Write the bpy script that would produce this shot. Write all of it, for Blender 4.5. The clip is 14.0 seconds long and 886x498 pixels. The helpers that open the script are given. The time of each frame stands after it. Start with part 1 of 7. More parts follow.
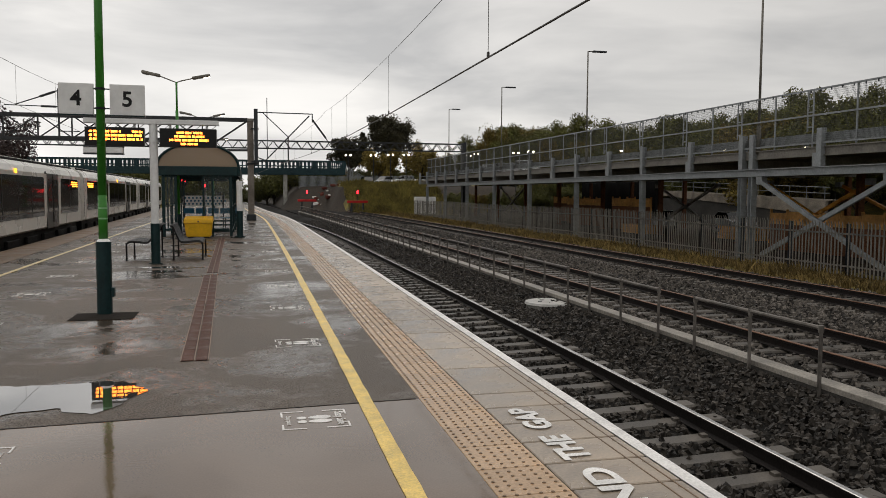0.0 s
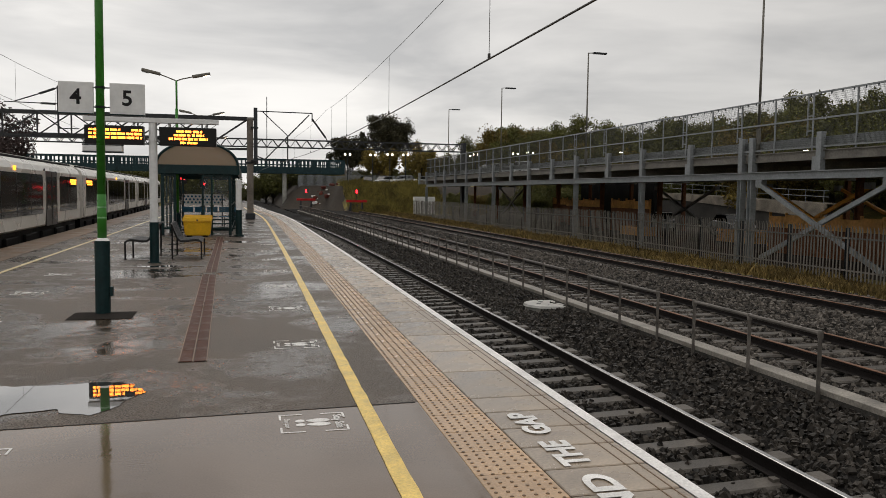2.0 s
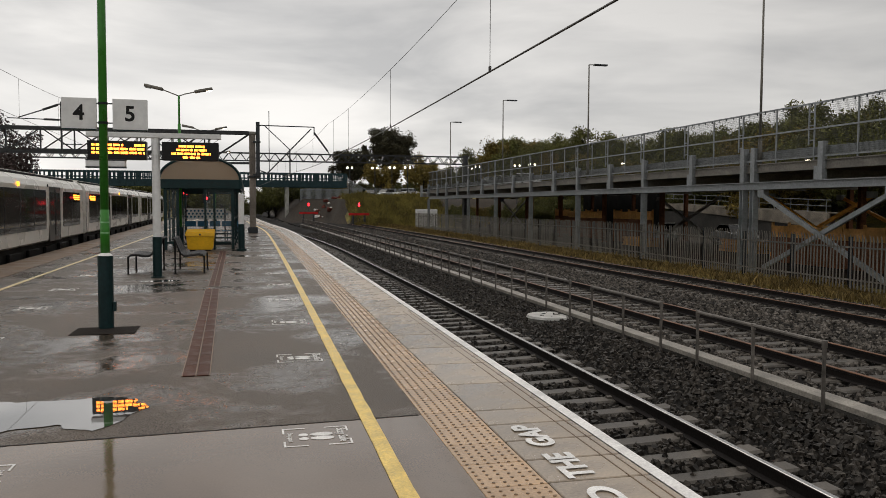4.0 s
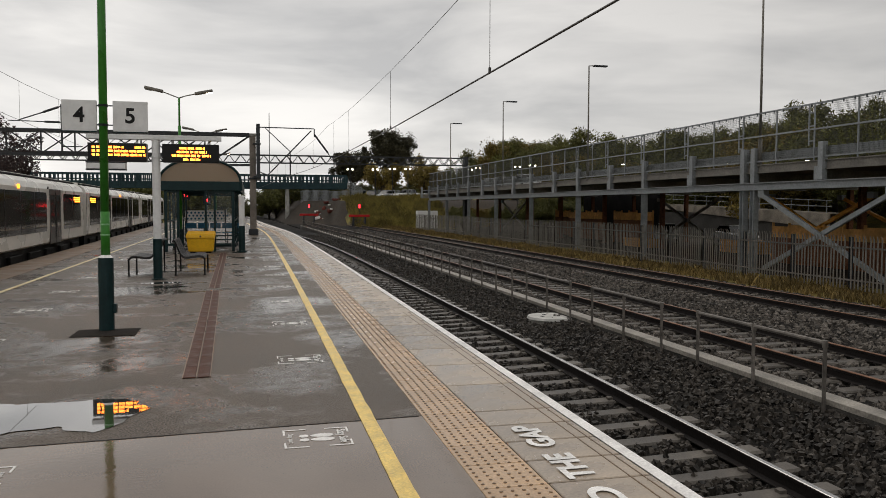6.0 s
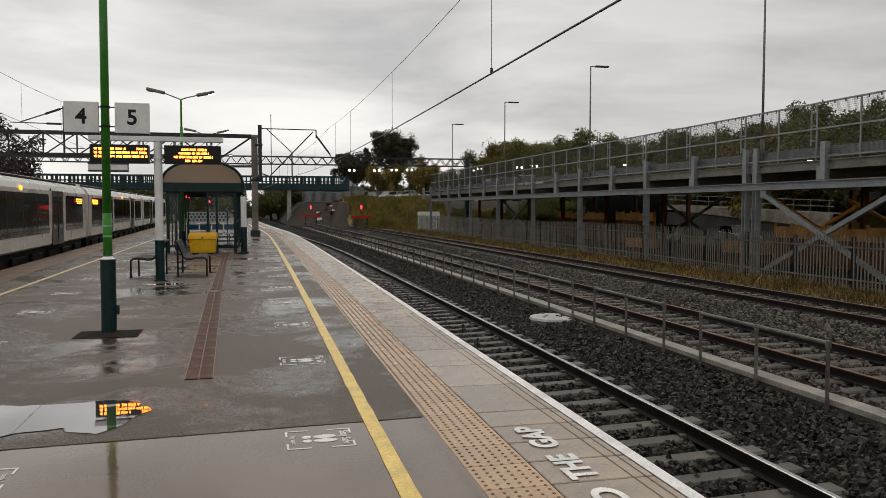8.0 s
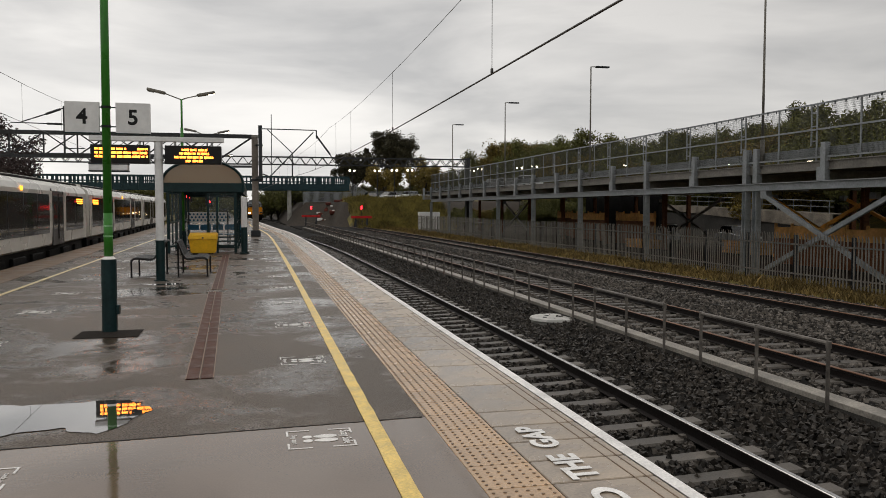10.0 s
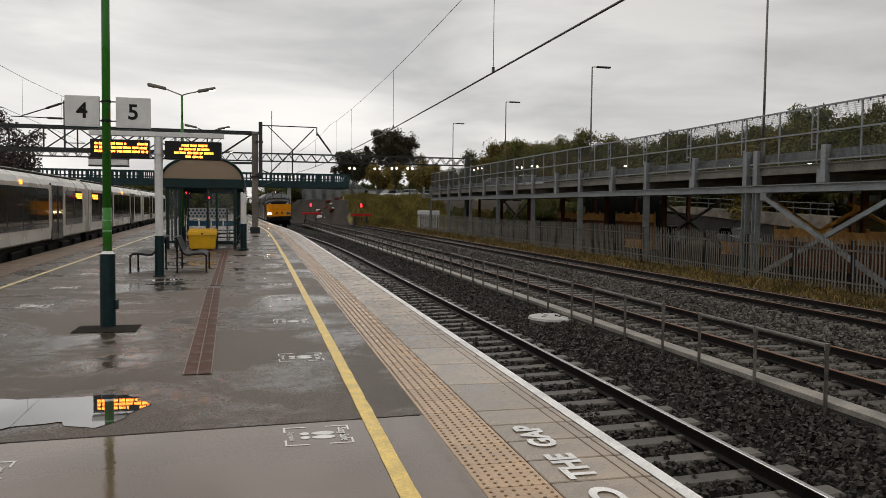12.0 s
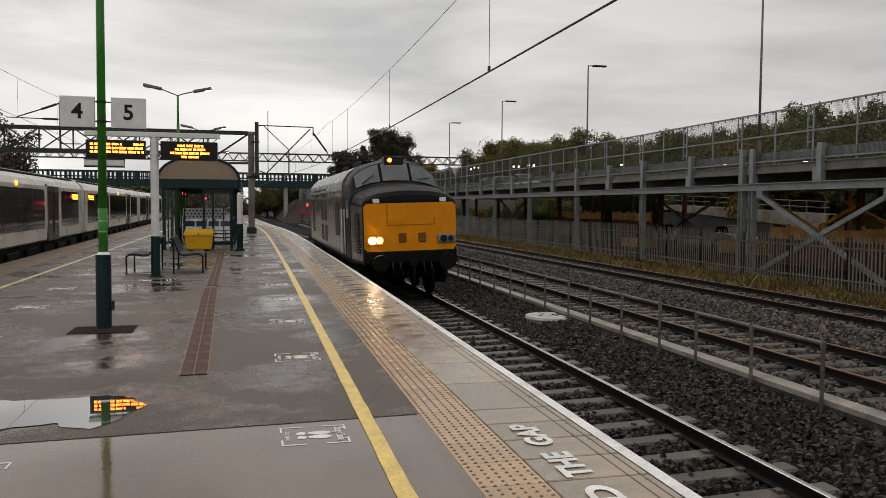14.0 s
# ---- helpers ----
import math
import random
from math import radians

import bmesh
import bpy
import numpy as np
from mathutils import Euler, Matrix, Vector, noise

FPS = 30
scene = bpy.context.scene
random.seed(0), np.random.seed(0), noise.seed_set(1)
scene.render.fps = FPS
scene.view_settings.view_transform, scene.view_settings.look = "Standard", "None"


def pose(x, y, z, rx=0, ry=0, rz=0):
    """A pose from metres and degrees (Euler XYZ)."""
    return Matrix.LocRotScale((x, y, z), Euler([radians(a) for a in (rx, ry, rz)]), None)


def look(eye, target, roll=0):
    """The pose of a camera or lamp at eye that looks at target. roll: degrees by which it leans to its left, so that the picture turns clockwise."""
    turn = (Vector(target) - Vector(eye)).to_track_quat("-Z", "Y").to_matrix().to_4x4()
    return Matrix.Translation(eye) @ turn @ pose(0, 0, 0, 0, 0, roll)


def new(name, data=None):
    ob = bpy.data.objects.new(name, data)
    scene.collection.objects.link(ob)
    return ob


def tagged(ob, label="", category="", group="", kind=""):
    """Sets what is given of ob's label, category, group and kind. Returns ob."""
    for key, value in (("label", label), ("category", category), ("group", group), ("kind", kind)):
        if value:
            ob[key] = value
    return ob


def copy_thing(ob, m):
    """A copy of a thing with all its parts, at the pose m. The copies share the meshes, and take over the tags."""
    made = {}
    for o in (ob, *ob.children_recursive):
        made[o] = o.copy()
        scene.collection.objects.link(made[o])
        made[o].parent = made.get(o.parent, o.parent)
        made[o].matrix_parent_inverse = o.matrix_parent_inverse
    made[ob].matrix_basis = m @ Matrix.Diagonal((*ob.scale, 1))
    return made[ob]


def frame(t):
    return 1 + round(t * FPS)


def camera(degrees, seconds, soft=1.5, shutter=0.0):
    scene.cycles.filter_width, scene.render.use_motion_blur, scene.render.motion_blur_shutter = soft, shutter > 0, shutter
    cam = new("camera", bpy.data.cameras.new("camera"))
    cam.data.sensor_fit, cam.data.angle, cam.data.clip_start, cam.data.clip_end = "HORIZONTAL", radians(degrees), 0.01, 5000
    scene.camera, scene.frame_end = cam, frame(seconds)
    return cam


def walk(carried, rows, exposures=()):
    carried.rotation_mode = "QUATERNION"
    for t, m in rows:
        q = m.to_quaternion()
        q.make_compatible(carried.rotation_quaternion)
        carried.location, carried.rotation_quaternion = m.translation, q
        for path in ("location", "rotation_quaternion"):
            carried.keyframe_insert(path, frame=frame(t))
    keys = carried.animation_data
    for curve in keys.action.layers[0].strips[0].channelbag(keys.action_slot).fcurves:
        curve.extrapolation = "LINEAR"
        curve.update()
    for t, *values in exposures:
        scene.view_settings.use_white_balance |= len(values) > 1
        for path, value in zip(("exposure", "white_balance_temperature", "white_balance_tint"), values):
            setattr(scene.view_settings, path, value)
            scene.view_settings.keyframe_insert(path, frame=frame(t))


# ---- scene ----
cam = camera(58.5, 14.0, soft=0.8)
EYE = (0.0, 0.0, 1.57)
# seconds, yaw, pitch, roll in degrees, and the sway of the hand in metres
TURNS = [
    (0.0, -13.704, -4.061, 0.257, 0.003, -0.018, -0.020), (0.5, -13.629, -4.058, 0.256, 0.003, -0.016, -0.021), (1.0, -13.640, -4.060, 0.242, 0.006, -0.013, -0.020),
    (1.5, -13.729, -4.078, 0.300, 0.008, -0.013, -0.019), (2.0, -13.804, -4.059, 0.732, -0.004, 0.004, 0.003), (2.5, -13.732, -4.080, 0.754, -0.012, 0.003, 0.015),
    (3.0, -13.718, -3.672, 0.619, -0.010, -0.002, 0.008), (3.2, -13.690, -3.500, 0.530, -0.008, -0.002, 0.006), (5.5, -13.564, -3.049, 0.091, -0.000, -0.005, 0.002),
    (6.0, -13.568, -3.068, 0.121, -0.000, -0.007, 0.001), (6.5, -13.571, -3.039, 0.068, 0.000, -0.001, 0.001), (7.0, -13.516, -3.039, 0.072, 0.000, 0.000, -0.000),
    (7.5, -13.504, -2.975, 0.034, -0.004, -0.002, 0.000), (8.0, -13.430, -3.003, -0.000, -0.001, 0.002, -0.001), (10.5, -13.416, -2.971, 0.053, -0.008, -0.005, -0.004),
    (11.0, -13.436, -3.017, 0.390, -0.004, 0.000, -0.006), (11.5, -13.505, -3.030, 0.582, -0.006, -0.003, -0.008), (12.0, -13.475, -3.068, 0.641, -0.006, 0.009, -0.010),
    (12.5, -13.420, -3.075, 0.667, -0.008, 0.007, -0.009), (13.0, -13.499, -3.090, 0.568, -0.004, 0.007, -0.008), (13.5, -13.525, -3.073, 0.472, -0.004, 0.003, -0.006),
    (14.0, -13.692, -3.107, 0.412, 0.002, 0.008, -0.012),
]


def view(yaw, pitch, roll, dx, dy, dz):
    y, p = radians(yaw), radians(pitch)
    eye = Vector(EYE) + Vector((dx, dy, dz))
    return look(eye, eye + 20 * Vector((-math.sin(y) * math.cos(p), math.cos(y) * math.cos(p), math.sin(p))), roll)


walk(cam, [(row[0], view(*row[1:])) for row in TURNS], exposures=[(0.0, 0.24, 6750, 10), (14.0, 0.24, 6750, 10)])

# ---- light: an overcast evening ----
world = bpy.data.worlds.new("overcast_sky")
scene.world = world
world.use_nodes = True
wn, wl = world.node_tree.nodes, world.node_tree.links
wn.clear()
w_out = wn.new("ShaderNodeOutputWorld")
w_sky = wn.new("ShaderNodeTexSky")
w_sky.sky_type, w_sky.sun_disc = "NISHITA", False
w_sky.sun_elevation, w_sky.sun_rotation = radians(50), radians(8)
w_clear = wn.new("ShaderNodeBackground")
w_clear.inputs["Strength"].default_value = 0.05
w_coord = wn.new("ShaderNodeTexCoord")
w_map = wn.new("ShaderNodeMapping")
w_map.inputs["Scale"].default_value = (1.0, 1.0, 4.5)
w_noise = wn.new("ShaderNodeTexNoise")
w_noise.inputs["Scale"].default_value, w_noise.inputs["Detail"].default_value = 2.9, 8.0
w_noise.inputs["Roughness"].default_value, w_noise.inputs["Distortion"].default_value = 0.5, 0.35
w_ramp = wn.new("ShaderNodeValToRGB")
w_ramp.color_ramp.elements[0].position, w_ramp.color_ramp.elements[0].color = 0.34, (0.425, 0.43, 0.44, 1)
w_ramp.color_ramp.elements[1].position, w_ramp.color_ramp.elements[1].color = 0.64, (0.70, 0.695, 0.69, 1)
w_cloud = wn.new("ShaderNodeBackground")
w_cloud.inputs["Strength"].default_value = 1.28
w_mix = wn.new("ShaderNodeMixShader")
w_mix.inputs[0].default_value = 0.93
wl.new(w_coord.outputs["Generated"], w_map.inputs["Vector"])
wl.new(w_map.outputs["Vector"], w_noise.inputs["Vector"])
wl.new(w_noise.outputs["Fac"], w_ramp.inputs["Fac"])
w_sep = wn.new("ShaderNodeSeparateXYZ")
w_fall = wn.new("ShaderNodeMapRange")
w_fall.inputs["From Min"].default_value, w_fall.inputs["From Max"].default_value = 0.0, 0.42
w_fall.inputs["To Min"].default_value, w_fall.inputs["To Max"].default_value = 1.26, 0.78
wl.new(w_coord.outputs["Generated"], w_sep.inputs["Vector"])
wl.new(w_sep.outputs["Z"], w_fall.inputs["Value"])
w_high = wn.new("ShaderNodeMapRange")
w_high.inputs["From Min"].default_value, w_high.inputs["From Max"].default_value = 0.3, 0.95
w_high.inputs["To Min"].default_value, w_high.inputs["To Max"].default_value = 0.0, 0.5
w_glow = wn.new("ShaderNodeMapRange")
w_glow.inputs["From Min"].default_value, w_glow.inputs["From Max"].default_value = 0.05, 0.65
w_glow.inputs["To Min"].default_value, w_glow.inputs["To Max"].default_value = 1.09, 0.78
w_add, w_mul = wn.new("ShaderNodeMath"), wn.new("ShaderNodeMath")
w_add.operation, w_mul.operation = "ADD", "MULTIPLY"
wl.new(w_sep.outputs["Z"], w_high.inputs["Value"])
wl.new(w_sep.outputs["X"], w_glow.inputs["Value"])
wl.new(w_fall.outputs["Result"], w_add.inputs[0])
wl.new(w_high.outputs["Result"], w_add.inputs[1])
wl.new(w_add.outputs["Value"], w_mul.inputs[0])
wl.new(w_glow.outputs["Result"], w_mul.inputs[1])
wl.new(w_mul.outputs["Value"], w_cloud.inputs["Strength"])
wl.new(w_ramp.outputs["Color"], w_cloud.inputs["Color"])
wl.new(w_sky.outputs["Color"], w_clear.inputs["Color"])
wl.new(w_clear.outputs["Background"], w_mix.inputs[1])
wl.new(w_cloud.outputs["Background"], w_mix.inputs[2])
wl.new(w_mix.outputs["Shader"], w_out.inputs["Surface"])

sun = new("sun", bpy.data.lights.new("sun", "SUN"))
sun.data.energy, sun.data.angle, sun.data.color = 0.35, radians(40), (1.0, 0.96, 0.9)
sun.matrix_world = look((0, 0, 30), (-2, -25, 0))


# ---- materials ----
def material(name, color, rough=0.6, metal=0.0, grain=30.0, spread=0.25, stain=0.8, stain_amount=0.3, bump=0.15, bump_scale=60.0, coat=0.0, wet=None, island=0.0, spec=0.16, depth=0.01, speck=0.0):
    """A procedural surface: fine grain and broad stains on the colour, a fine relief; wet: (low, high) roughness by broad patches."""
    m = bpy.data.materials.new(name)
    m.use_nodes = True
    n, l = m.node_tree.nodes, m.node_tree.links
    b = n["Principled BSDF"]
    b.inputs["Metallic"].default_value = metal
    b.inputs["Specular IOR Level"].default_value = spec
    b.inputs["Coat Weight"].default_value = coat
    b.inputs["Coat Roughness"].default_value = 0.06
    co = n.new("ShaderNodeTexCoord")
    fine = n.new("ShaderNodeTexNoise")
    fine.inputs["Scale"].default_value, fine.inputs["Detail"].default_value = grain, 4
    broad = n.new("ShaderNodeTexNoise")
    broad.inputs["Scale"].default_value, broad.inputs["Detail"].default_value, broad.inputs["Distortion"].default_value = stain, 5, 0.6
    l.new(co.outputs["Object"], fine.inputs["Vector"])
    l.new(co.outputs["Object"], broad.inputs["Vector"])
    r1 = n.new("ShaderNodeValToRGB")
    lo, hi = [max(0.0, c * (1 - spread)) for c in color], [min(1.0, c * (1 + spread)) for c in color]
    r1.color_ramp.elements[0].position, r1.color_ramp.elements[0].color = 0.42 if speck else 0.3, (*lo, 1)
    r1.color_ramp.elements[1].position, r1.color_ramp.elements[1].color = 0.6 if speck else 0.7, (*hi, 1)
    l.new(fine.outputs["Fac"], r1.inputs["Fac"])
    mul = n.new("ShaderNodeMix")
    mul.data_type, mul.blend_type = "RGBA", "MULTIPLY"
    mul.inputs[0].default_value = 1.0
    r2 = n.new("ShaderNodeMapRange")
    r2.inputs["From Min"].default_value, r2.inputs["From Max"].default_value = 0.3, 0.7
    r2.inputs["To Min"].default_value, r2.inputs["To Max"].default_value = 1 - stain_amount, 1 + stain_amount * 0.4
    l.new(broad.outputs["Fac"], r2.inputs["Value"])
    l.new(r1.outputs["Color"], mul.inputs[6])
    l.new(r2.outputs["Result"], mul.inputs[7])
    last = mul.outputs[2]
    if island:
        src = n.new("ShaderNodeNewGeometry").outputs["Random Per Island"] if island > 0 else n.new("ShaderNodeObjectInfo").outputs["Random"]
        r3 = n.new("ShaderNodeMapRange")
        r3.inputs["To Min"].default_value, r3.inputs["To Max"].default_value = 1 - abs(island), 1 + abs(island)
        l.new(src, r3.inputs["Value"])
        mul2 = n.new("ShaderNodeMix")
        mul2.data_type, mul2.blend_type = "RGBA", "MULTIPLY"
        mul2.inputs[0].default_value = 1.0
        l.new(last, mul2.inputs[6])
        l.new(r3.outputs["Result"], mul2.inputs[7])
        last = mul2.outputs[2]
    l.new(last, b.inputs["Base Color"])
    rr = n.new("ShaderNodeMapRange")
    rr.inputs["From Min"].default_value, rr.inputs["From Max"].default_value = 0.35, 0.65
    if wet:
        rr.inputs["To Min"].default_value, rr.inputs["To Max"].default_value = wet
    else:
        rr.inputs["To Min"].default_value, rr.inputs["To Max"].default_value = max(0.02, rough * 0.85), min(1, rough * 1.15)
    l.new(broad.outputs["Fac"], rr.inputs["Value"])
    l.new(rr.outputs["Result"], b.inputs["Roughness"])
    if speck:
        sp = n.new("ShaderNodeMapRange")
        sp.inputs["From Min"].default_value, sp.inputs["From Max"].default_value = 0.4, 0.62
        sp.inputs["To Min"].default_value, sp.inputs["To Max"].default_value = spec * (1 - speck), spec * (1 + speck)
        l.new(fine.outputs["Fac"], sp.inputs["Value"])
        l.new(sp.outputs["Result"], b.inputs["Specular IOR Level"])
    if bump:
        bn = n.new("ShaderNodeTexNoise")
        bn.inputs["Scale"].default_value, bn.inputs["Detail"].default_value = bump_scale, 3
        l.new(co.outputs["Object"], bn.inputs["Vector"])
        bu = n.new("ShaderNodeBump")
        bu.inputs["Strength"].default_value, bu.inputs["Distance"].default_value = bump, depth
        l.new(bn.outputs["Fac"], bu.inputs["Height"])
        l.new(bu.outputs["Normal"], b.inputs["Normal"])
    return m


def glow(name, color, strength):
    m = bpy.data.materials.new(name)
    m.use_nodes = True
    b = m.node_tree.nodes["Principled BSDF"]
    b.inputs["Base Color"].default_value = (*[c * 0.5 for c in color], 1)
    b.inputs["Emission Color"].default_value = (*color, 1)
    b.inputs["Emission Strength"].default_value = strength
    return m


def glass(name, tint, rough=0.02, alpha=0.25):
    """Thin glazing: mostly clear, with a real gloss."""
    m = bpy.data.materials.new(name)
    m.use_nodes = True
    n, l = m.node_tree.nodes, m.node_tree.links
    b = n["Principled BSDF"]
    b.inputs["Base Color"].default_value, b.inputs["Roughness"].default_value = (*tint, 1), rough
    b.inputs["Alpha"].default_value = alpha
    return m


def wet_asphalt():
    """Stone-grained asphalt, rough where it has drained and glossy where a film of rain lies."""
    m = bpy.data.materials.new("wet_asphalt")
    m.use_nodes = True
    n, l = m.node_tree.nodes, m.node_tree.links
    b = n["Principled BSDF"]
    co = n.new("ShaderNodeTexCoord")

    def noise_at(scale, detail, distortion=0.0):
        t = n.new("ShaderNodeTexNoise")
        t.inputs["Scale"].default_value, t.inputs["Detail"].default_value, t.inputs["Distortion"].default_value = scale, detail, distortion
        l.new(co.outputs["Object"], t.inputs["Vector"])
        return t.outputs["Fac"]

    def ranged(src, a, b_, c, d):
        r = n.new("ShaderNodeMapRange")
        for k, v in (("From Min", a), ("From Max", b_), ("To Min", c), ("To Max", d)):
            r.inputs[k].default_value = v
        l.new(src, r.inputs["Value"])
        return r.outputs["Result"]

    def times(x, y, op="MULTIPLY"):
        k = n.new("ShaderNodeMath")
        k.operation = op
        l.new(x, k.inputs[0])
        l.new(y, k.inputs[1])
        return k.outputs["Value"]

    grain, broad, film, small = noise_at(75, 3), noise_at(0.5, 5, 0.6), noise_at(0.62, 5, 0.8), noise_at(5.0, 4, 0.3)
    wet = ranged(times(film, ranged(small, 0.3, 0.7, -0.06, 0.06), "ADD"), 0.47, 0.62, 0.0, 1.0)
    shade = times(times(ranged(grain, 0.36, 0.64, 0.25, 1.75), ranged(broad, 0.3, 0.7, 0.75, 1.15)), ranged(wet, 0.0, 1.0, 1.0, 0.8))
    col = n.new("ShaderNodeMix")
    col.data_type, col.blend_type = "RGBA", "MULTIPLY"
    col.inputs[0].default_value = 1.0
    col.inputs[6].default_value = (0.078, 0.056, 0.038, 1)
    l.new(shade, col.inputs[7])
    l.new(col.outputs[2], b.inputs["Base Color"])
    l.new(ranged(wet, 0.0, 1.0, 0.5, 0.07), b.inputs["Roughness"])
    l.new(ranged(grain, 0.38, 0.62, 0.12, 0.85), b.inputs["Specular IOR Level"])
    bump = n.new("ShaderNodeBump")
    bump.inputs["Distance"].default_value = 0.012
    l.new(ranged(wet, 0.0, 1.0, 0.85, 0.10), bump.inputs["Strength"])
    l.new(grain, bump.inputs["Height"])
    l.new(bump.outputs["Normal"], b.inputs["Normal"])
    return m


ASPHALT = wet_asphalt()
SLAB = material("wet_concrete_bay", (0.172, 0.122, 0.086), grain=90, spread=0.12, stain=0.7, stain_amount=0.3, bump=0.05, bump_scale=22, wet=(0.025, 0.085), coat=0.0, spec=1.0)
COPING = material("coping_stone", (0.37, 0.295, 0.22), grain=50, spread=0.15, stain=1.6, stain_amount=0.5, bump=0.1, wet=(0.1, 0.4), island=-0.24, spec=0.8)
TACTILE = material("buff_tactile", (0.5, 0.32, 0.175), grain=60, spread=0.18, stain=2.0, stain_amount=0.25, bump=0.1, wet=(0.12, 0.38), island=-0.08, spec=0.7)
BLISTER = material("worn_blister_top", (0.17, 0.11, 0.065), rough=0.35, grain=60, spread=0.2, bump=0)
YELLOW_PAINT = material("yellow_line_paint", (0.86, 0.6, 0.17), rough=0.35, grain=70, spread=0.2, stain=6, stain_amount=0.25, bump=0.2, bump_scale=120, spec=0.3)
PALE_YELLOW = material("faded_yellow_paint", (0.78, 0.64, 0.36), rough=0.35, grain=70, spread=0.2, stain=6, stain_amount=0.3, bump=0.1, spec=0.3)
WHITE_PAINT = material("white_line_paint", (0.84, 0.82, 0.79), rough=0.4, grain=70, spread=0.15, stain=4, stain_amount=0.25, bump=0.1, spec=0.3)
# Bed near-black: the shade in the gaps between loose stones is in its colour.
BALLAST_BED = material("gap_shaded_ballast_bed", (0.007, 0.006, 0.005), rough=0.85, grain=22, spread=0.75, stain=0.6, stain_amount=0.3, bump=1.0, bump_scale=24, spec=0.1)
STONE = material("ballast_stone", (0.041, 0.035, 0.029), rough=0.55, grain=30, spread=0.45, stain=0.5, stain_amount=0.3, bump=0.3, bump_scale=50, island=0.75, spec=0.2)
STONE_GREY = material("grey_ballast_stone", (0.102, 0.089, 0.076), rough=0.6, grain=30, spread=0.4, stain=0.5, stain_amount=0.35, bump=0.3, bump_scale=50, island=0.7, spec=0.2)
RUSTY_TUBE = material("rust_stained_steel_tube", (0.15, 0.135, 0.12), rough=0.5, metal=0.2, grain=12, spread=0.3, stain=1.5, stain_amount=0.5, bump=0.1)
SLEEPER = material("concrete_sleeper", (0.105, 0.093, 0.08), rough=0.45, grain=40, spread=0.2, stain=3, stain_amount=0.5, bump=0.2, island=-0.2, spec=0.2)
# Near-black foot and web, far darker than the rail head.
RAIL_SIDE = material("near_black_rail_web", (0.013, 0.010, 0.009), rough=0.7, grain=40, spread=0.4, bump=0.3, spec=0.2)
RAIL_HEAD = material("polished_rail_head", (0.55, 0.54, 0.53), rough=0.22, metal=1.0, grain=20, spread=0.1, bump=0.02, spec=0.5)
RAIL_DULL = material("brown_rail_head", (0.19, 0.095, 0.055), rough=0.4, metal=0.5, grain=20, spread=0.2, bump=0.05)
GALV = material("galvanised_steel", (0.25, 0.265, 0.272), rough=0.5, metal=0.35, grain=12, spread=0.15, stain=1.2, stain_amount=0.3, bump=0.05, spec=0.35)
# Weathered steel for fence and fittings; also the shade on steel under the deck.
GALV_DARK = material("weathered_shaded_galvanised_steel", (0.195, 0.182, 0.16), rough=0.55, metal=0.3, grain=12, spread=0.2, stain=1.0, stain_amount=0.35, bump=0.08)
DARK_STEEL = material("dark_painted_steel", (0.045, 0.05, 0.055), rough=0.5, metal=0.3, grain=15, spread=0.2, bump=0.05, spec=0.25)
GREEN_PAINT = material("bright_green_paint", (0.035, 0.20, 0.022), rough=0.3, grain=20, spread=0.1, stain=3, stain_amount=0.15, bump=0.03, spec=0.35)
TEAL_PAINT = material("dark_teal_paint", (0.008, 0.028, 0.03), rough=0.35, grain=20, spread=0.2, stain=3, bump=0.03, spec=0.2)
WHITE_METAL = material("white_painted_metal", (0.75, 0.75, 0.74), rough=0.35, grain=15, spread=0.06, stain=2.5, stain_amount=0.12, bump=0.02, spec=0.35)
BLACK_PLASTIC = material("black_plastic", (0.008, 0.008, 0.008), rough=0.4, grain=30, spread=0.2, bump=0.05, spec=0.25)
BIN_YELLOW = material("yellow_grit_bin_plastic", (0.75, 0.42, 0.012), rough=0.45, grain=20, spread=0.08, stain=3, stain_amount=0.12, bump=0.05, spec=0.35)
RUST_GRATE = material("red_brown_drain_cover", (0.085, 0.036, 0.024), grain=60, spread=0.3, stain=3, stain_amount=0.35, bump=0.3, bump_scale=90, wet=(0.35, 0.7), island=-0.15, spec=0.12)
MESH_WIRE = material("dull_olive_mesh_wire", (0.08, 0.082, 0.07), rough=0.6, grain=12, spread=0.2, bump=0)
# Orange lamp glow under the deck is put into this steel's colour.
ORANGE_STEEL = material("lamplit_orange_steel", (0.72, 0.32, 0.05), rough=0.5, grain=6, spread=0.2, stain=1.0, stain_amount=0.35, bump=0.05)
LOCO_ROOF = material("wet_grey_loco_roof", (0.085, 0.08, 0.075), rough=0.25, grain=6, spread=0.2, stain=1.5, stain_amount=0.5, bump=0.03, spec=0.6)
CONCRETE = material("weathered_concrete", (0.34, 0.33, 0.30), rough=0.7, grain=30, spread=0.2, stain=1.2, stain_amount=0.4, bump=0.25)
# Darker copy of the concrete: shade of undersides and wall faces in its colour.
CONCRETE_DARK = material("shaded_dark_concrete", (0.07, 0.066, 0.06), rough=0.55, grain=30, spread=0.25, stain=1.2, stain_amount=0.4, bump=0.25)
SOIL = material("embankment_soil", (0.045, 0.036, 0.028), rough=0.9, grain=8, spread=0.5, stain=0.25, stain_amount=0.4, bump=0.8, bump_scale=10)
GRASS = material("rough_grass", (0.19, 0.155, 0.042), rough=0.8, grain=6, spread=0.4, stain=0.5, stain_amount=0.6, bump=0.4, island=0.5)
WEED = material("rusty_weeds", (0.18, 0.128, 0.048), rough=0.8, grain=6, spread=0.4, stain=0.6, stain_amount=0.5, bump=0.2, island=0.6)
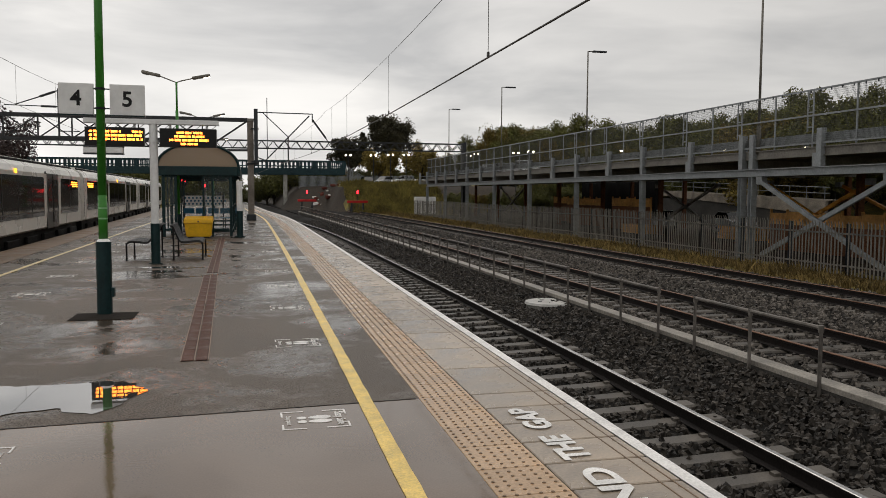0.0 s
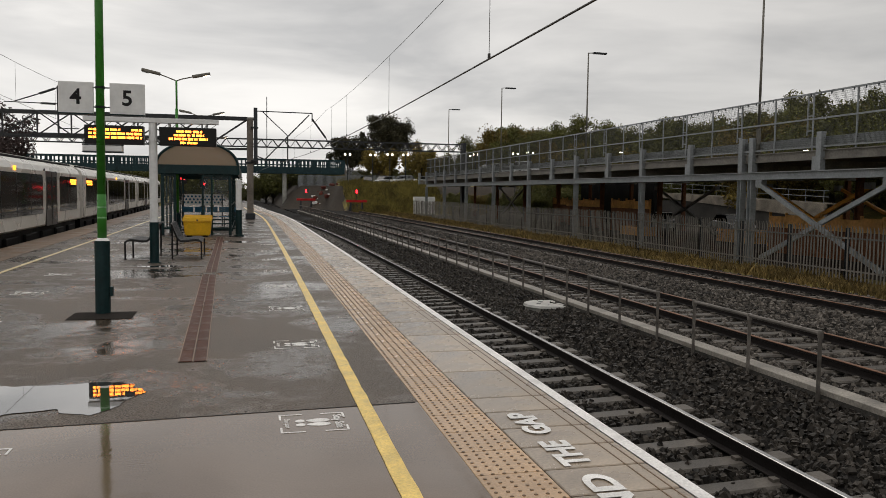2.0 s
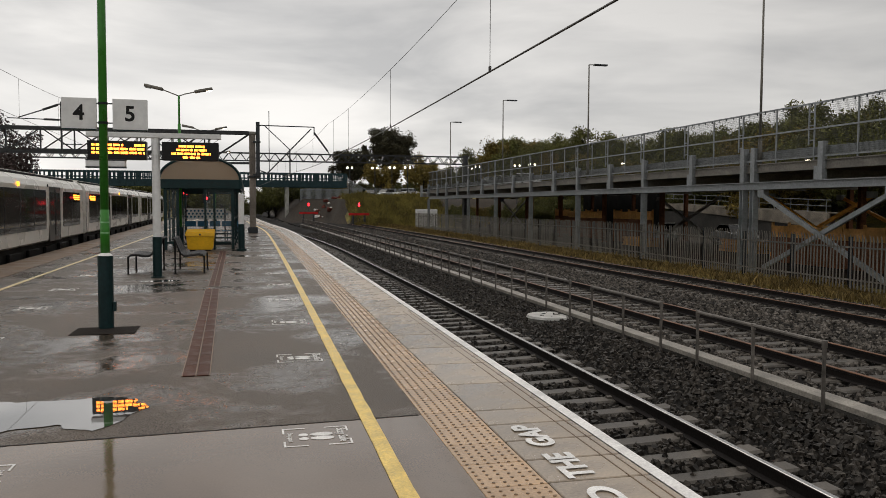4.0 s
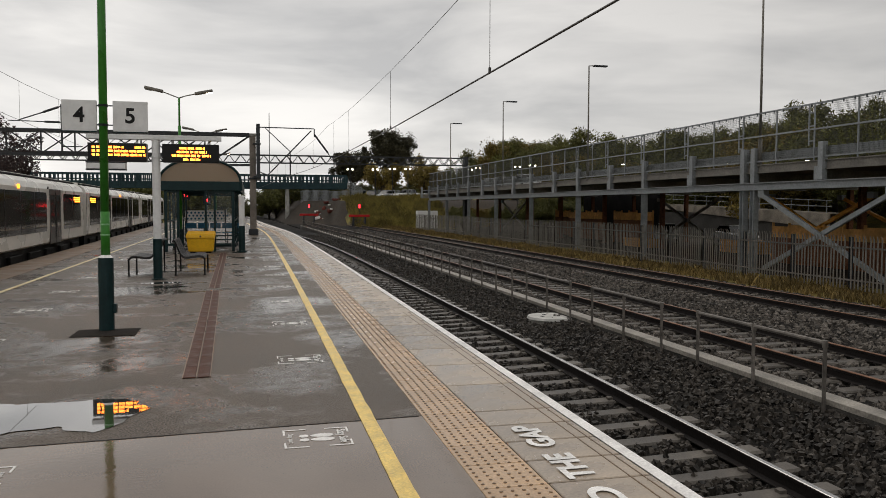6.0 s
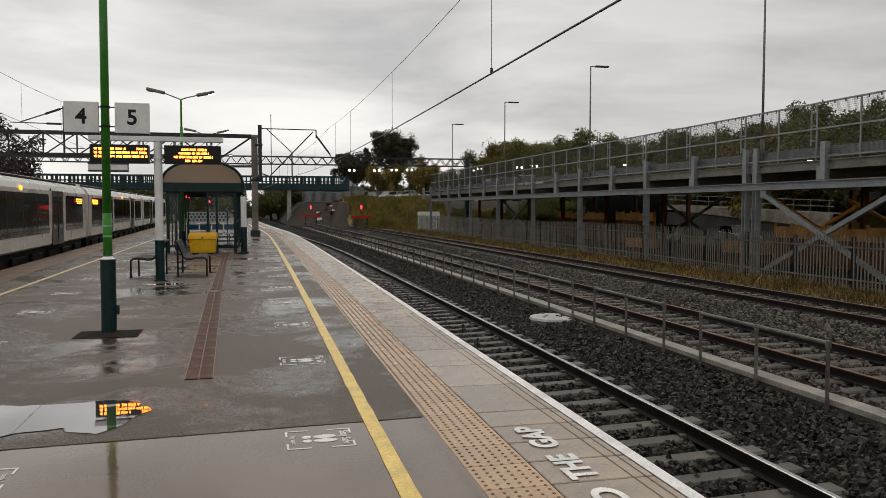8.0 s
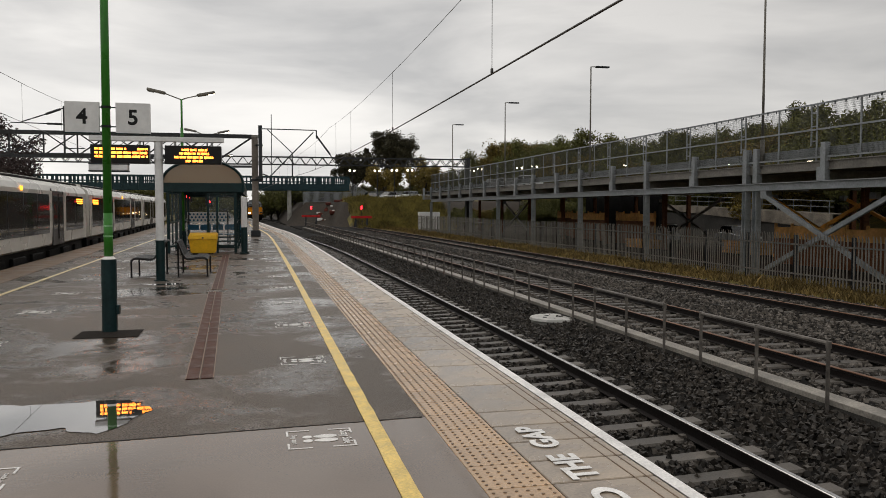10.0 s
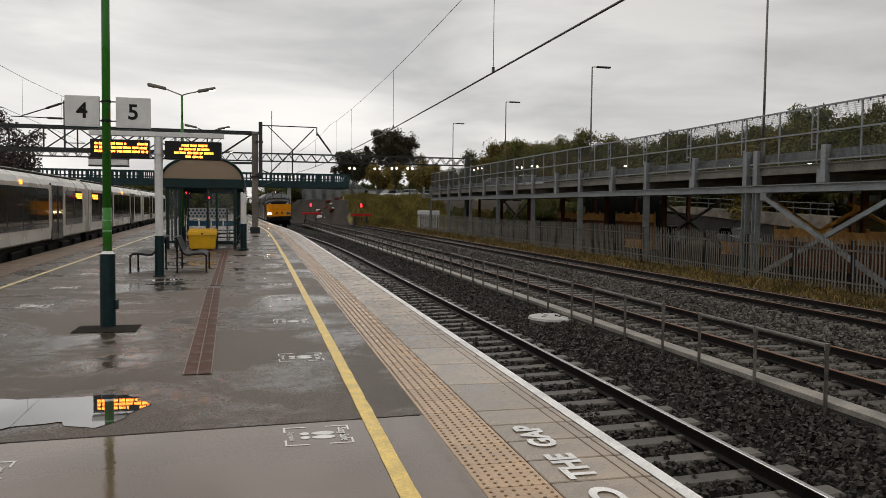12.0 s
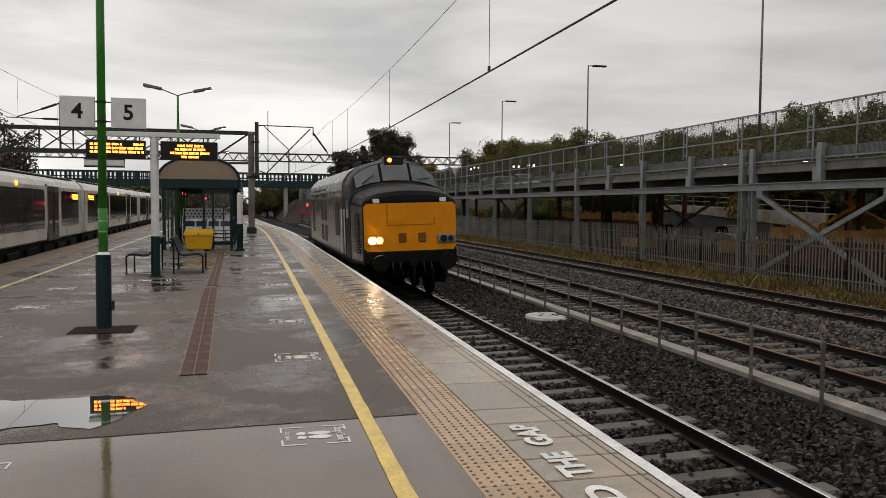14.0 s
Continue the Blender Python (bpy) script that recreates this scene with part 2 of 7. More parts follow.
LEAF = material("dark_foliage", (0.12, 0.12, 0.036), rough=0.6, grain=3, spread=0.4, stain=0.35, stain_amount=0.5, bump=0, island=0.5)
LEAF_AUTUMN = material("autumn_foliage", (0.19, 0.14, 0.036), rough=0.6, grain=3, spread=0.4, stain=0.35, stain_amount=0.4, bump=0, island=0.5)
BARK = material("tree_bark", (0.06, 0.05, 0.04), rough=0.9, grain=15, spread=0.3, bump=0.5)
TRAIN_GREY = material("pale_grey_train_paint", (0.66, 0.635, 0.58), rough=0.28, grain=6, spread=0.05, stain=0.6, stain_amount=0.14, bump=0.01, coat=0.0, spec=0.55)
TRAIN_DARK = material("dark_train_glazing", (0.012, 0.012, 0.012), rough=0.06, grain=5, spread=0.2, bump=0.0, coat=0.0, spec=0.25)
TRAIN_DOOR = material("grey_train_door", (0.05, 0.048, 0.046), rough=0.3, grain=8, spread=0.1, bump=0.01)
# Near-black for sooty running gear, and for the deep shade behind the deck.
UNDERFRAME = material("soot_and_shade_black", (0.008, 0.0075, 0.007), rough=0.7, grain=12, spread=0.4, bump=0.3, spec=0.1)
LOCO_GREY = material("silver_grey_loco_paint", (0.095, 0.081, 0.07), rough=0.22, grain=8, spread=0.08, stain=2.2, stain_amount=0.6, bump=0.02, coat=0.0, spec=0.4)
LOCO_DARK = material("charcoal_loco_paint", (0.009, 0.0095, 0.0105), rough=0.38, grain=8, spread=0.1, stain=1.2, stain_amount=0.2, bump=0.02, coat=0.0, spec=0.05)
LOCO_YELLOW = material("orange_yellow_loco_paint", (0.74, 0.26, 0.003), rough=0.35, grain=8, spread=0.05, stain=2.0, stain_amount=0.12, bump=0.02, coat=0.0)
# Glass base colour lifted to pale grey, as the sky's reflection.
LOCO_GLASS = material("sky_paled_loco_glass", (0.2, 0.215, 0.225), rough=0.08, grain=5, spread=0.1, bump=0, coat=0.5, spec=0.8)
BRIDGE_GREEN = material("blue_green_bridge_paint", (0.020, 0.045, 0.052), rough=0.5, grain=3, spread=0.2, stain=0.4, stain_amount=0.3, bump=0.05)
# Timber brown pushed to orange for the lamp glow under the deck.
TIMBER = material("lamplit_orange_timber", (0.58, 0.3, 0.095), rough=0.6, grain=5, spread=0.25, stain=0.7, stain_amount=0.4, bump=0.1)
GLAZING = glass("shelter_glazing", (0.4, 0.45, 0.45), alpha=0.05)
ROOF_PERSPEX = glass("smoked_roof_perspex", (0.36, 0.27, 0.18), rough=0.3, alpha=0.62)
AMBER = glow("amber_led", (1.0, 0.23, 0.03), 6.5)
RED_LAMP = glow("red_signal_lamp", (1.0, 0.02, 0.03), 5.0)
WARM_LAMP = glow("warm_lamp", (1.0, 0.86, 0.66), 4.5)
HEADLAMP = glow("headlamp", (1.0, 0.78, 0.45), 22.0)
CAR_PAINT = material("silver_car_paint", (0.45, 0.46, 0.47), rough=0.25, metal=0.4, grain=5, spread=0.05, bump=0, coat=0.5, spec=0.35)


# ---- mesh helpers ----
def box(bm, x0, x1, y0, y1, z0, z1, m=None):
    v = [bm.verts.new(p) for p in ((x0, y0, z0), (x1, y0, z0), (x1, y1, z0), (x0, y1, z0), (x0, y0, z1), (x1, y0, z1), (x1, y1, z1), (x0, y1, z1))]
    for f in ((3, 2, 1, 0), (4, 5, 6, 7), (0, 1, 5, 4), (1, 2, 6, 5), (2, 3, 7, 6), (3, 0, 4, 7)):
        bm.faces.new([v[i] for i in f])
    if m is not None:
        for q in v:
            q.co = m @ q.co
    return v


def rounded(bm, x0, x1, y0, y1, z0, z1, r=0.01, seg=1):
    """A box with bevelled edges."""
    b = bmesh.new()
    box(b, x0, x1, y0, y1, z0, z1)
    bmesh.ops.bevel(b, geom=b.edges[:], offset=r, segments=seg, affect="EDGES", profile=0.7)
    join(bm, b)


def join(bm, other, m=None):
    me = bpy.data.meshes.new("tmp")
    other.to_mesh(me)
    other.free()
    if m is not None:
        me.transform(m)
    bm.from_mesh(me)
    bpy.data.meshes.remove(me)


def rod(bm, a, b, r, seg=8, r2=None):
    """A closed tube between two points."""
    a, b = Vector(a), Vector(b)
    w = (b - a).normalized()
    u = w.orthogonal().normalized()
    v = w.cross(u)
    rings = []
    for p, q in ((a, r), (b, r if r2 is None else r2)):
        rings.append([bm.verts.new(p + u * (q * math.cos(2 * math.pi * i / seg)) + v * (q * math.sin(2 * math.pi * i / seg))) for i in range(seg)])
    for i in range(seg):
        bm.faces.new((rings[0][i], rings[0][(i + 1) % seg], rings[1][(i + 1) % seg], rings[1][i]))
    bm.faces.new(rings[0][::-1])
    bm.faces.new(rings[1])


def pipe(bm, pts, r, seg=8):
    """One continuous tube through the points."""
    pts = [Vector(p) for p in pts]
    rings, u = [], None
    for i, p in enumerate(pts):
        d = (pts[min(i + 1, len(pts) - 1)] - pts[max(i - 1, 0)]).normalized()
        u = d.orthogonal().normalized() if u is None else (u - d * u.dot(d)).normalized()
        v = d.cross(u)
        rings.append([bm.verts.new(p + u * (r * math.cos(2 * math.pi * k / seg)) + v * (r * math.sin(2 * math.pi * k / seg))) for k in range(seg)])
    for p, q in zip(rings, rings[1:]):
        for k in range(seg):
            bm.faces.new((p[k], p[(k + 1) % seg], q[(k + 1) % seg], q[k]))
    bm.faces.new(rings[0][::-1])
    bm.faces.new(rings[-1])


def beam(bm, a, b, w, h):
    """A square-section bar between two points."""
    a, b = Vector(a), Vector(b)
    q = (b - a).to_track_quat("Y", "Z")
    box(bm, -w / 2, w / 2, 0, (b - a).length, -h / 2, h / 2, Matrix.Translation(a) @ q.to_matrix().to_4x4())


def i_beam(bm, a, b, w, h, t=0.02):
    a, b = Vector(a), Vector(b)
    m = Matrix.Translation(a) @ (b - a).to_track_quat("Y", "Z").to_matrix().to_4x4()
    n = (b - a).length
    box(bm, -w / 2, w / 2, 0, n, h / 2 - t, h / 2, m)
    box(bm, -w / 2, w / 2, 0, n, -h / 2, -h / 2 + t, m)
    box(bm, -t / 2, t / 2, 0, n, -h / 2 + t, h / 2 - t, m)


def sweep(bm, profile, stations, place, closed=True, caps=True):
    """A profile of (across, up) carried along stations; place(s, across, up) gives the point."""
    rings = [[bm.verts.new(place(s, a, u)) for a, u in profile] for s in stations]
    k = len(profile)
    for p, q in zip(rings, rings[1:]):
        for i in range(k if closed else k - 1):
            j = (i + 1) % k
            bm.faces.new((p[i], p[j], q[j], q[i]))
    if closed and caps:
        bm.faces.new(rings[0])
        bm.faces.new(rings[-1][::-1])


def part(name, bm, mat, parent=None, label="", smooth=False):
    me = bpy.data.meshes.new(name)
    bmesh.ops.recalc_face_normals(bm, faces=bm.faces)
    bm.to_mesh(me)
    bm.free()
    me.materials.append(mat)
    if smooth:
        for p in me.polygons:
            p.use_smooth = True
    ob = new(name, me)
    if parent is not None:
        ob.parent = parent
    if label:
        tagged(ob, label)
    return ob


def joined(name, verts, faces, mat, parent=None):
    me = bpy.data.meshes.new(name)
    me.from_pydata(verts, [], faces)
    me.update()
    me.materials.append(mat)
    ob = new(name, me)
    if parent is not None:
        ob.parent = parent
    return ob


def shared(name, me, parent, m):
    ob = new(name, me)
    ob.parent = parent
    ob.matrix_basis = m
    return ob


def thing(name, label, category, m=None, group="", kind=""):
    e = tagged(new(name), label, category, group, kind)
    e.empty_display_size = 0.1
    if m is not None:
        e.matrix_basis = m
    return e


def lettering(text, size, mat, name, parent, m, extrude=0.001, align="CENTER", bold=0.0):
    cu = bpy.data.curves.new(name, "FONT")
    cu.body, cu.size, cu.extrude, cu.align_x, cu.align_y = text, size, extrude, align, "CENTER"
    cu.offset = bold
    ob = new(name, cu)
    bpy.context.view_layer.update()
    me = bpy.data.meshes.new_from_object(ob.evaluated_get(bpy.context.evaluated_depsgraph_get()))
    bpy.data.objects.remove(ob)
    me.materials.clear()
    me.materials.append(mat)
    o = new(name, me)
    o.parent = parent
    o.matrix_basis = m
    return o


# ---- alignments ----
BEND_Y = np.arange(-30.0, 601.0, 1.0)
BEND = np.interp(BEND_Y, (-30, 0, 20, 36, 44, 52, 58, 64, 78, 92, 110, 200, 600), (0, 0, 0.1, 0.1, 0.06, -0.12, -0.42, -0.80, -1.32, -1.88, -2.5, -6.0, -22.0))
BEND = np.convolve(np.pad(BEND, 5, mode="edge"), np.ones(11) / 11, mode="valid")


def bend(y):
    return float(np.interp(y, BEND_Y, BEND))


def slope(y):
    return (bend(y + 1) - bend(y - 1)) / 2


def along(s, across, up):
    """A point of the platform line: y, offset from the camera's line, height."""
    return (across + bend(s), s, up)


def along_far(s, across, up):
    """A point on the two sidings beyond."""
    return (across - 0.00012 * s * s, s, up)


def along_left(s, across, up):
    """A point measured from the far-side platform edge."""
    return (-5.45 - 0.033 * s + across, s, up)


RAIL_Z, NEAR_C, MID_C, FAR_C, EDGE = -0.90, 4.0, 9.45, 14.2, 2.32
# ---- the ground and the trackbed ----
NEAR_S = [-8 + 1.0 * i for i in range(60)] + [52 + 4.0 * i for i in range(60)]


def smooth(t):
    t = min(1.0, max(0.0, t))
    return t * t * (3 - 2 * t)


def land(x, y):
    """The height of the open ground: level along the tracks, a bank with a car park above at their end, a wooded rise behind the deck."""
    bank = 3.75 * smooth((y - 101 - 16 * smooth((14.5 - x) / 4)) / 12) * smooth((x - 5.0) / 2.5)
    rise = 5.5 * smooth((x - 38) / 30)
    left = 3.0 * smooth((-16 - x) / 12) * smooth((y - 60) / 60)
    rough = 0.22 * noise.noise(Vector((x * 0.35, y * 0.35, 0))) * smooth((max(bank, rise, left) - 0.3) / 1.5)
    return -1.22 + max(bank, rise, left) + rough


def ground():
    xs = [-2600, -900, -300, -120, -60] + [-40 + 1.6 * i for i in range(70)] + [80, 120, 300, 900, 2600]
    ys = [-800, -200, -60] + [-20 + 2.0 * i for i in range(100)] + [190, 230, 300, 500, 1000, 2600]
    verts = [(x, y, land(x, y)) for y in ys for x in xs]
    k = len(xs)
    faces = [(j * k + i, j * k + i + 1, (j + 1) * k + i + 1, (j + 1) * k + i) for j in range(len(ys) - 1) for i in range(k - 1)]
    ob = joined("ground", verts, faces, SOIL)
    ob.data.materials.append(GRASS)
    for p in ob.data.polygons:
        p.use_smooth = True
        x, y, _ = p.center
        if (14 + 2 * noise.noise(Vector((x, y, 3))) < x < 25 and y > 96) or x > 44 or (y > 140 and x > 13) or x < -14 or 15.6 < x < 20.2:
            p.material_index = 1
    return tagged(ob, "dark bare soil and rough autumn grass beside the tracks", "ground", kind="structure")


ground()


def bed_z(x):
    """The bed is level, and banked up against the trough wall."""
    return -1.085 + 0.20 * smooth((x - 5.05) / 1.5) * (x < 6.75)


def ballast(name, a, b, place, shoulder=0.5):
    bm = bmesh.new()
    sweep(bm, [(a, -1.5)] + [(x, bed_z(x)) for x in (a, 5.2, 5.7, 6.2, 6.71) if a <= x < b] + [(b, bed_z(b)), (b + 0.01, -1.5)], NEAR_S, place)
    return tagged(part(name, bm, BALLAST_BED), "wet dark grey ballast under the rails, its bed near-black as shade between stones", "ballast", kind="structure")


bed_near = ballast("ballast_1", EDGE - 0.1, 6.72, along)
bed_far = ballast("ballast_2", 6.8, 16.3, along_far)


def stones(name, spans, parent, seed, mat=STONE):
    """Loose angular stones on the bed: a joined heap of small uneven blocks; spans: x0, x1, y0, y1, how many, size, curve."""
    rng = np.random.default_rng(seed)
    base = np.array([(-1, -1, -.8), (1, -.8, -.7), (.8, 1, -.8), (-.9, .8, -.8), (-.6, -.7, .7), (.7, -.5, .8), (.5, .7, .6), (-.7, .5, .9)])
    quads = np.array([(3, 2, 1, 0), (4, 5, 6, 7), (0, 1, 5, 4), (1, 2, 6, 5), (2, 3, 7, 6), (3, 0, 4, 7)])
    vs, fs, total = [], [], 0
    for x0, x1, y0, y1, n, size, place in spans:
        y = y0 + (y1 - y0) * rng.random(n) ** 1.25
        x = x0 + (x1 - x0) * rng.random(n)
        keep = np.ones(n, bool)
        for c, first in ((NEAR_C, 2.6), (MID_C, 5.4), (FAR_C, 9.6)):
            across = np.abs(x - c)
            on = np.abs((y - first + 0.3) % 0.6 - 0.3) < 0.135
            keep &= ~(on & (across < 1.22) & (x - c < 0.98)) & (np.abs(across - 0.7525) > 0.085)
        keep |= rng.random(n) < 0.035
        x, y = x[keep], y[keep]
        n = len(x)
        sh = np.array([place(v, 0, 0)[0] for v in y])
        z = np.array([bed_z(v) for v in x]) - 0.012 + rng.random(n) * 0.05
        ang, tip = rng.random(n) * 6.283, rng.normal(0, 0.5, n)
        sc = size * (0.55 + 0.75 * rng.random((n, 1, 1))) * (0.6 + 0.6 * rng.random((n, 1, 3)))
        p = (base[None] + rng.normal(0, 0.22, (n, 8, 3))) * sc
        c, s = np.cos(tip)[:, None], np.sin(tip)[:, None]
        p = np.stack([p[..., 0] * c + p[..., 2] * s, p[..., 1], -p[..., 0] * s + p[..., 2] * c], -1)
        c, s = np.cos(ang)[:, None], np.sin(ang)[:, None]
        p = np.stack([p[..., 0] * c - p[..., 1] * s, p[..., 0] * s + p[..., 1] * c, p[..., 2]], -1)
        p += np.stack([x + sh, y, z], -1)[:, None]
        vs.append(p.reshape(-1, 3))
        fs.append((quads[None] + (np.arange(n) * 8)[:, None, None] + total).reshape(-1, 4))
        total += n * 8
    ob = joined(name, np.concatenate(vs).tolist(), np.concatenate(fs).tolist(), mat, parent)
    return tagged(ob, kind="stuff")


stones("loose_stones", [(EDGE, 6.72, -8, 4, 7000, 0.036, along), (EDGE, 6.72, 4.0, 26, 24000, 0.035, along), (EDGE, 6.72, 26, 70, 9000, 0.042, along)], bed_near, 3)
stones("loose_stones", [(6.95, 16.2, -8, 6.5, 8000, 0.042, along_far), (6.95, 16.2, 6.5, 34, 27000, 0.040, along_far), (6.95, 16.2, 34, 90, 10000, 0.05, along_far)], bed_far, 4, STONE_GREY)


def rail(name, off, z, place, head, y1=230.0, tilt=0.0):
    """A flat-bottom rail: foot, web and head, the worn head a part of its own."""
    st = [s for s in NEAR_S if s <= y1]
    e = thing(name, "worn steel running rail with a bright polished head" if head is RAIL_HEAD else "rust-brown steel running rail of a little-used siding", "rail", group="running rails", kind="structure")
    bm = bmesh.new()
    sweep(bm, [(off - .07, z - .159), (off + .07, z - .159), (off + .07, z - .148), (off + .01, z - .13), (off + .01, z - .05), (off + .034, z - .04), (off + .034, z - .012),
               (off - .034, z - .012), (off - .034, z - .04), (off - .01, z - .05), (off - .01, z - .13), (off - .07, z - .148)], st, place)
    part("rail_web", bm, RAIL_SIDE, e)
    bm = bmesh.new()
    sweep(bm, [(off - .035, z - .0119), (off + .035, z - .0119), (off + .034, z - .004), (off + .026, z), (off - .026, z), (off - .034, z - .004)], st, place)
    part("rail_head", bm, head, e)
    return e


rail("rail", NEAR_C - 0.7525, RAIL_Z - 0.03, along, RAIL_HEAD)
rail("rail", NEAR_C + 0.7525, RAIL_Z + 0.02, along, RAIL_HEAD)
for c, end in ((MID_C, 118.0), (FAR_C, 104.0)):
    for d in (-0.7525, 0.7525):
        rail("rail", c + d, RAIL_Z + 0.02, along_far, RAIL_DULL, end)


def cess_wall():
    """A low concrete trough wall with a handrail between the running line and the sidings."""
    st = [s for s in NEAR_S if s < 100]
    e = thing("trough_wall", "low concrete trough wall between two tracks", "wall", kind="structure")
    bm = bmesh.new()
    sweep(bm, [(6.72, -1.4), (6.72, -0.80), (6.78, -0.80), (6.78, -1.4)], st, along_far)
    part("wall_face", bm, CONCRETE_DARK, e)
    bm = bmesh.new()
    sweep(bm, [(6.71, -0.80), (6.71, -0.735), (6.72, -0.73), (6.96, -0.73), (6.97, -0.735), (6.97, -0.80)], st, along_far)
    part("wall_cap", bm, material("mid_grey_concrete_cap", (0.29, 0.265, 0.23), rough=0.6, grain=30, spread=0.25, stain=2.5, stain_amount=0.45, bump=0.2, spec=0.3), e)
    bm = bmesh.new()
    sweep(bm, [(6.90, -1.4), (6.90, -0.801), (6.96, -0.801), (6.96, -1.4)], st, along_far)
    part("wall_face", bm, CONCRETE_DARK, e)


cess_wall()

# ---- the island platform ----
CURB = 1.60


def platform():
    bm = bmesh.new()
    rings = []
    st = [5.74] + [s for s in NEAR_S if 6 < s <= 128]
    def front(x):
        """The slightly slanting joint between the concrete bay and the asphalt."""
        return 5.665 + 0.058 * x

    def prof(s):
        pts = [(along_left(s, 0.0, -1.3)), (along_left(s, 0.0, -0.004)), (along_left(s, 0.95, -0.002)), along(s, CURB, 0.0), along(s, CURB, -1.3)]
        return [(x, front(x) + 0.006, z) if s < 5.9 else (x, y, z) for x, y, z in pts]

    for s in st:
        rings.append([bm.verts.new(p) for p in prof(s)])
    for p, q in zip(rings, rings[1:]):
        for i in range(4):
            bm.faces.new((p[i], p[i + 1], q[i + 1], q[i]))
    bm.faces.new(rings[0])
    bm.faces.new(rings[-1][::-1])
    ob = tagged(part("platform", bm, ASPHALT), "wet dark asphalt station platform with shallow puddles", "platform", kind="structure")
    bm = bmesh.new()
    sweep(bm, [(-6.2, -1.3), (-6.2, 0.0), (-3.0, 0.0), (0.0, 0.0), (CURB, 0.0), (CURB, -1.3)], [-8.0, 5.735], lambda s, a, u: (a, s if s < 0 else front(a), u))
    part("concrete_bay", bm, SLAB, ob, "smooth wet grey-brown concrete bay")
    bm = bmesh.new()
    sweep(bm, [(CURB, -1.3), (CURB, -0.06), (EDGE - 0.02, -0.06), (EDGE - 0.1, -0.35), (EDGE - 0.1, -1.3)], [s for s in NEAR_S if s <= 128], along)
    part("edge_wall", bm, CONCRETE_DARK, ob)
    bm = bmesh.new()
    sweep(bm, [(0.0, 0.0), (0.0, 0.006), (0.93, 0.006), (0.93, 0.0)], [s for s in NEAR_S if 6 < s <= 128], along_left)
    part("edge_strip", bm, material("brown_edge_paving", (0.17, 0.108, 0.064), grain=40, spread=0.2, stain=1.2, stain_amount=0.3, bump=0.15, wet=(0.3, 0.55), spec=0.3), ob, "brown paved strip along the far edge")
    return ob


plat = platform()
bm = bmesh.new()
for i in range(60):
    x0, x1 = -6.0 + i * 0.12, -6.0 + (i + 1) * 0.12
    w = 0.007 + 0.006 * abs(noise.noise(Vector((x0 * 5, 1, 2))))
    box(bm, x0, x1, 5.668 + 0.058 * x0 - w, 5.668 + 0.058 * x0 + w, 0.0005, 0.0025)
tagged(part("joint_seal", bm, RAIL_SIDE), "dark cracked joint between concrete and asphalt", "joint", kind="structure")


def line(name, off, w, st, place, mat, label, wobble=0.0):
    bm = bmesh.new()
    rings = []
    for s in st:
        d0, d1 = (wobble * noise.noise(Vector((s * 3.1, 0, 1))), wobble * noise.noise(Vector((s * 3.1, 5, 2)))) if wobble else (0, 0)
        rings.append([bm.verts.new(place(s, off + d0, 0.002)), bm.verts.new(place(s, off + d0, 0.008)), bm.verts.new(place(s, off + w + d1, 0.008)), bm.verts.new(place(s, off + w + d1, 0.002))])
    for p, q in zip(rings, rings[1:]):
        for i in range(3):
            bm.faces.new((p[i], p[i + 1], q[i + 1], q[i]))
    bm.faces.new(rings[0])
    bm.faces.new(rings[-1][::-1])
    return tagged(part(name, bm, mat), label, "line", kind="structure")


line("yellow_line_1", 0.735, 0.105, [-4 + 0.25 * i for i in range(320)], along, YELLOW_PAINT, "worn yellow safety line painted along the wet platform", 0.008)
line("yellow_line_2", 0.0, 0.09, [4 + 0.5 * i for i in range(200)], lambda s, a, u: (-4.28 - 0.0135 * s + a, s, u), PALE_YELLOW, "yellow safety line along the far platform edge", 0.01)

bm = bmesh.new()
edge_st = [-6 + 0.5 * i for i in range(200)] + [94 + 2.0 * i for i in range(17)]
sweep(bm, [(2.245, 0.0015), (2.245, 0.006), (EDGE + 0.012, 0.006), (EDGE + 0.012, -0.07), (EDGE + 0.001, -0.07), (EDGE + 0.001, 0.0015)], edge_st, along)
tagged(part("white_edge_line", bm, WHITE_PAINT), "white painted nosing along the platform edge", "line", kind="structure")


def puddle(name, outline, label):
    """A film of standing water: an uneven patch, a hair above the asphalt."""
    bm = bmesh.new()
    pts = []
    n = len(outline)
    for i in range(n):
        p0, p1, p2, p3 = (Vector((*outline[(i + k) % n], 0)) for k in (-1, 0, 1, 2))
        for j in range(8):
            t = j / 8
            q = 0.5 * ((2 * p1) + (p2 - p0) * t + (2 * p0 - 5 * p1 + 4 * p2 - p3) * t * t + (3 * p1 - p0 - 3 * p2 + p3) * t ** 3)
            w = 0.06 * noise.noise(q * 4) + 0.05 * noise.noise(q * 9) + 0.02 * noise.noise(q * 30)
            pts.append(bm.verts.new((q.x + w, q.y + w, 0.004)))
    bm.faces.new(pts)
    return tagged(part(name, bm, WATER), label, "puddle", kind="structure")


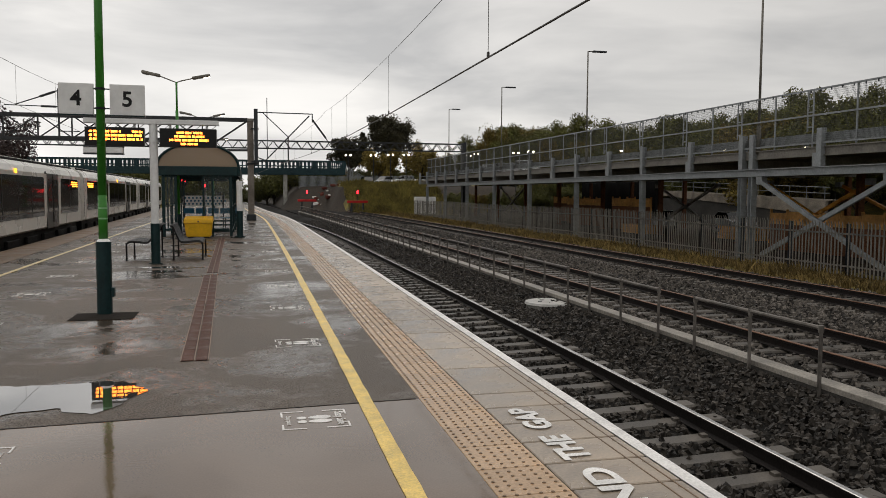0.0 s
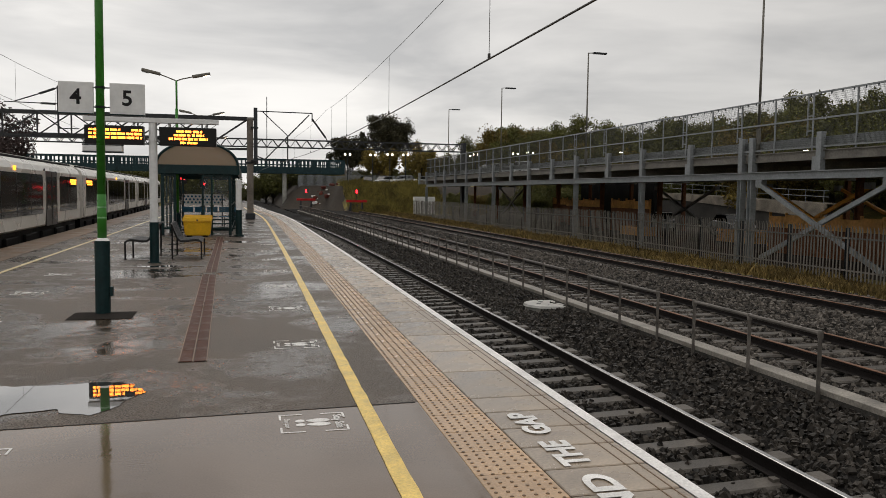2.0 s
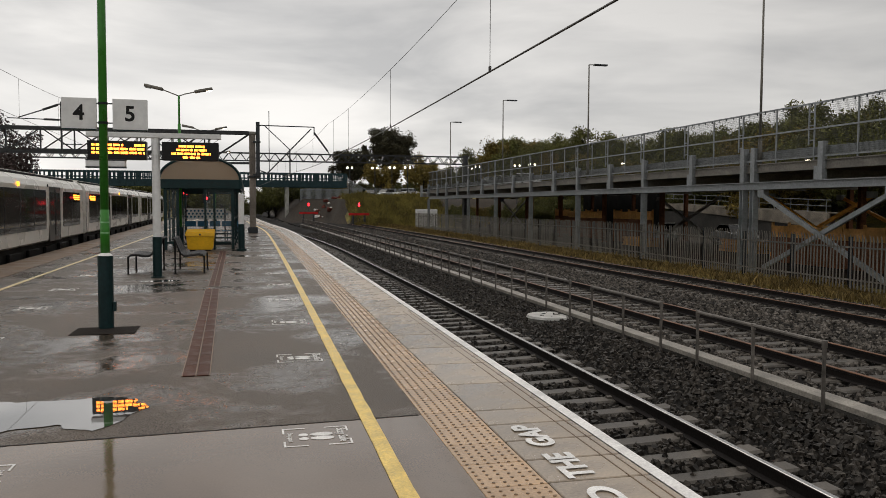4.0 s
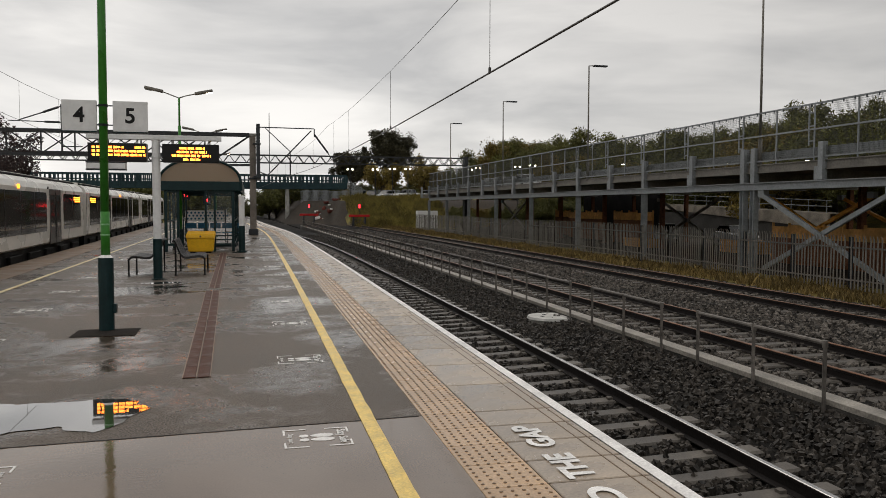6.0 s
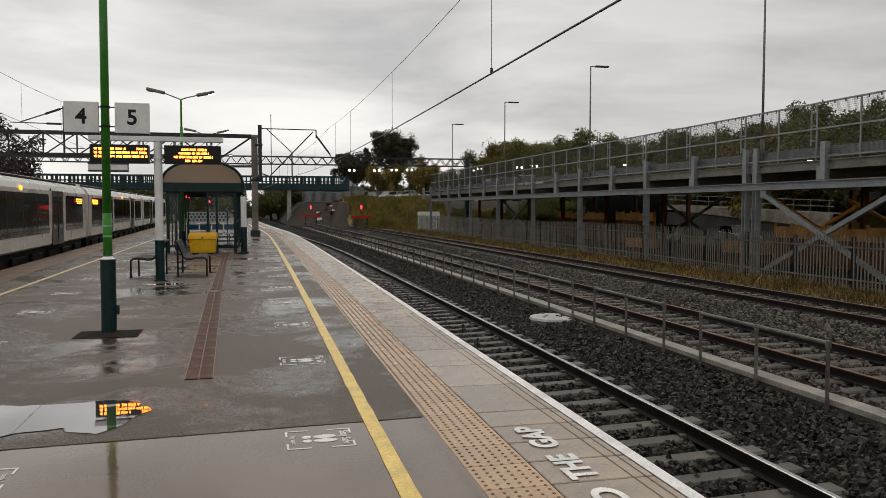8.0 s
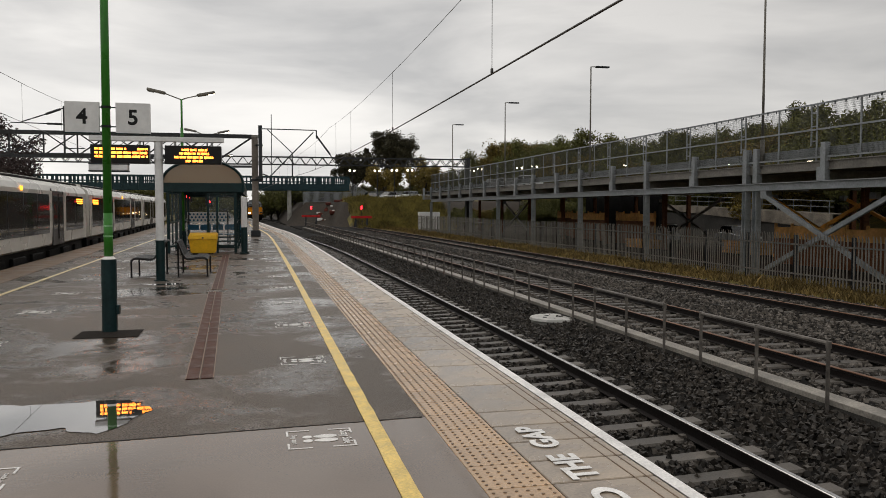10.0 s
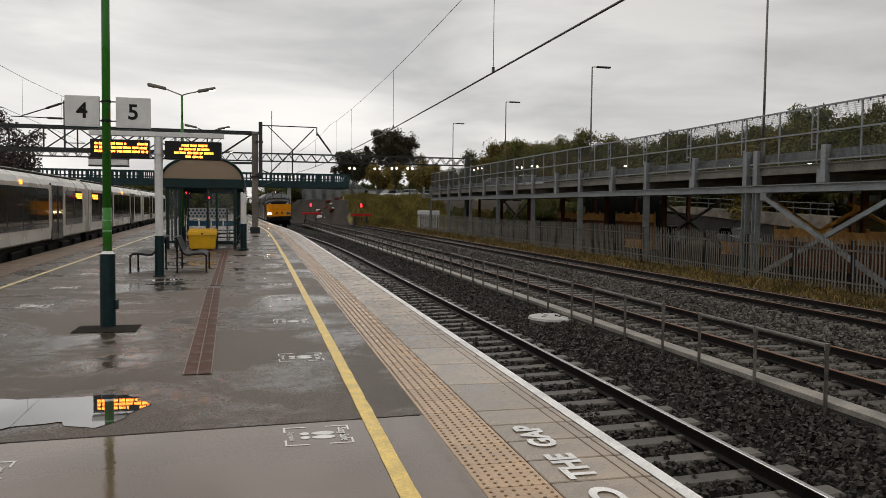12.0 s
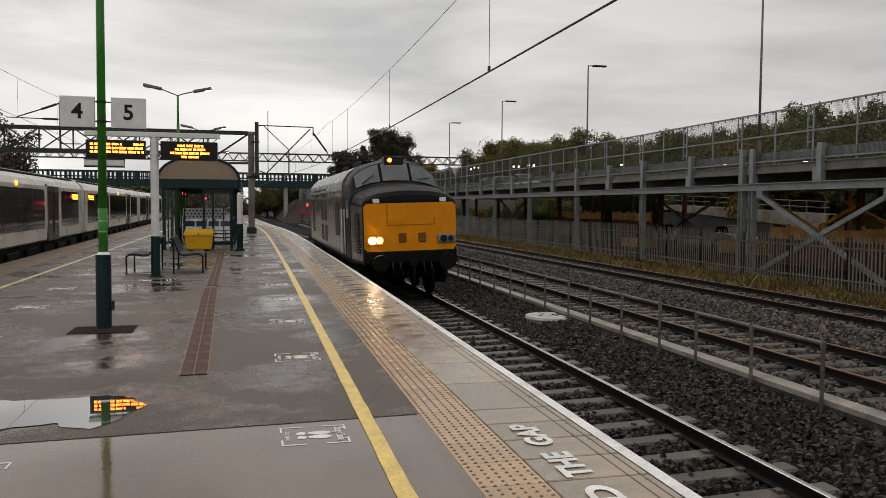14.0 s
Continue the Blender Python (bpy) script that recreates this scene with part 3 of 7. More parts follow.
def water_material():
    m = bpy.data.materials.new("standing_water")
    m.use_nodes = True
    n, l = m.node_tree.nodes, m.node_tree.links
    b = n["Principled BSDF"]
    b.inputs["Base Color"].default_value, b.inputs["Roughness"].default_value = (0.05, 0.046, 0.043, 1), 0.015
    b.inputs["IOR"].default_value, b.inputs["Specular IOR Level"].default_value = 1.5, 1.0
    b.inputs["Coat Weight"].default_value, b.inputs["Coat Roughness"].default_value = 1.0, 0.01
    co, tex, bu = n.new("ShaderNodeTexCoord"), n.new("ShaderNodeTexNoise"), n.new("ShaderNodeBump")
    tex.inputs["Scale"].default_value, tex.inputs["Detail"].default_value = 14, 2
    bu.inputs["Strength"].default_value, bu.inputs["Distance"].default_value = 0.03, 0.004
    l.new(co.outputs["Object"], tex.inputs["Vector"])
    l.new(tex.outputs["Fac"], bu.inputs["Height"])
    l.new(bu.outputs["Normal"], b.inputs["Normal"])
    return m


WATER = water_material()
puddle("puddle", [(-3.4, 6.9), (-2.6, 6.95), (-1.94, 6.82), (-1.4, 6.76), (-1.2, 6.86), (-0.95, 6.72), (-0.83, 6.45), (-0.88, 6.18), (-1.06, 5.84), (-1.3, 5.95), (-1.6, 5.98), (-1.8, 5.84), (-2.3, 5.8), (-3.2, 5.85)], "shallow rain puddle mirroring the sky on wet asphalt")
for cx, cy, rx, ry in ((-1.75, 17.0, 0.35, 0.16), (-1.6, 16.1, 0.42, 0.12), (-3.3, 9.3, 0.35, 0.4)):
    puddle("puddle", [(cx + rx * math.cos(a) * (1 + 0.25 * math.sin(3 * a + cx)), cy + ry * math.sin(a) * (1 + 0.25 * math.cos(2 * a + cy))) for a in [k * math.pi / 5 for k in range(10)]], "small shallow rain puddle on wet asphalt")
# ---- the steel car-park deck beyond the sidings ----
DECK_X, BAY, FIRST = 20.5, 8.86, 21.13


def deck_column(y, double=False):
    e = thing("deck_column", "galvanised steel column carrying the car-park deck", "column", pose(DECK_X, y, -1.15), "deck columns")
    bm = bmesh.new()
    i_beam(bm, (0, 0, 0), (0, 0, 3.42), 0.26, 0.26, 0.03)
    part("shaft", bm, GALV, e)
    bm = bmesh.new()
    rounded(bm, -0.13, 0.13, -0.14, 0.14, 3.74, 5.17, 0.01)
    part("upper_post", bm, GALV, e)
    bm = bmesh.new()
    rounded(bm, -0.2, 0.2, -0.2, 0.2, -0.03, 0.03, 0.005)
    for sx in (-0.15, 0.15):
        for sy in (-0.15, 0.15):
            rod(bm, (sx, sy, 0.0), (sx, sy, 0.06), 0.018, 6)
    part("base_plate", bm, GALV_DARK, e)
    return e


first = deck_column(FIRST)
for i in range(1, 9):
    copy_thing(first, pose(DECK_X, FIRST + BAY * i, -1.15))
copy_thing(first, pose(DECK_X, FIRST + BAY - 0.72, -1.15))
copy_thing(first, pose(DECK_X, FIRST - BAY, -1.15))
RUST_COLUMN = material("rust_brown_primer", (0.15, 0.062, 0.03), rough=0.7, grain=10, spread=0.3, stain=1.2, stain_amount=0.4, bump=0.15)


def inner_column(x, y):
    e = thing("inner_column", "rust-brown steel column in the shade under the deck", "column", pose(x, y, -1.15), "inner deck columns")
    bm = bmesh.new()
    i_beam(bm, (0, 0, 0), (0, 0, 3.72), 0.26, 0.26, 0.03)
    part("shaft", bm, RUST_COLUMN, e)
    bm = bmesh.new()
    rounded(bm, -0.2, 0.2, -0.2, 0.2, -0.03, 0.03, 0.005)
    part("base_plate", bm, RUST_COLUMN, e)
    return e


inner = inner_column(26.5, FIRST - BAY)
for i in range(-1, 9):
    for x in (26.5, 33.5):
        if (i, x) != (-1, 26.5):
            copy_thing(inner, pose(x, FIRST + BAY * i, -1.15))


def deck():
    e = thing("parking_deck", "grey galvanised steel car-park deck on tall columns", "car park", kind="structure")
    y0, y1 = 6.0, 92.0
    bm = bmesh.new()
    i_beam(bm, (DECK_X, y0, 2.435), (DECK_X, y1, 2.435), 0.26, 0.31, 0.035)
    part("edge_beam", bm, GALV, e)
    bm = bmesh.new()
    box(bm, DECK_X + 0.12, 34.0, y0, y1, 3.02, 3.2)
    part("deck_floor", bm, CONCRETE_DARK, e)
    bm = bmesh.new()
    box(bm, DECK_X + 0.06, DECK_X + 0.115, y0, y1, 2.98, 3.34)
    box(bm, DECK_X - 0.01, DECK_X + 0.06, y0, y1, 3.30, 3.34)
    box(bm, DECK_X - 0.01, DECK_X + 0.06, y0, y1, 2.98, 3.02)
    part("edge_channel", bm, GALV_DARK, e)
    bm = bmesh.new()
    box(bm, DECK_X + 0.16, DECK_X + 0.22, y0, y1, 3.52, 3.84)
    part("crash_barrier", bm, GALV, e)
    for i in range(-1, 9):
        # Cross beams take the darker steel, for the shade under the deck.
        y = FIRST + BAY * i
        bm = bmesh.new()
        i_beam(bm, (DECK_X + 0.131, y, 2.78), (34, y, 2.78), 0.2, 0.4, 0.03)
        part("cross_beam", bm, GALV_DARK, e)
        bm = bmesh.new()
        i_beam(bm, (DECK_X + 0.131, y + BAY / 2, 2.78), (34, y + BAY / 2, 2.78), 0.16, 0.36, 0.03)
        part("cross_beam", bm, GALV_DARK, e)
        bm = bmesh.new()
        yy = y + BAY / 2 - 0.35
        rounded(bm, DECK_X - 0.13, DECK_X + 0.1, yy - 0.13, yy + 0.13, 2.595, 4.0, 0.01)
        box(bm, DECK_X - 0.11, DECK_X + 0.05, yy + 0.13, yy + 0.34, 2.60, 3.1)
        part("stub_post", bm, GALV, e)
    return e


deck()


def mesh_fence():
    """The tall wire-mesh parapet: posts, three rails, fine wires."""
    e = thing("mesh_parapet", "tall grey wire-mesh parapet fence along the deck", "fence")
    x, y0, y1 = DECK_X + 0.02, 8.0, 92.0
    n, k = int((y1 - y0) / 2.215), 0
    bm = bmesh.new()
    rounded(bm, x - 0.025, x + 0.025, -0.03, 0.03, 3.30, 5.46, 0.004)
    first = part("post", bm, GALV, e)
    first.location.y = y0
    for i in range(1, n + 1):
        o = shared("post", first.data, e, pose(0, y0 + 2.215 * i, 0))
        if i % 2:
            continue
        bm = bmesh.new()
        yy = y0 + 2.215 * i
        rounded(bm, x - 0.025, x + 0.025, yy + 0.28, yy + 0.33, 3.9, 5.46, 0.004)
        for z in (4.05, 4.6, 5.1):
            box(bm, x - 0.02, x + 0.02, yy + 0.03, yy + 0.28, z, z + 0.05)
        part("ladder_post", bm, GALV, e)
    for z, r in ((5.44, 0.035), (4.5, 0.03), (3.46, 0.03)):
        bm = bmesh.new()
        box(bm, x - 0.06, x - 0.026, y0, y1, z - r, z + r)
        part("rail", bm, GALV, e)
    v, f = [], []

    def bar(a, b, c, d, g, h):
        o = len(v)
        v.extend(((a, c, g), (b, c, g), (b, d, g), (a, d, g), (a, c, h), (b, c, h), (b, d, h), (a, d, h)))
        f.extend(((o, o + 1, o + 5, o + 4), (o + 1, o + 2, o + 6, o + 5), (o + 2, o + 3, o + 7, o + 6), (o + 3, o, o + 4, o + 7)))

    y = y0
    while y < y1:
        bar(x - 0.012, x - 0.006, y, y + 0.006, 3.35, 5.44)
        y += 0.055
    z = 3.4
    while z < 5.44:
        o = len(v)
        v.extend(((x - 0.02, y0, z), (x - 0.013, y0, z), (x - 0.013, y0, z + 0.006), (x - 0.02, y0, z + 0.006), (x - 0.02, y1, z), (x - 0.013, y1, z), (x - 0.013, y1, z + 0.006), (x - 0.02, y1, z + 0.006)))
        f.extend(((o, o + 1, o + 5, o + 4), (o + 1, o + 2, o + 6, o + 5), (o + 2, o + 3, o + 7, o + 6), (o + 3, o, o + 4, o + 7)))
        z += 0.075
    cv, cf = [], []
    y = y0 + 0.2
    while y < 60:
        o = len(cv)
        a, b, g, h = x - 0.075, x - 0.061, 5.33, 5.43
        cv.extend(((a, y, g), (b, y, g), (b, y + 0.06, g), (a, y + 0.06, g), (a, y, h), (b, y, h), (b, y + 0.06, h), (a, y + 0.06, h)))
        cf.extend(((o, o + 1, o + 5, o + 4), (o + 1, o + 2, o + 6, o + 5), (o + 2, o + 3, o + 7, o + 6), (o + 3, o, o + 4, o + 7), (o, o + 3, o + 2, o + 1), (o + 4, o + 5, o + 6, o + 7)))
        y += 0.55
    tagged(joined("clip_row", cv, cf, DARK_STEEL, e), kind="stuff")
    tagged(joined("wire_mesh", v, f, MESH_WIRE, e), kind="stuff")
    return e


mesh_fence()


def deck_brace(y0, y1, x, mat, label):
    e = thing("cross_brace", label, "brace")
    for a, b in (((x, y0, 2.1), (x, y1, -0.95)), ((x + 0.16, y1, 2.1), (x + 0.16, y0, -0.95))):
        bm = bmesh.new()
        beam(bm, a, b, 0.12, 0.17)
        part("brace_arm", bm, mat, e)
    for ya in (y0, y1):
        bm = bmesh.new()
        box(bm, x - 0.05, x + 0.2, ya - 0.2, ya + 0.2, 1.98, 2.27)
        part("gusset_plate", bm, GALV, e)
    return e


deck_brace(28.7, 21.9, DECK_X - 0.05, GALV, "galvanised steel cross-brace between two deck columns")
deck_brace(30.5, 38.5, 32.5, ORANGE_STEEL, "rust-orange steel cross-brace under the deck, lamp glow in its colour")
deck_brace(47.5, 55.5, 30.5, GALV_DARK, "steel cross-brace under the deck, darker copy for the shade there")
deck_brace(36.5, 29.5, 26.5, ORANGE_STEEL, "rust-orange steel cross-brace under the deck, lamp glow in its colour")
deck_brace(74.5, 82.5, 26.5, GALV_DARK, "steel cross-brace under the deck, darker copy for the shade there")


def lamp_post(y, x=DECK_X + 0.1, z0=3.2, top=10.4, reach=0.9):
    e = thing("deck_lamp_post", "slim grey lamp post with a flat unlit head", "lamp post", pose(x, y, z0), "lamp posts on the deck")
    bm = bmesh.new()
    rod(bm, (0, 0, 0), (0, 0, 1.2), 0.09, 10)
    rod(bm, (0, 0, 1.2), (0, 0, top - z0), 0.055, 10, 0.04)
    part("shaft", bm, GALV_DARK, e, smooth=True)
    bm = bmesh.new()
    pipe(bm, [(0, 0, top - z0 - 0.02), (0.4, -0.05, top - z0)], 0.03)
    part("arm", bm, GALV_DARK, e)
    bm = bmesh.new()
    rounded(bm, 0.3, 0.3 + reach, -0.16, 0.1, top - z0 - 0.06, top - z0 + 0.04, 0.03, 2)
    part("lamp_head", bm, DARK_STEEL, e)
    return e


post = lamp_post(46.5)
for y in (63.9, 82.0, 29.1):
    copy_thing(post, pose(DECK_X + 0.1, y, 3.2))


def under_deck():
    """Hoardings, stacked material and a parked van in the shade under the deck."""
    for y0, y1, x, z1 in ((51, 58, 27.5, 1.22), (60, 68, 28, 1.18), (15.0, 35.0, 25.2, 0.72), (72, 76, 30, 1.2)):
        e = thing("hoarding", "orange-brown timber hoarding under the deck, lamp glow in its colour", "hoarding", group="hoardings")
        n = int((y1 - y0) / 1.22)
        for i in range(n):
            bm = bmesh.new()
            rounded(bm, x, x + 0.04, y0 + i * 1.22, y0 + i * 1.22 + 1.2, z1 - 0.62, z1 - 0.08 * (i % 2), 0.006)
            part("board", bm, TIMBER, e)
            # Dark lower board stands for the deep shade below the boards.
            bm = bmesh.new()
            rounded(bm, x + 0.005, x + 0.045, y0 + i * 1.22, y0 + i * 1.22 + 1.2, -1.15, z1 - 0.63, 0.006)
            part("shade_board", bm, RUST_COLUMN, e, "dark lower board for the shade below the hoarding")
        for i in range(n + 1):
            bm = bmesh.new()
            box(bm, x + 0.05, x + 0.15, y0 + i * 1.22 - 0.05, y0 + i * 1.22 + 0.05, -1.15, z1 + 0.1)
            part("hoarding_post", bm, TIMBER, e)
    for y, x, h in ((33, 27.5, 1.0), (48, 25.5, 0.6), (40, 28, 0.8)):
        e = thing("timber_stack", "stack of sawn timber on bearers under the deck", "timber stack", group="timber stacks")
        for k in range(4):
            for j in range(5):
                bm = bmesh.new()
                rounded(bm, x + j * 0.24, x + j * 0.24 + 0.22, y, y + 3.4 - 0.1 * ((j + k) % 3), -1.15 + k * h / 4, -1.15 + (k + 0.9) * h / 4, 0.01)
                part("timber", bm, TIMBER, e)


under_deck()


def tall_wall():
    """The ramp behind the deck: a dark wall with a pale sloping band and a railing on it, and an added black wall for
    the shade under the deck.
    """
    def top(y):
        return 1.4 + (y - 57) / 19 * 0.6

    bm = bmesh.new()
    box(bm, 41.4, 41.9, 50, 84, -1.5, 1.1)
    tagged(part("ramp_wall", bm, CONCRETE_DARK), "dark concrete ramp wall behind the deck", "wall", kind="structure")
    bm = bmesh.new()
    v = [bm.verts.new((x, y, z)) for y in (50.0, 84.0) for x, z in ((41.2, top(y) - 1.0 + (y - 57) / 19 * 0.5), (41.39, top(y) - 1.0 + (y - 57) / 19 * 0.5), (42.3, top(y)), (41.2, top(y) - 0.05))]
    for a in range(4):
        b = (a + 1) % 4
        bm.faces.new((v[a], v[b], v[4 + b], v[4 + a]))
    bm.faces.new(v[:4])
    bm.faces.new(v[4:])
    tagged(part("ramp_band", bm, material("stained_pale_concrete", (0.27, 0.235, 0.19), rough=0.8, grain=20, spread=0.3, stain=0.8, stain_amount=0.5, bump=0.3)), "pale stained concrete edge of a sloping ramp", "ramp", kind="structure")
    # Added wall: its near-black colour is the deep shade under the deck.
    bm = bmesh.new()
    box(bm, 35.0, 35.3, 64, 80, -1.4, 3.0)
    tagged(part("shade_wall", bm, UNDERFRAME), "added near-black wall standing for the deep shade under the deck", "wall", kind="structure")
    e = thing("ramp_railing", "grey steel railing along the ramp wall", "railing")
    for h in (0.45, 0.9):
        bm = bmesh.new()
        rod(bm, (41.5, 50, top(50) + h), (41.5, 84, top(84) + h), 0.03, 6)
        part("rail", bm, GALV, e)
    for i in range(17):
        y = 50.5 + i * 2
        bm = bmesh.new()
        rod(bm, (41.5, y, top(y) - 0.1), (41.5, y, top(y) + 0.9), 0.03, 6)
        part("post", bm, GALV, e)


tall_wall()


def wall_light(x, y, z):
    """A twin-headed bright lamp on a slim post on the deck."""
    e = thing("deck_light", "small lit white lamp on a slim post", "lamp", pose(x, y, 3.2), "small deck lamps")
    bm = bmesh.new()
    rod(bm, (0, 0, 0), (0, 0, z - 3.2), 0.035, 6)
    part("stem", bm, GALV_DARK, e)
    bm = bmesh.new()
    rounded(bm, -0.16, 0.16, -0.1, 0.1, z - 3.2, z - 3.1, 0.02)
    part("lamp_head", bm, DARK_STEEL, e)
    bm = bmesh.new()
    rounded(bm, -0.14, 0.14, -0.12, 0.09, z - 3.3, z - 3.201, 0.03, 2)
    part("lamp_lens", bm, WARM_LAMP, e)


for y, z in ((55.4, 5.07), (45.9, 4.7), (73.0, 5.86)):
    wall_light(33.6, y * 0.93, 1.57 + (z - 1.57) * 0.933)


# ---- the palisade fence ----
def palisade():
    e = thing("palisade_fence", "weathered grey steel palisade fence with pointed pales", "fence")
    x, y0 = 18.4, 13.0

    def base(y):
        return -1.12 + 0.03 * math.sin(y * 0.2)

    def pale_mesh(name):
        bm = bmesh.new()
        prof = [(-0.034, 0.0), (-0.012, -0.016), (0.012, -0.016), (0.034, 0.0), (0.012, -0.010), (-0.012, -0.010)]
        lo = [bm.verts.new((b, a, 0.12)) for a, b in prof]
        hi = [bm.verts.new((b, a, 1.72)) for a, b in prof]
        tip = [bm.verts.new((b - 0.03, a * 0.12, 1.84)) for a, b in prof]
        for p, q in ((lo, hi), (hi, tip)):
            for i in range(6):
                bm.faces.new((p[i], p[(i + 1) % 6], q[(i + 1) % 6], q[i]))
        bm.faces.new(tip)
        return bm

    proto = part("pale", pale_mesh("pale"), GALV_DARK, e)
    proto.location = (x, y0, base(y0))
    rng = random.Random(5)
    n = 495
    far_v, far_f = [], []
    vs, fs = [tuple(v.co) for v in proto.data.vertices], [tuple(p.vertices) for p in proto.data.polygons]
    for i in range(1, n):
        y = y0 + i * 0.155
        if i % 18 == 0:
            continue
        m = pose(x + rng.uniform(-0.006, 0.006), y, base(y) + rng.uniform(-0.015, 0.015), rng.uniform(-1.2, 1.2), 0, 0)
        if i < 300:
            shared("pale", proto.data, e, m)
        else:
            o = len(far_v)
            far_v.extend(tuple(m @ Vector(v)) for v in vs)
            far_f.extend(tuple(o + k for k in q) for q in fs)
    tagged(joined("far_palisade", far_v, far_f, GALV_DARK, e), kind="stuff")
    for z in (0.42, 1.45):
        for i in range(27):
            a, b = y0 + i * 2.79, y0 + (i + 1) * 2.79
            bm = bmesh.new()
            beam(bm, (x + 0.035, a, base(a) + z), (x + 0.035, b, base(b) + z), 0.04, 0.05)
            part("rail", bm, GALV_DARK, e)
    for i in range(28):
        y = y0 + i * 2.79
        bm = bmesh.new()
        i_beam(bm, (x + 0.11, y, base(y) - 0.2), (x + 0.11, y, base(y) + 1.78), 0.1, 0.1, 0.012)
        part("post", bm, DARK_STEEL, e)


palisade()


def weeds():
    """Rough grass and dead weeds along the foot of the fence and on the bank."""
    rng = np.random.default_rng(8)
    v, f = [], []

    def tuft(x, y, z, h, n, lean):
        for _ in range(n):
            a = rng.random() * 6.283
            w, l = 0.012 + 0.012 * rng.random(), h * (0.5 + 0.7 * rng.random())
            dx, dy = math.cos(a), math.sin(a)
            px, py = x + rng.normal(0, 0.09), y + rng.normal(0, 0.09)
            tx, ty = px + lean * l * rng.normal(0, 0.5), py + lean * l * rng.normal(0, 0.5)
            o = len(v)
            v.extend(((px - dy * w, py + dx * w, z - 0.03), (px + dy * w, py - dx * w, z - 0.03), ((px + tx) / 2 + dy * w, (py + ty) / 2 - dx * w, z + l * 0.6), (tx, ty, z + l)))
            f.extend(((o, o + 1, o + 2), (o, o + 2, o + 3)))

    for _ in range(5200):
        y = 13 + 90 * rng.random() ** 1.5
        x = 16.2 + 2.9 * rng.random() ** 0.6 - 0.00012 * y * y * 0.4
        tuft(x, y, -1.15, 0.16 + 0.28 * rng.random() * (0.5 + 0.5 * math.sin(y * 0.9 + x)), 5, 0.7)
    ob = joined("verge_weeds", v, f, WEED)
    tagged(ob, "straggly brown and green weeds along the trackside fence", "weeds", kind="stuff")
    v.clear()
    f.clear()
    for _ in range(11000):
        x, y = 13.2 + 13 * rng.random(), 101.5 + 20 * rng.random()
        tuft(x, y, land(x, y), 0.3 + 0.75 * rng.random() * (0.4 + 0.6 * abs(noise.noise(Vector((x * 0.5, y * 0.5, 7))) * 2)), 4, 0.7)
    tagged(joined("bank_grass", v, f, GRASS), "tall yellowing grass on the railway bank", "grass", kind="stuff")


weeds()
# ---- things on the platform ----
BLACK_INK = material("black_lettering", (0.015, 0.015, 0.015), rough=0.4, grain=20, spread=0.1, bump=0)


def number_pole():
    e = thing("platform_sign_pole", "bright green lamp pole with platform numbers four and five", "sign pole", pose(-1.80, 10.66, 0, 0, 0.15, 0))
    bm = bmesh.new()
    rod(bm, (0, 0, 0), (0, 0, 0.92), 0.092, 24)
    part("pole_casing", bm, TEAL_PAINT, e, "dark teal base casing", smooth=False)
    bm = bmesh.new()
    rod(bm, (0, 0, 0.92), (0, 0, 0.955), 0.088, 24, 0.055)
    part("casing_rim", bm, WHITE_PAINT, e)
    bm = bmesh.new()
    rod(bm, (0, 0, 0.955), (0, 0, 1.5), 0.055, 20)
    rod(bm, (0, 0, 1.5), (0, 0, 6.2), 0.052, 20, 0.046)
    part("shaft", bm, GREEN_PAINT, e, smooth=True)
    for z in (1.2, 1.33):
        bm = bmesh.new()
        rod(bm, (0, 0, z), (0, 0, z + 0.02), 0.0565, 20)
        part("band", bm, material("pale_green_tape", (0.25, 0.5, 0.25), rough=0.3, bump=0), e)
    bm = bmesh.new()
    rounded(bm, 0.085, 0.125, -0.05, 0.05, 0.22, 0.34, 0.012, 2)
    part("access_cover", bm, TEAL_PAINT, e)
    for x0, x1, text in ((-0.475, -0.075, "4"), (0.115, 0.525, "5")):
        bm = bmesh.new()
        rounded(bm, x0, x1, -0.03, 0.03, 2.50, 2.88, 0.008, 2)
        board = part("number_board", bm, WHITE_METAL, e, "white square platform number board")
        bm = bmesh.new()
        rounded(bm, x0 - 0.002, x1 + 0.002, -0.033, 0.033, 2.485, 2.50, 0.003)
        part("board_edge", bm, TEAL_PAINT, board)
        lettering(text, 0.262, BLACK_INK, "numeral", board, pose((x0 + x1) / 2, -0.0315, 2.69, 90), bold=0.006)
        for z in (2.58, 2.82):
            bm = bmesh.new()
            a, b = (x1, -0.04) if x1 < 0 else (0.04, x0)
            rod(bm, (a, 0, z), (b, 0, z), 0.008, 6)
            rod(bm, (0, 0, z - 0.015), (0, 0, z + 0.015), 0.058, 16)
            part("bracket", bm, DARK_STEEL, e)
    pit = thing("pole_footing", "sunken dark square of tarmac round the pole foot", "footing", kind="structure")
    bm = bmesh.new()
    rounded(bm, -2.14, -1.40, 10.14, 10.72, 0.001, 0.007, 0.003)
    part("footing_patch", bm, material("black_tarmac_patch", (0.03, 0.026, 0.023), rough=0.9, grain=120, spread=0.5, bump=0.6, bump_scale=150, spec=0.05), pit)


number_pole()


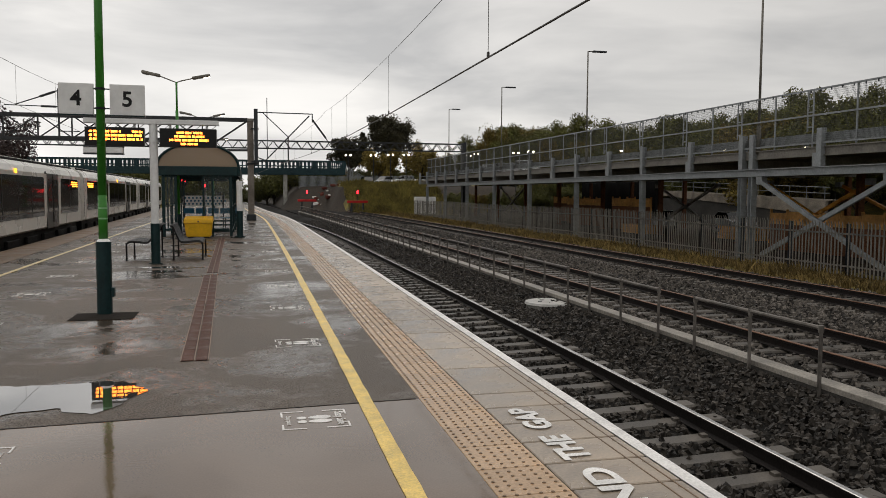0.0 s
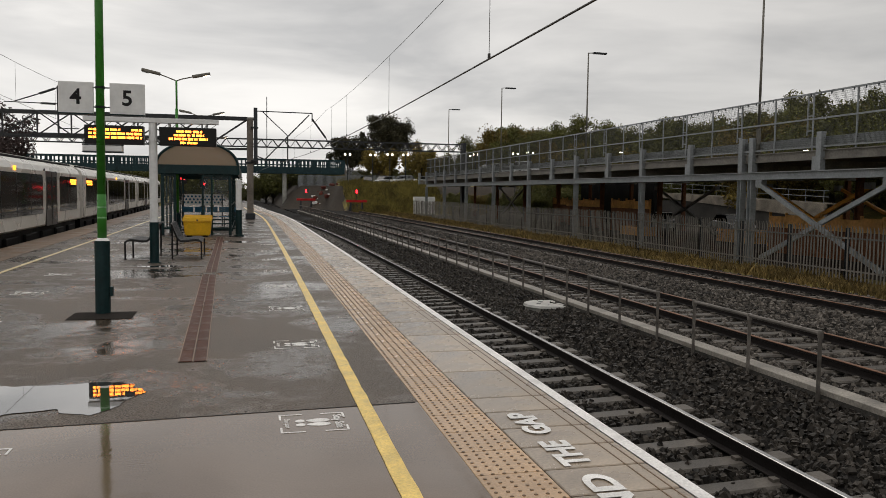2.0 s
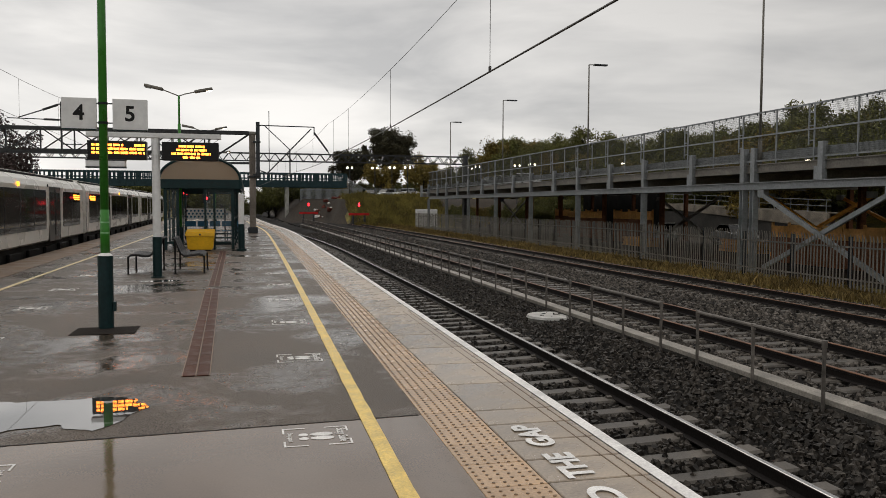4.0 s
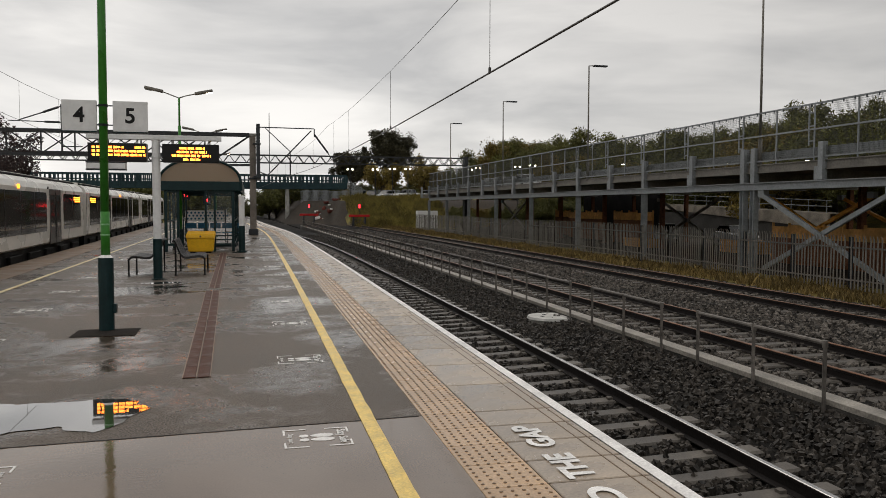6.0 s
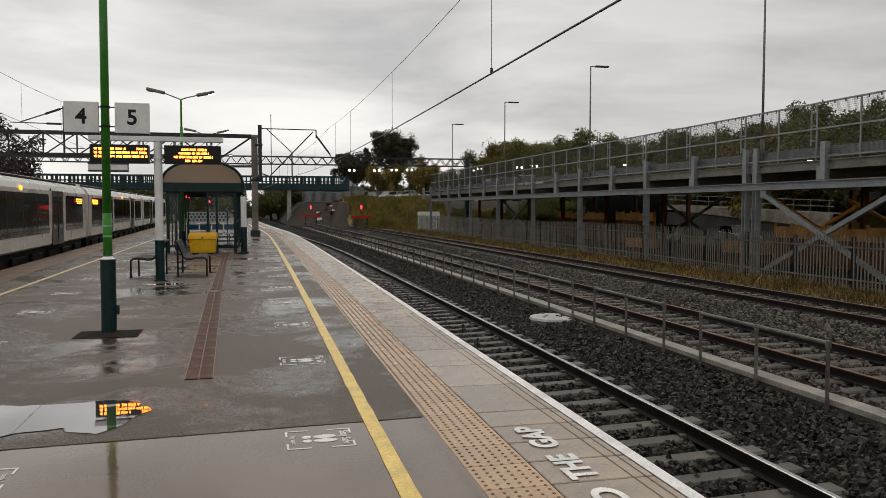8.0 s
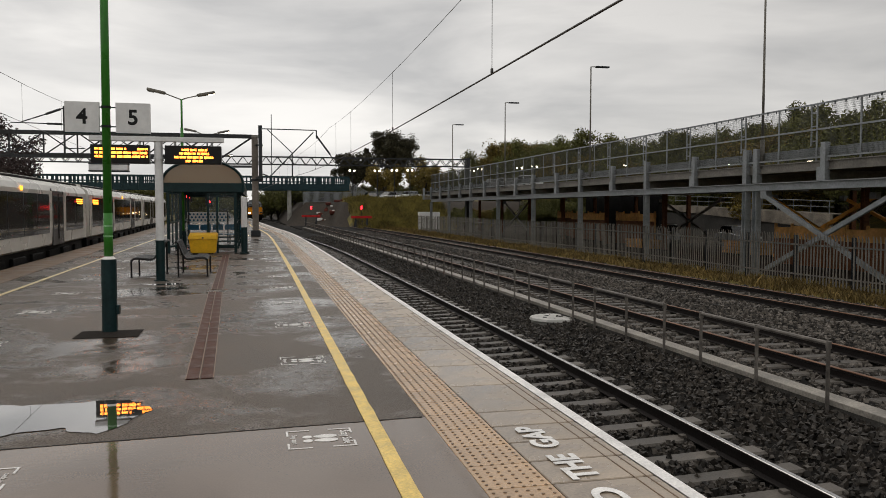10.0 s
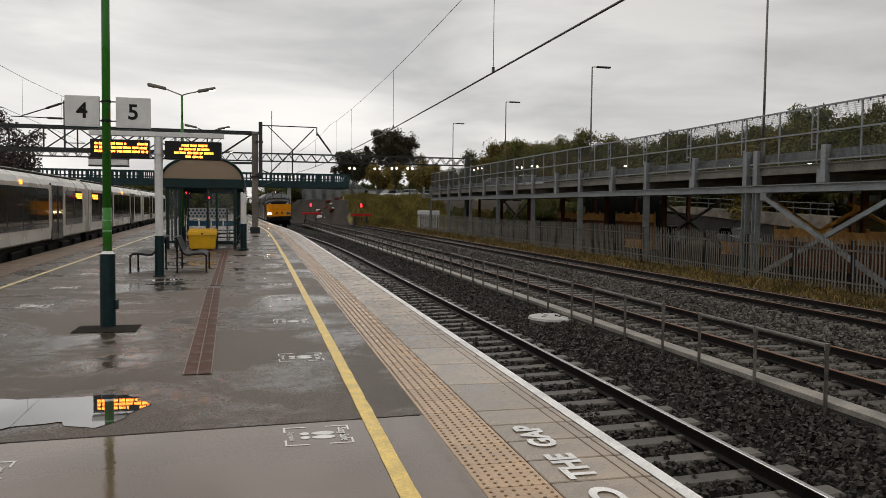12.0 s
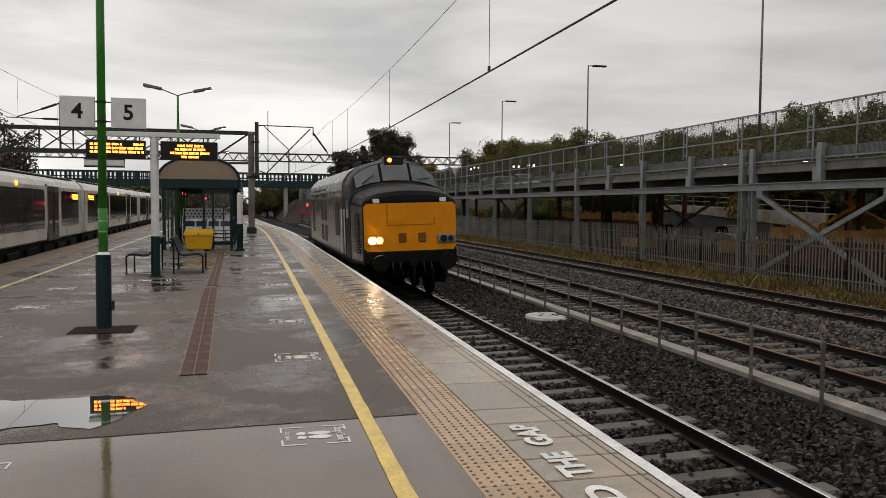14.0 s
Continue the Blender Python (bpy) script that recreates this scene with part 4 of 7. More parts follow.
def led_rows(board, rows, y, seed):
    """Lit lines of illegible text as short bars."""
    rng = random.Random(seed)
    for x0, x1, z in rows:
        x = x0
        while x < x1 - 0.02:
            w = min(rng.uniform(0.05, 0.16), x1 - x)
            bm = bmesh.new()
            k = x
            while k < x + w - 0.012:
                h = rng.choice((0.040, 0.048, 0.052))
                box(bm, k, min(k + 0.017, x + w), y - 0.004, y, z - h / 2, z + h / 2)
                k += 0.022
            if len(bm.verts):
                part("led_text", bm, AMBER, board)
            else:
                bm.free()
            x += w + 0.02


def info_stand():
    e = thing("departure_board_stand", "white tee-shaped stand carrying two lit amber departure boards", "departure board", pose(-1.975, 17.9, 0))
    bm = bmesh.new()
    rod(bm, (0, 0, 0), (0, 0, 0.87), 0.095, 20)
    rod(bm, (0, 0, 0), (0, 0, 0.02), 0.14, 20)
    part("post_base", bm, TEAL_PAINT, e, "dark teal post base")
    bm = bmesh.new()
    rod(bm, (0, 0, 0.87), (0, 0, 2.97), 0.085, 20)
    part("post", bm, WHITE_METAL, e, smooth=False)
    bm = bmesh.new()
    rod(bm, (0, 0, 2.60), (0, 0, 2.64), 0.105, 20)
    part("collar", bm, WHITE_METAL, e)
    bm = bmesh.new()
    rounded(bm, -1.365, 1.345, -0.09, 0.09, 2.972, 3.075, 0.012, 2)
    part("crossbeam", bm, WHITE_METAL, e)
    for x0, x1, rows, seed in ((-1.335, -0.175, [(-1.25, -0.63, 2.80), (-0.41, -0.20, 2.80), (-1.25, -0.20, 2.72), (-1.25, -0.20, 2.64)], 1),
                               (0.135, 1.295, [(0.48, 1.02, 2.80), (0.43, 1.06, 2.722), (0.33, 1.14, 2.643), (0.56, 0.92, 2.563)], 2)):
        bm = bmesh.new()
        rounded(bm, x0, x1, -0.12, 0.12, 2.50, 2.89, 0.015, 2)
        board = part("display_case", bm, BLACK_PLASTIC, e, "black display case with amber text")
        led_rows(board, rows, -0.121, seed)
        led_rows(board, rows, 0.125, seed + 9)
        for x in (x0 + 0.2, x1 - 0.2):
            bm = bmesh.new()
            rod(bm, (x, 0, 2.88), (x, 0, 2.98), 0.025, 8)
            part("hanger", bm, WHITE_METAL, e)
        bm = bmesh.new()
        for k in range(7):
            rod(bm, (x0 + 0.1 + k * 0.16, -0.02, 2.89), (x0 + 0.2 + k * 0.16, -0.02, 2.975), 0.006, 5)
        part("cable_run", bm, BLACK_PLASTIC, e)
    bm = bmesh.new()
    rounded(bm, -1.365, -0.595, -0.16, 0.05, 2.345, 2.47, 0.01)
    box_part = part("speaker_box", bm, WHITE_METAL, e, "white casing under the board")
    bm = bmesh.new()
    rounded(bm, -1.37, -0.59, -0.165, 0.055, 2.32, 2.345, 0.004)
    part("box_tray", bm, DARK_STEEL, box_part)
    bm = bmesh.new()
    rounded(bm, -1.37, -0.59, -0.165, 0.055, 2.47, 2.499, 0.004)
    part("box_lid", bm, DARK_STEEL, box_part)


info_stand()


def bench(x, y, turn):
    """A curved perforated-steel seat on bent tube legs; local x runs forward."""
    e = thing("platform_bench", "dark grey curved steel platform bench with tube legs", "bench", pose(x, y, 0, 0, 0, turn), "back-to-back benches")
    line_ = [(0.0, 0.80), (0.03, 0.815), (0.06, 0.80), (0.13, 0.62), (0.19, 0.48), (0.25, 0.43), (0.34, 0.425), (0.46, 0.445), (0.58, 0.455), (0.66, 0.44), (0.70, 0.40)]
    prof = line_ + [(a - 0.012, b - 0.022) for a, b in reversed(line_)]
    for k in range(3):
        bm = bmesh.new()
        sweep(bm, prof, [-0.62 + k * 0.42, -0.62 + k * 0.42 + 0.40], lambda s, a, u: (a, s, u))
        part("seat_panel", bm, material("dark_perforated_steel", (0.012, 0.012, 0.014), rough=0.45, metal=0.0, grain=90, spread=0.5, bump=0.5, bump_scale=120, spec=0.12) if k == 0 and "dark_perforated_steel" not in bpy.data.materials else bpy.data.materials["dark_perforated_steel"], e)
    for s in (-0.63, 0.63):
        bm = bmesh.new()
        pipe(bm, [(a, s, b - 0.03) for a, b in line_], 0.02, 8)
        part("side_rail", bm, BLACK_PLASTIC, e)
        for a, h in ((0.70, 0.40), (0.07, 0.75)):
            bm = bmesh.new()
            rod(bm, (a, s, 0), (a, s, h), 0.02, 8)
            rod(bm, (a, s, 0), (a, s, 0.01), 0.04, 10)
            part("leg", bm, BLACK_PLASTIC, e)
    return e


bench(-1.76, 19.4, 0)
bench(-1.99, 19.4, 180)


def grit_bin():
    e = thing("grit_bin", "bright yellow plastic grit bin with a sloping lid", "grit bin", pose(-1.685, 27.95, 0))
    bm = bmesh.new()
    lo = [bm.verts.new(p) for p in ((-0.40, -0.30, 0.04), (0.40, -0.30, 0.04), (0.40, 0.30, 0.04), (-0.40, 0.30, 0.04))]
    hi = [bm.verts.new(p) for p in ((-0.45, -0.35, 0.52), (0.45, -0.35, 0.52), (0.45, 0.35, 0.56), (-0.45, 0.35, 0.56))]
    for i in range(4):
        bm.faces.new((lo[i], lo[(i + 1) % 4], hi[(i + 1) % 4], hi[i]))
    bm.faces.new(lo[::-1])
    bm.faces.new(hi)
    bmesh.ops.bevel(bm, geom=bm.edges[:], offset=0.03, segments=2, affect="EDGES")
    part("bin_body", bm, BIN_YELLOW, e)
    bm = bmesh.new()
    lo = [bm.verts.new(p) for p in ((-0.475, -0.38, 0.50), (0.475, -0.38, 0.50), (0.475, 0.37, 0.58), (-0.475, 0.37, 0.58))]
    hi = [bm.verts.new(p) for p in ((-0.46, -0.35, 0.64), (0.46, -0.35, 0.64), (0.46, 0.35, 0.72), (-0.46, 0.35, 0.72))]
    for i in range(4):
        bm.faces.new((lo[i], lo[(i + 1) % 4], hi[(i + 1) % 4], hi[i]))
    bm.faces.new(lo[::-1])
    bm.faces.new(hi)
    bmesh.ops.bevel(bm, geom=bm.edges[:], offset=0.02, segments=2, affect="EDGES")
    part("bin_lid", bm, BIN_YELLOW, e)
    bm = bmesh.new()
    rod(bm, (0, -0.40, 0.56), (0, -0.37, 0.56), 0.03, 10)
    part("hasp", bm, DARK_STEEL, e)
    for x in (-0.25, 0.25):
        bm = bmesh.new()
        rounded(bm, x - 0.09, x + 0.09, -0.28, 0.28, 0, 0.045, 0.01)
        part("skid", bm, BLACK_PLASTIC, e)
    for x in (-0.42, 0.42):
        bm = bmesh.new()
        rounded(bm, x - 0.02, x + 0.02, -0.3, 0.3, 0.42, 0.47, 0.008)
        part("hand_grip", bm, BIN_YELLOW, e)


grit_bin()


def shelter():
    X0, X1, Y0, Y1 = -3.02, -0.40, 28.5, 37.0
    e = thing("waiting_shelter", "glazed platform shelter with a translucent barrel roof", "shelter")
    mid = (X0 + X1) / 2
    for y in (Y0, Y0 + 2.83, Y0 + 5.67, Y1):
        for x in (X0 + 0.16, X1 - 0.24):
            bm = bmesh.new()
            rounded(bm, x - 0.05, x + 0.05, y - 0.05, y + 0.05, 0, 2.1, 0.008)
            part("frame_post", bm, TEAL_PAINT, e)
    for a, b, c, d in ((X0, X1, Y0 - 0.1, Y0), (X0, X1, Y1, Y1 + 0.1), (X0 - 0.08, X0, Y0 - 0.1, Y1 + 0.1), (X1, X1 + 0.08, Y0 - 0.1, Y1 + 0.1)):
        bm = bmesh.new()
        rounded(bm, a, b, c, d, 2.10, 2.42, 0.015)
        part("fascia", bm, TEAL_PAINT, e)
    arc = [(mid - (X1 - X0) / 2 * math.cos(math.pi * i / 20) * 1.02, 2.42 + 0.78 * math.sin(math.pi * i / 20)) for i in range(21)]
    for k in range(6):
        ya, yb = Y0 - 0.08 + k * 1.45, Y0 - 0.08 + k * 1.45 + 1.42
        bm = bmesh.new()
        prof = arc + [(x, z - 0.012) for x, z in reversed(arc)]
        sweep(bm, prof, [ya, yb], lambda s, a, u: (a, s, u))
        part("roof_sheet", bm, ROOF_PERSPEX, e, "smoked brown translucent roof sheet")
        bm = bmesh.new()
        pipe(bm, [(x, ya, z + 0.01) for x, z in arc], 0.035, 6)
        part("roof_rib", bm, TEAL_PAINT, e)
    for y in (Y0 - 0.06, Y1 + 0.06):
        bm = bmesh.new()
        prof = arc
        v0 = [bm.verts.new((x, y, z)) for x, z in prof]
        v1 = [bm.verts.new((x, y + 0.01, z)) for x, z in prof]
        bm.faces.new(v0)
        bm.faces.new(v1[::-1])
        for i in range(len(v0)):
            j = (i + 1) % len(v0)
            bm.faces.new((v0[i], v0[j], v1[j], v1[i]))
        part("gable_sheet", bm, ROOF_PERSPEX, e, "smoked brown translucent gable sheet")
    bm = bmesh.new()
    pipe(bm, [(x, Y0 - 0.09, z) for x, z in arc], 0.045, 8)
    part("gable_rim", bm, TEAL_PAINT, e)

    def pane(x0, x1, y0, y1, z0, z1):
        bm = bmesh.new()
        box(bm, x0, x1, y0, y1, z0, z1)
        o = part("glass_pane", bm, GLAZING, e)
        o.visible_shadow = False

    for k in range(3):
        y0 = Y0 + 0.06 + k * 2.83
        for x in (X0 + 0.155, X1 - 0.245):
            for z0, z1 in ((0.25, 1.0), (1.08, 2.08)):
                pane(x, x + 0.01, y0, y0 + 2.71, z0, z1)
            for z in (0.2, 1.04):
                bm = bmesh.new()
                rounded(bm, x - 0.02, x + 0.03, y0, y0 + 2.71, z - 0.03, z + 0.03, 0.005)
                part("frame_rail", bm, TEAL_PAINT, e)
            bm = bmesh.new()
            rounded(bm, x - 0.02, x + 0.03, y0 + 1.33, y0 + 1.38, 0.2, 2.1, 0.005)
            part("mullion", bm, TEAL_PAINT, e)
    for y, x0, x1 in ((Y0, X0 + 0.21, -2.45), (Y0, -1.55, X1 - 0.3), (Y1, X0 + 0.21, X1 - 0.3)):
        pane(x0, x1, y - 0.005, y + 0.005, 0.3, 2.08)
        for z in (0.25, 2.07):
            bm = bmesh.new()
            rounded(bm, x0, x1, y - 0.025, y + 0.025, z - 0.04, z + 0.03, 0.005)
            part("frame_rail", bm, TEAL_PAINT, e)
    for x, y in ((-2.45, Y0), (-1.55, Y0), (-1.25, Y0)):
        bm = bmesh.new()
        rounded(bm, x - 0.035, x + 0.035, y - 0.04, y + 0.04, 0, 2.1, 0.006)
        part("mullion", bm, TEAL_PAINT, e)
    bm = bmesh.new()
    box(bm, X1 - 0.9, X1 - 0.25, Y0 + 0.03, Y0 + 0.06, 0.16, 0.21)
    box(bm, X1 - 0.9, X1 - 0.25, Y0 + 0.03, Y0 + 0.06, 0.38, 0.43)
    part("kick_rail", bm, TEAL_PAINT, e)
    # lamps under the fascia
    for x in (-1.42, -0.95):
        bm = bmesh.new()
        rounded(bm, x - 0.09, x + 0.09, Y0 + 0.3, Y0 + 0.5, 2.05, 2.10, 0.01)
        part("ceiling_lamp", bm, AMBER, e, "small warm ceiling lamp")
    # the perforated bench inside
    s = thing("shelter_seat", "row of blue perforated seats inside the shelter", "seat", pose(-1.9, 35.2, 0))
    blue = material("blue_seat_plastic", (0.03, 0.13, 0.22), rough=0.4, grain=20, spread=0.15, bump=0.05)
    for k in range(5):
        bm = bmesh.new()
        rounded(bm, -0.85 + k * 0.5, -0.85 + k * 0.5 + 0.44, -0.2, 0.2, 0.42, 0.46, 0.015, 2)
        rounded(bm, -0.85 + k * 0.5, -0.85 + k * 0.5 + 0.44, 0.16, 0.2, 0.62, 0.85, 0.015, 2)
        part("seat_shell", bm, blue, s)
        bm = bmesh.new()
        rod(bm, (-0.63 + k * 0.5, 0.1, 0), (-0.63 + k * 0.5, 0.1, 0.42), 0.025, 8)
        part("seat_leg", bm, DARK_STEEL, s)
    g = thing("dotted_screen", "pale screen with rows of dark blue dots", "screen", pose(-2.1, 36.4, 0))
    bm = bmesh.new()
    rounded(bm, -0.75, 1.0, -0.01, 0.01, 0.92, 1.38, 0.004)
    part("screen_panel", bm, WHITE_METAL, g)
    for i in range(11):
        for j in range(3):
            bm = bmesh.new()
            rod(bm, (-0.65 + i * 0.16 + 0.08 * (j % 2), -0.016, 1.02 + j * 0.13), (-0.65 + i * 0.16 + 0.08 * (j % 2), -0.011, 1.02 + j * 0.13), 0.045, 8)
            part("dot", bm, blue, g)
    for x in (-0.7, 0.95):
        bm = bmesh.new()
        box(bm, x - 0.03, x + 0.03, -0.04, -0.012, 0, 1.4)
        part("screen_post", bm, DARK_STEEL, g)


shelter()


def marker_post():
    e = thing("marker_post", "stout post, white above and dark teal below", "post", pose(-0.345, 28.0, 0))
    for z0, z1, r, mat, nm in ((0, 0.05, 0.17, TEAL_PAINT, "base_flange"), (0.05, 0.90, 0.108, TEAL_PAINT, "post_base"), (0.90, 1.92, 0.098, WHITE_METAL, "post_top")):
        bm = bmesh.new()
        rod(bm, (0, 0, z0), (0, 0, z1), r, 20)
        part(nm, bm, mat, e)


marker_post()


def twin_lamp(x, y, lit, box_on=True):
    e = thing("platform_lamp", "green platform lamp post with two outreach lamp heads", "lamp post", pose(x, y, 0), "platform lamps")
    bm = bmesh.new()
    rod(bm, (0, 0, 0), (0, 0, 0.66), 0.11, 18)
    rod(bm, (0, 0, 0.66), (0, 0, 0.70), 0.108, 18, 0.06)
    part("pole_casing", bm, TEAL_PAINT, e)
    bm = bmesh.new()
    rod(bm, (0, 0, 0.70), (0, 0, 4.6), 0.055, 14)
    rod(bm, (0, 0, 4.6), (0, 0, 5.66), 0.038, 14)
    part("shaft", bm, GREEN_PAINT, e, smooth=True)
    for sx, end, z in ((-1, -0.62, 5.87), (1, 0.62, 5.82)):
        bm = bmesh.new()
        pipe(bm, [(0, 0, 5.64), (end * 0.35, 0, 5.72), (end, 0, z)], 0.022, 8)
        part("arm", bm, GALV_DARK, e)
        bm = bmesh.new()
        m = pose(end, 0, z, 0, -12 * sx, 0)
        b2 = bmesh.new()
        rounded(b2, -0.05 if sx > 0 else -0.62, 0.62 if sx > 0 else 0.05, -0.11, 0.11, -0.05, 0.06, 0.04, 2)
        join(bm, b2, m)
        head = part("lamp_head", bm, GALV_DARK, e, smooth=True)
        bm = bmesh.new()
        b2 = bmesh.new()
        rounded(b2, 0.36 if sx > 0 else -0.58, 0.6 if sx > 0 else -0.36, -0.08, 0.08, -0.072, -0.045, 0.012, 2)
        join(bm, b2, m)
        part("lamp_lens", bm, WARM_LAMP if lit and sx > 0 else GALV, head, "glowing warm lamp lens" if lit and sx > 0 else "")
    if box_on:
        bm = bmesh.new()
        rounded(bm, -0.11, 0.11, -0.13, -0.04, 2.52, 2.80, 0.015)
        part("speaker", bm, WHITE_METAL, e, "small white loudspeaker")
        bm = bmesh.new()
        rounded(bm, -0.06, 0.06, -0.135, -0.131, 2.56, 2.76, 0.001)
        part("speaker_grille", bm, BLACK_PLASTIC, e)
    return e


twin_lamp(-2.63, 31.6, True)
twin_lamp(-2.55, 47.0, True, False)
twin_lamp(-2.9, 68.0, True, False)

# ---- overhead line: masts, portals and wires ----
STEEL = material("sooty_portal_steel", (0.05, 0.052, 0.055), rough=0.6, metal=0.2, grain=10, spread=0.3, stain=1.0, stain_amount=0.3, bump=0.1)
WIRE = material("overhead_wire_metal", (0.08, 0.075, 0.07), rough=0.5, metal=0.6, grain=5, spread=0.2, bump=0)


def portal_near():
    e = thing("overhead_portal", "lattice steel portal over the tracks on a grey column", "gantry")
    bm = bmesh.new()
    rounded(bm, -0.10, 0.24, 44.23, 44.57, 0, 5.40, 0.03, 2)
    part("column", bm, material("brown_grey_column", (0.20, 0.175, 0.15), rough=0.7, grain=15, spread=0.2, stain=1.0, stain_amount=0.35, bump=0.2), e, "brown-grey column")
    bm = bmesh.new()
    rounded(bm, -0.19, 0.33, 44.14, 44.66, 0, 0.34, 0.03)
    part("plinth", bm, DARK_STEEL, e)
    bm = bmesh.new()
    rounded(bm, -0.14, 0.28, 44.19, 44.61, 5.36, 5.50, 0.02)
    part("column_cap", bm, CONCRETE, e)
    bm = bmesh.new()
    rounded(bm, -0.2, 0.5, 44.12, 44.68, 3.02, 3.12, 0.01)
    part("clamp", bm, DARK_STEEL, e)
    end = -22.0
    for y in (44.15, 44.65):
        for z, h in ((5.42, 0.17), (4.22, 0.15)):
            bm = bmesh.new()
            beam(bm, (-0.10 if z > 5 else -2.2, y, z), (end, y, z), 0.09, h)
            part("chord", bm, STEEL, e)
    bm = bmesh.new()
    beam(bm, (-0.1, 44.4, 3.8), (-2.3, 44.4, 3.78), 0.12, 0.12)
    part("strut", bm, STEEL, e)
    bm = bmesh.new()
    beam(bm, (-0.1, 44.4, 5.36), (-2.3, 44.4, 3.82), 0.09, 0.09)
    part("strut", bm, STEEL, e)
    x, flip = -2.4, 0
    while x > end + 1:
        bm = bmesh.new()
        beam(bm, (x, 44.15, 4.22), (x, 44.15, 5.42), 0.07, 0.07)
        part("lattice_post", bm, STEEL, e)
        bm = bmesh.new()
        beam(bm, (x, 44.15, 5.40), (x - 1.6, 44.15, 4.24), 0.06, 0.06)
        part("lattice_brace", bm, STEEL, e)
        bm = bmesh.new()
        beam(bm, (x, 44.65, 4.24), (x - 1.6, 44.65, 5.40), 0.06, 0.06)
        part("lattice_brace", bm, STEEL, e)
        x -= 1.6
    bm = bmesh.new()
    rounded(bm, end - 0.35, end, 44.2, 44.6, -1.2, 5.5, 0.03)
    part("column", bm, STEEL, e)
    for x0, top in ((-9.4, 6.75),):
        bm = bmesh.new()
        rod(bm, (x0, 44.1, 4.2), (x0, 44.1, top), 0.05, 8)
        part("drop_tube", bm, STEEL, e)
        bm = bmesh.new()
        pipe(bm, [(x0, 44.1, top - 0.1), (x0 - 0.9, 44.1, top - 0.45), (x0 - 2.0, 44.1, top - 0.85)], 0.03, 6)
        rod(bm, (x0 - 0.15, 44.1, top - 0.16), (x0 - 0.85, 44.1, top - 0.43), 0.06, 8)
        pipe(bm, [(x0, 44.1, top - 0.92), (x0 - 2.5, 44.1, top - 0.88)], 0.025, 6)
        rod(bm, (x0 - 0.1, 44.1, top - 0.92), (x0 - 0.8, 44.1, top - 0.91), 0.055, 8)
        part("cantilever", bm, STEEL, e)


portal_near()


def cantilever():
    e = thing("wire_cantilever", "black steel cantilever arm holding the overhead wire", "cantilever")
    y = 44.0
    bm = bmesh.new()
    rounded(bm, 0.26, 0.46, y - 0.06, y + 0.2, 3.05, 6.0, 0.01)
    part("upright", bm, DARK_STEEL, e)
    bm = bmesh.new()
    box(bm, 0.1, 0.5, y - 0.1, y + 0.28, 3.13, 3.2)
    box(bm, 0.1, 0.5, y - 0.1, y + 0.28, 4.9, 4.97)
    part("mast_bracket", bm, DARK_STEEL, e)
    for a, b, r in (((0.4, y, 5.82), (3.36, y, 5.80), 0.028), ((3.36, y, 5.80), (3.36, y, 5.35), 0.03), ((0.85, y, 3.25), (3.2, y, 5.7), 0.032), ((0.75, y, 5.78), (2.05, y, 4.55), 0.024),
                    ((3.36, y, 5.5), (4.1, y, 4.5), 0.05), ((4.1, y, 4.5), (4.3, y, 4.12), 0.025), ((0.46, y, 3.4), (0.85, y, 3.25), 0.03), ((0.95, y, 3.4), (0.95, y, 6.6), 0.02)):
        bm = bmesh.new()
        rod(bm, a, b, r, 8)
        part("tube", bm, DARK_STEEL, e)


cantilever()


def overhead_wires():
    e = thing("overhead_wires", "thin overhead contact wire hung from a catenary by droppers", "wires")
    c = NEAR_C + 0.05
    # heights: contact wire nearly level, messenger sagging between supports
    for name, pts, r in (("contact_wire", [(y, 3.935 + 0.004 * max(0, y - 24)) for y in range(-6, 140, 3)], 0.017),
                         ("messenger_wire", [(y, 5.69 + 0.00087 * (y - 26) ** 2) for y in range(8, 45, 2)], 0.0065),
                         ("messenger_wire", [(y, 5.97 - 0.35 * math.sin(math.pi * (y - 44) / 46)) for y in range(44, 91, 2)], 0.009)):
        bm = bmesh.new()
        pipe(bm, [along(y, c, z) for y, z in pts], r, 5)
        part(name, bm, WIRE, e)
    for y in (13.56, 24.06, 34.76, 41.0, 52, 62, 72, 82):
        top = 5.69 + 0.00087 * (y - 26) ** 2 if y < 44 else 5.97 - 0.35 * math.sin(math.pi * (y - 44) / 46)
        z = 3.935 + 0.004 * max(0, y - 24)
        bm = bmesh.new()
        rod(bm, along(y, c, z), along(y, c, top), 0.006, 5)
        rounded(bm, along(y, c, 0)[0] - 0.02, along(y, c, 0)[0] + 0.02, y - 0.03, y + 0.03, z - 0.01, z + 0.1, 0.006)
        part("dropper", bm, WIRE, e)
    f = thing("overhead_wires", "thin overhead wires above the far platform track", "wires")
    for dz, sag in ((0.0, 0.0), (1.25, 0.72)):
        bm = bmesh.new()
        pipe(bm, [along_left(y, -1.5, 4.6 + dz + sag * ((y - 22) / 22) ** 2) for y in range(0, 45, 4)], 0.008, 5)
        part("wire", bm, WIRE, f)
    bm = bmesh.new()
    for z in (4.6, 6.57):
        rod(bm, along_left(44, -1.5, z), (-9.4, 44.1, z), 0.025, 6)
    part("support_arm", bm, STEEL, f)
    for y in (14, 24, 31, 38):
        bm = bmesh.new()
        rod(bm, along_left(y, -1.5, 4.6), along_left(y, -1.5, 5.85 + 0.72 * ((y - 22) / 22) ** 2), 0.005, 5)
        part("dropper", bm, WIRE, f)


overhead_wires()


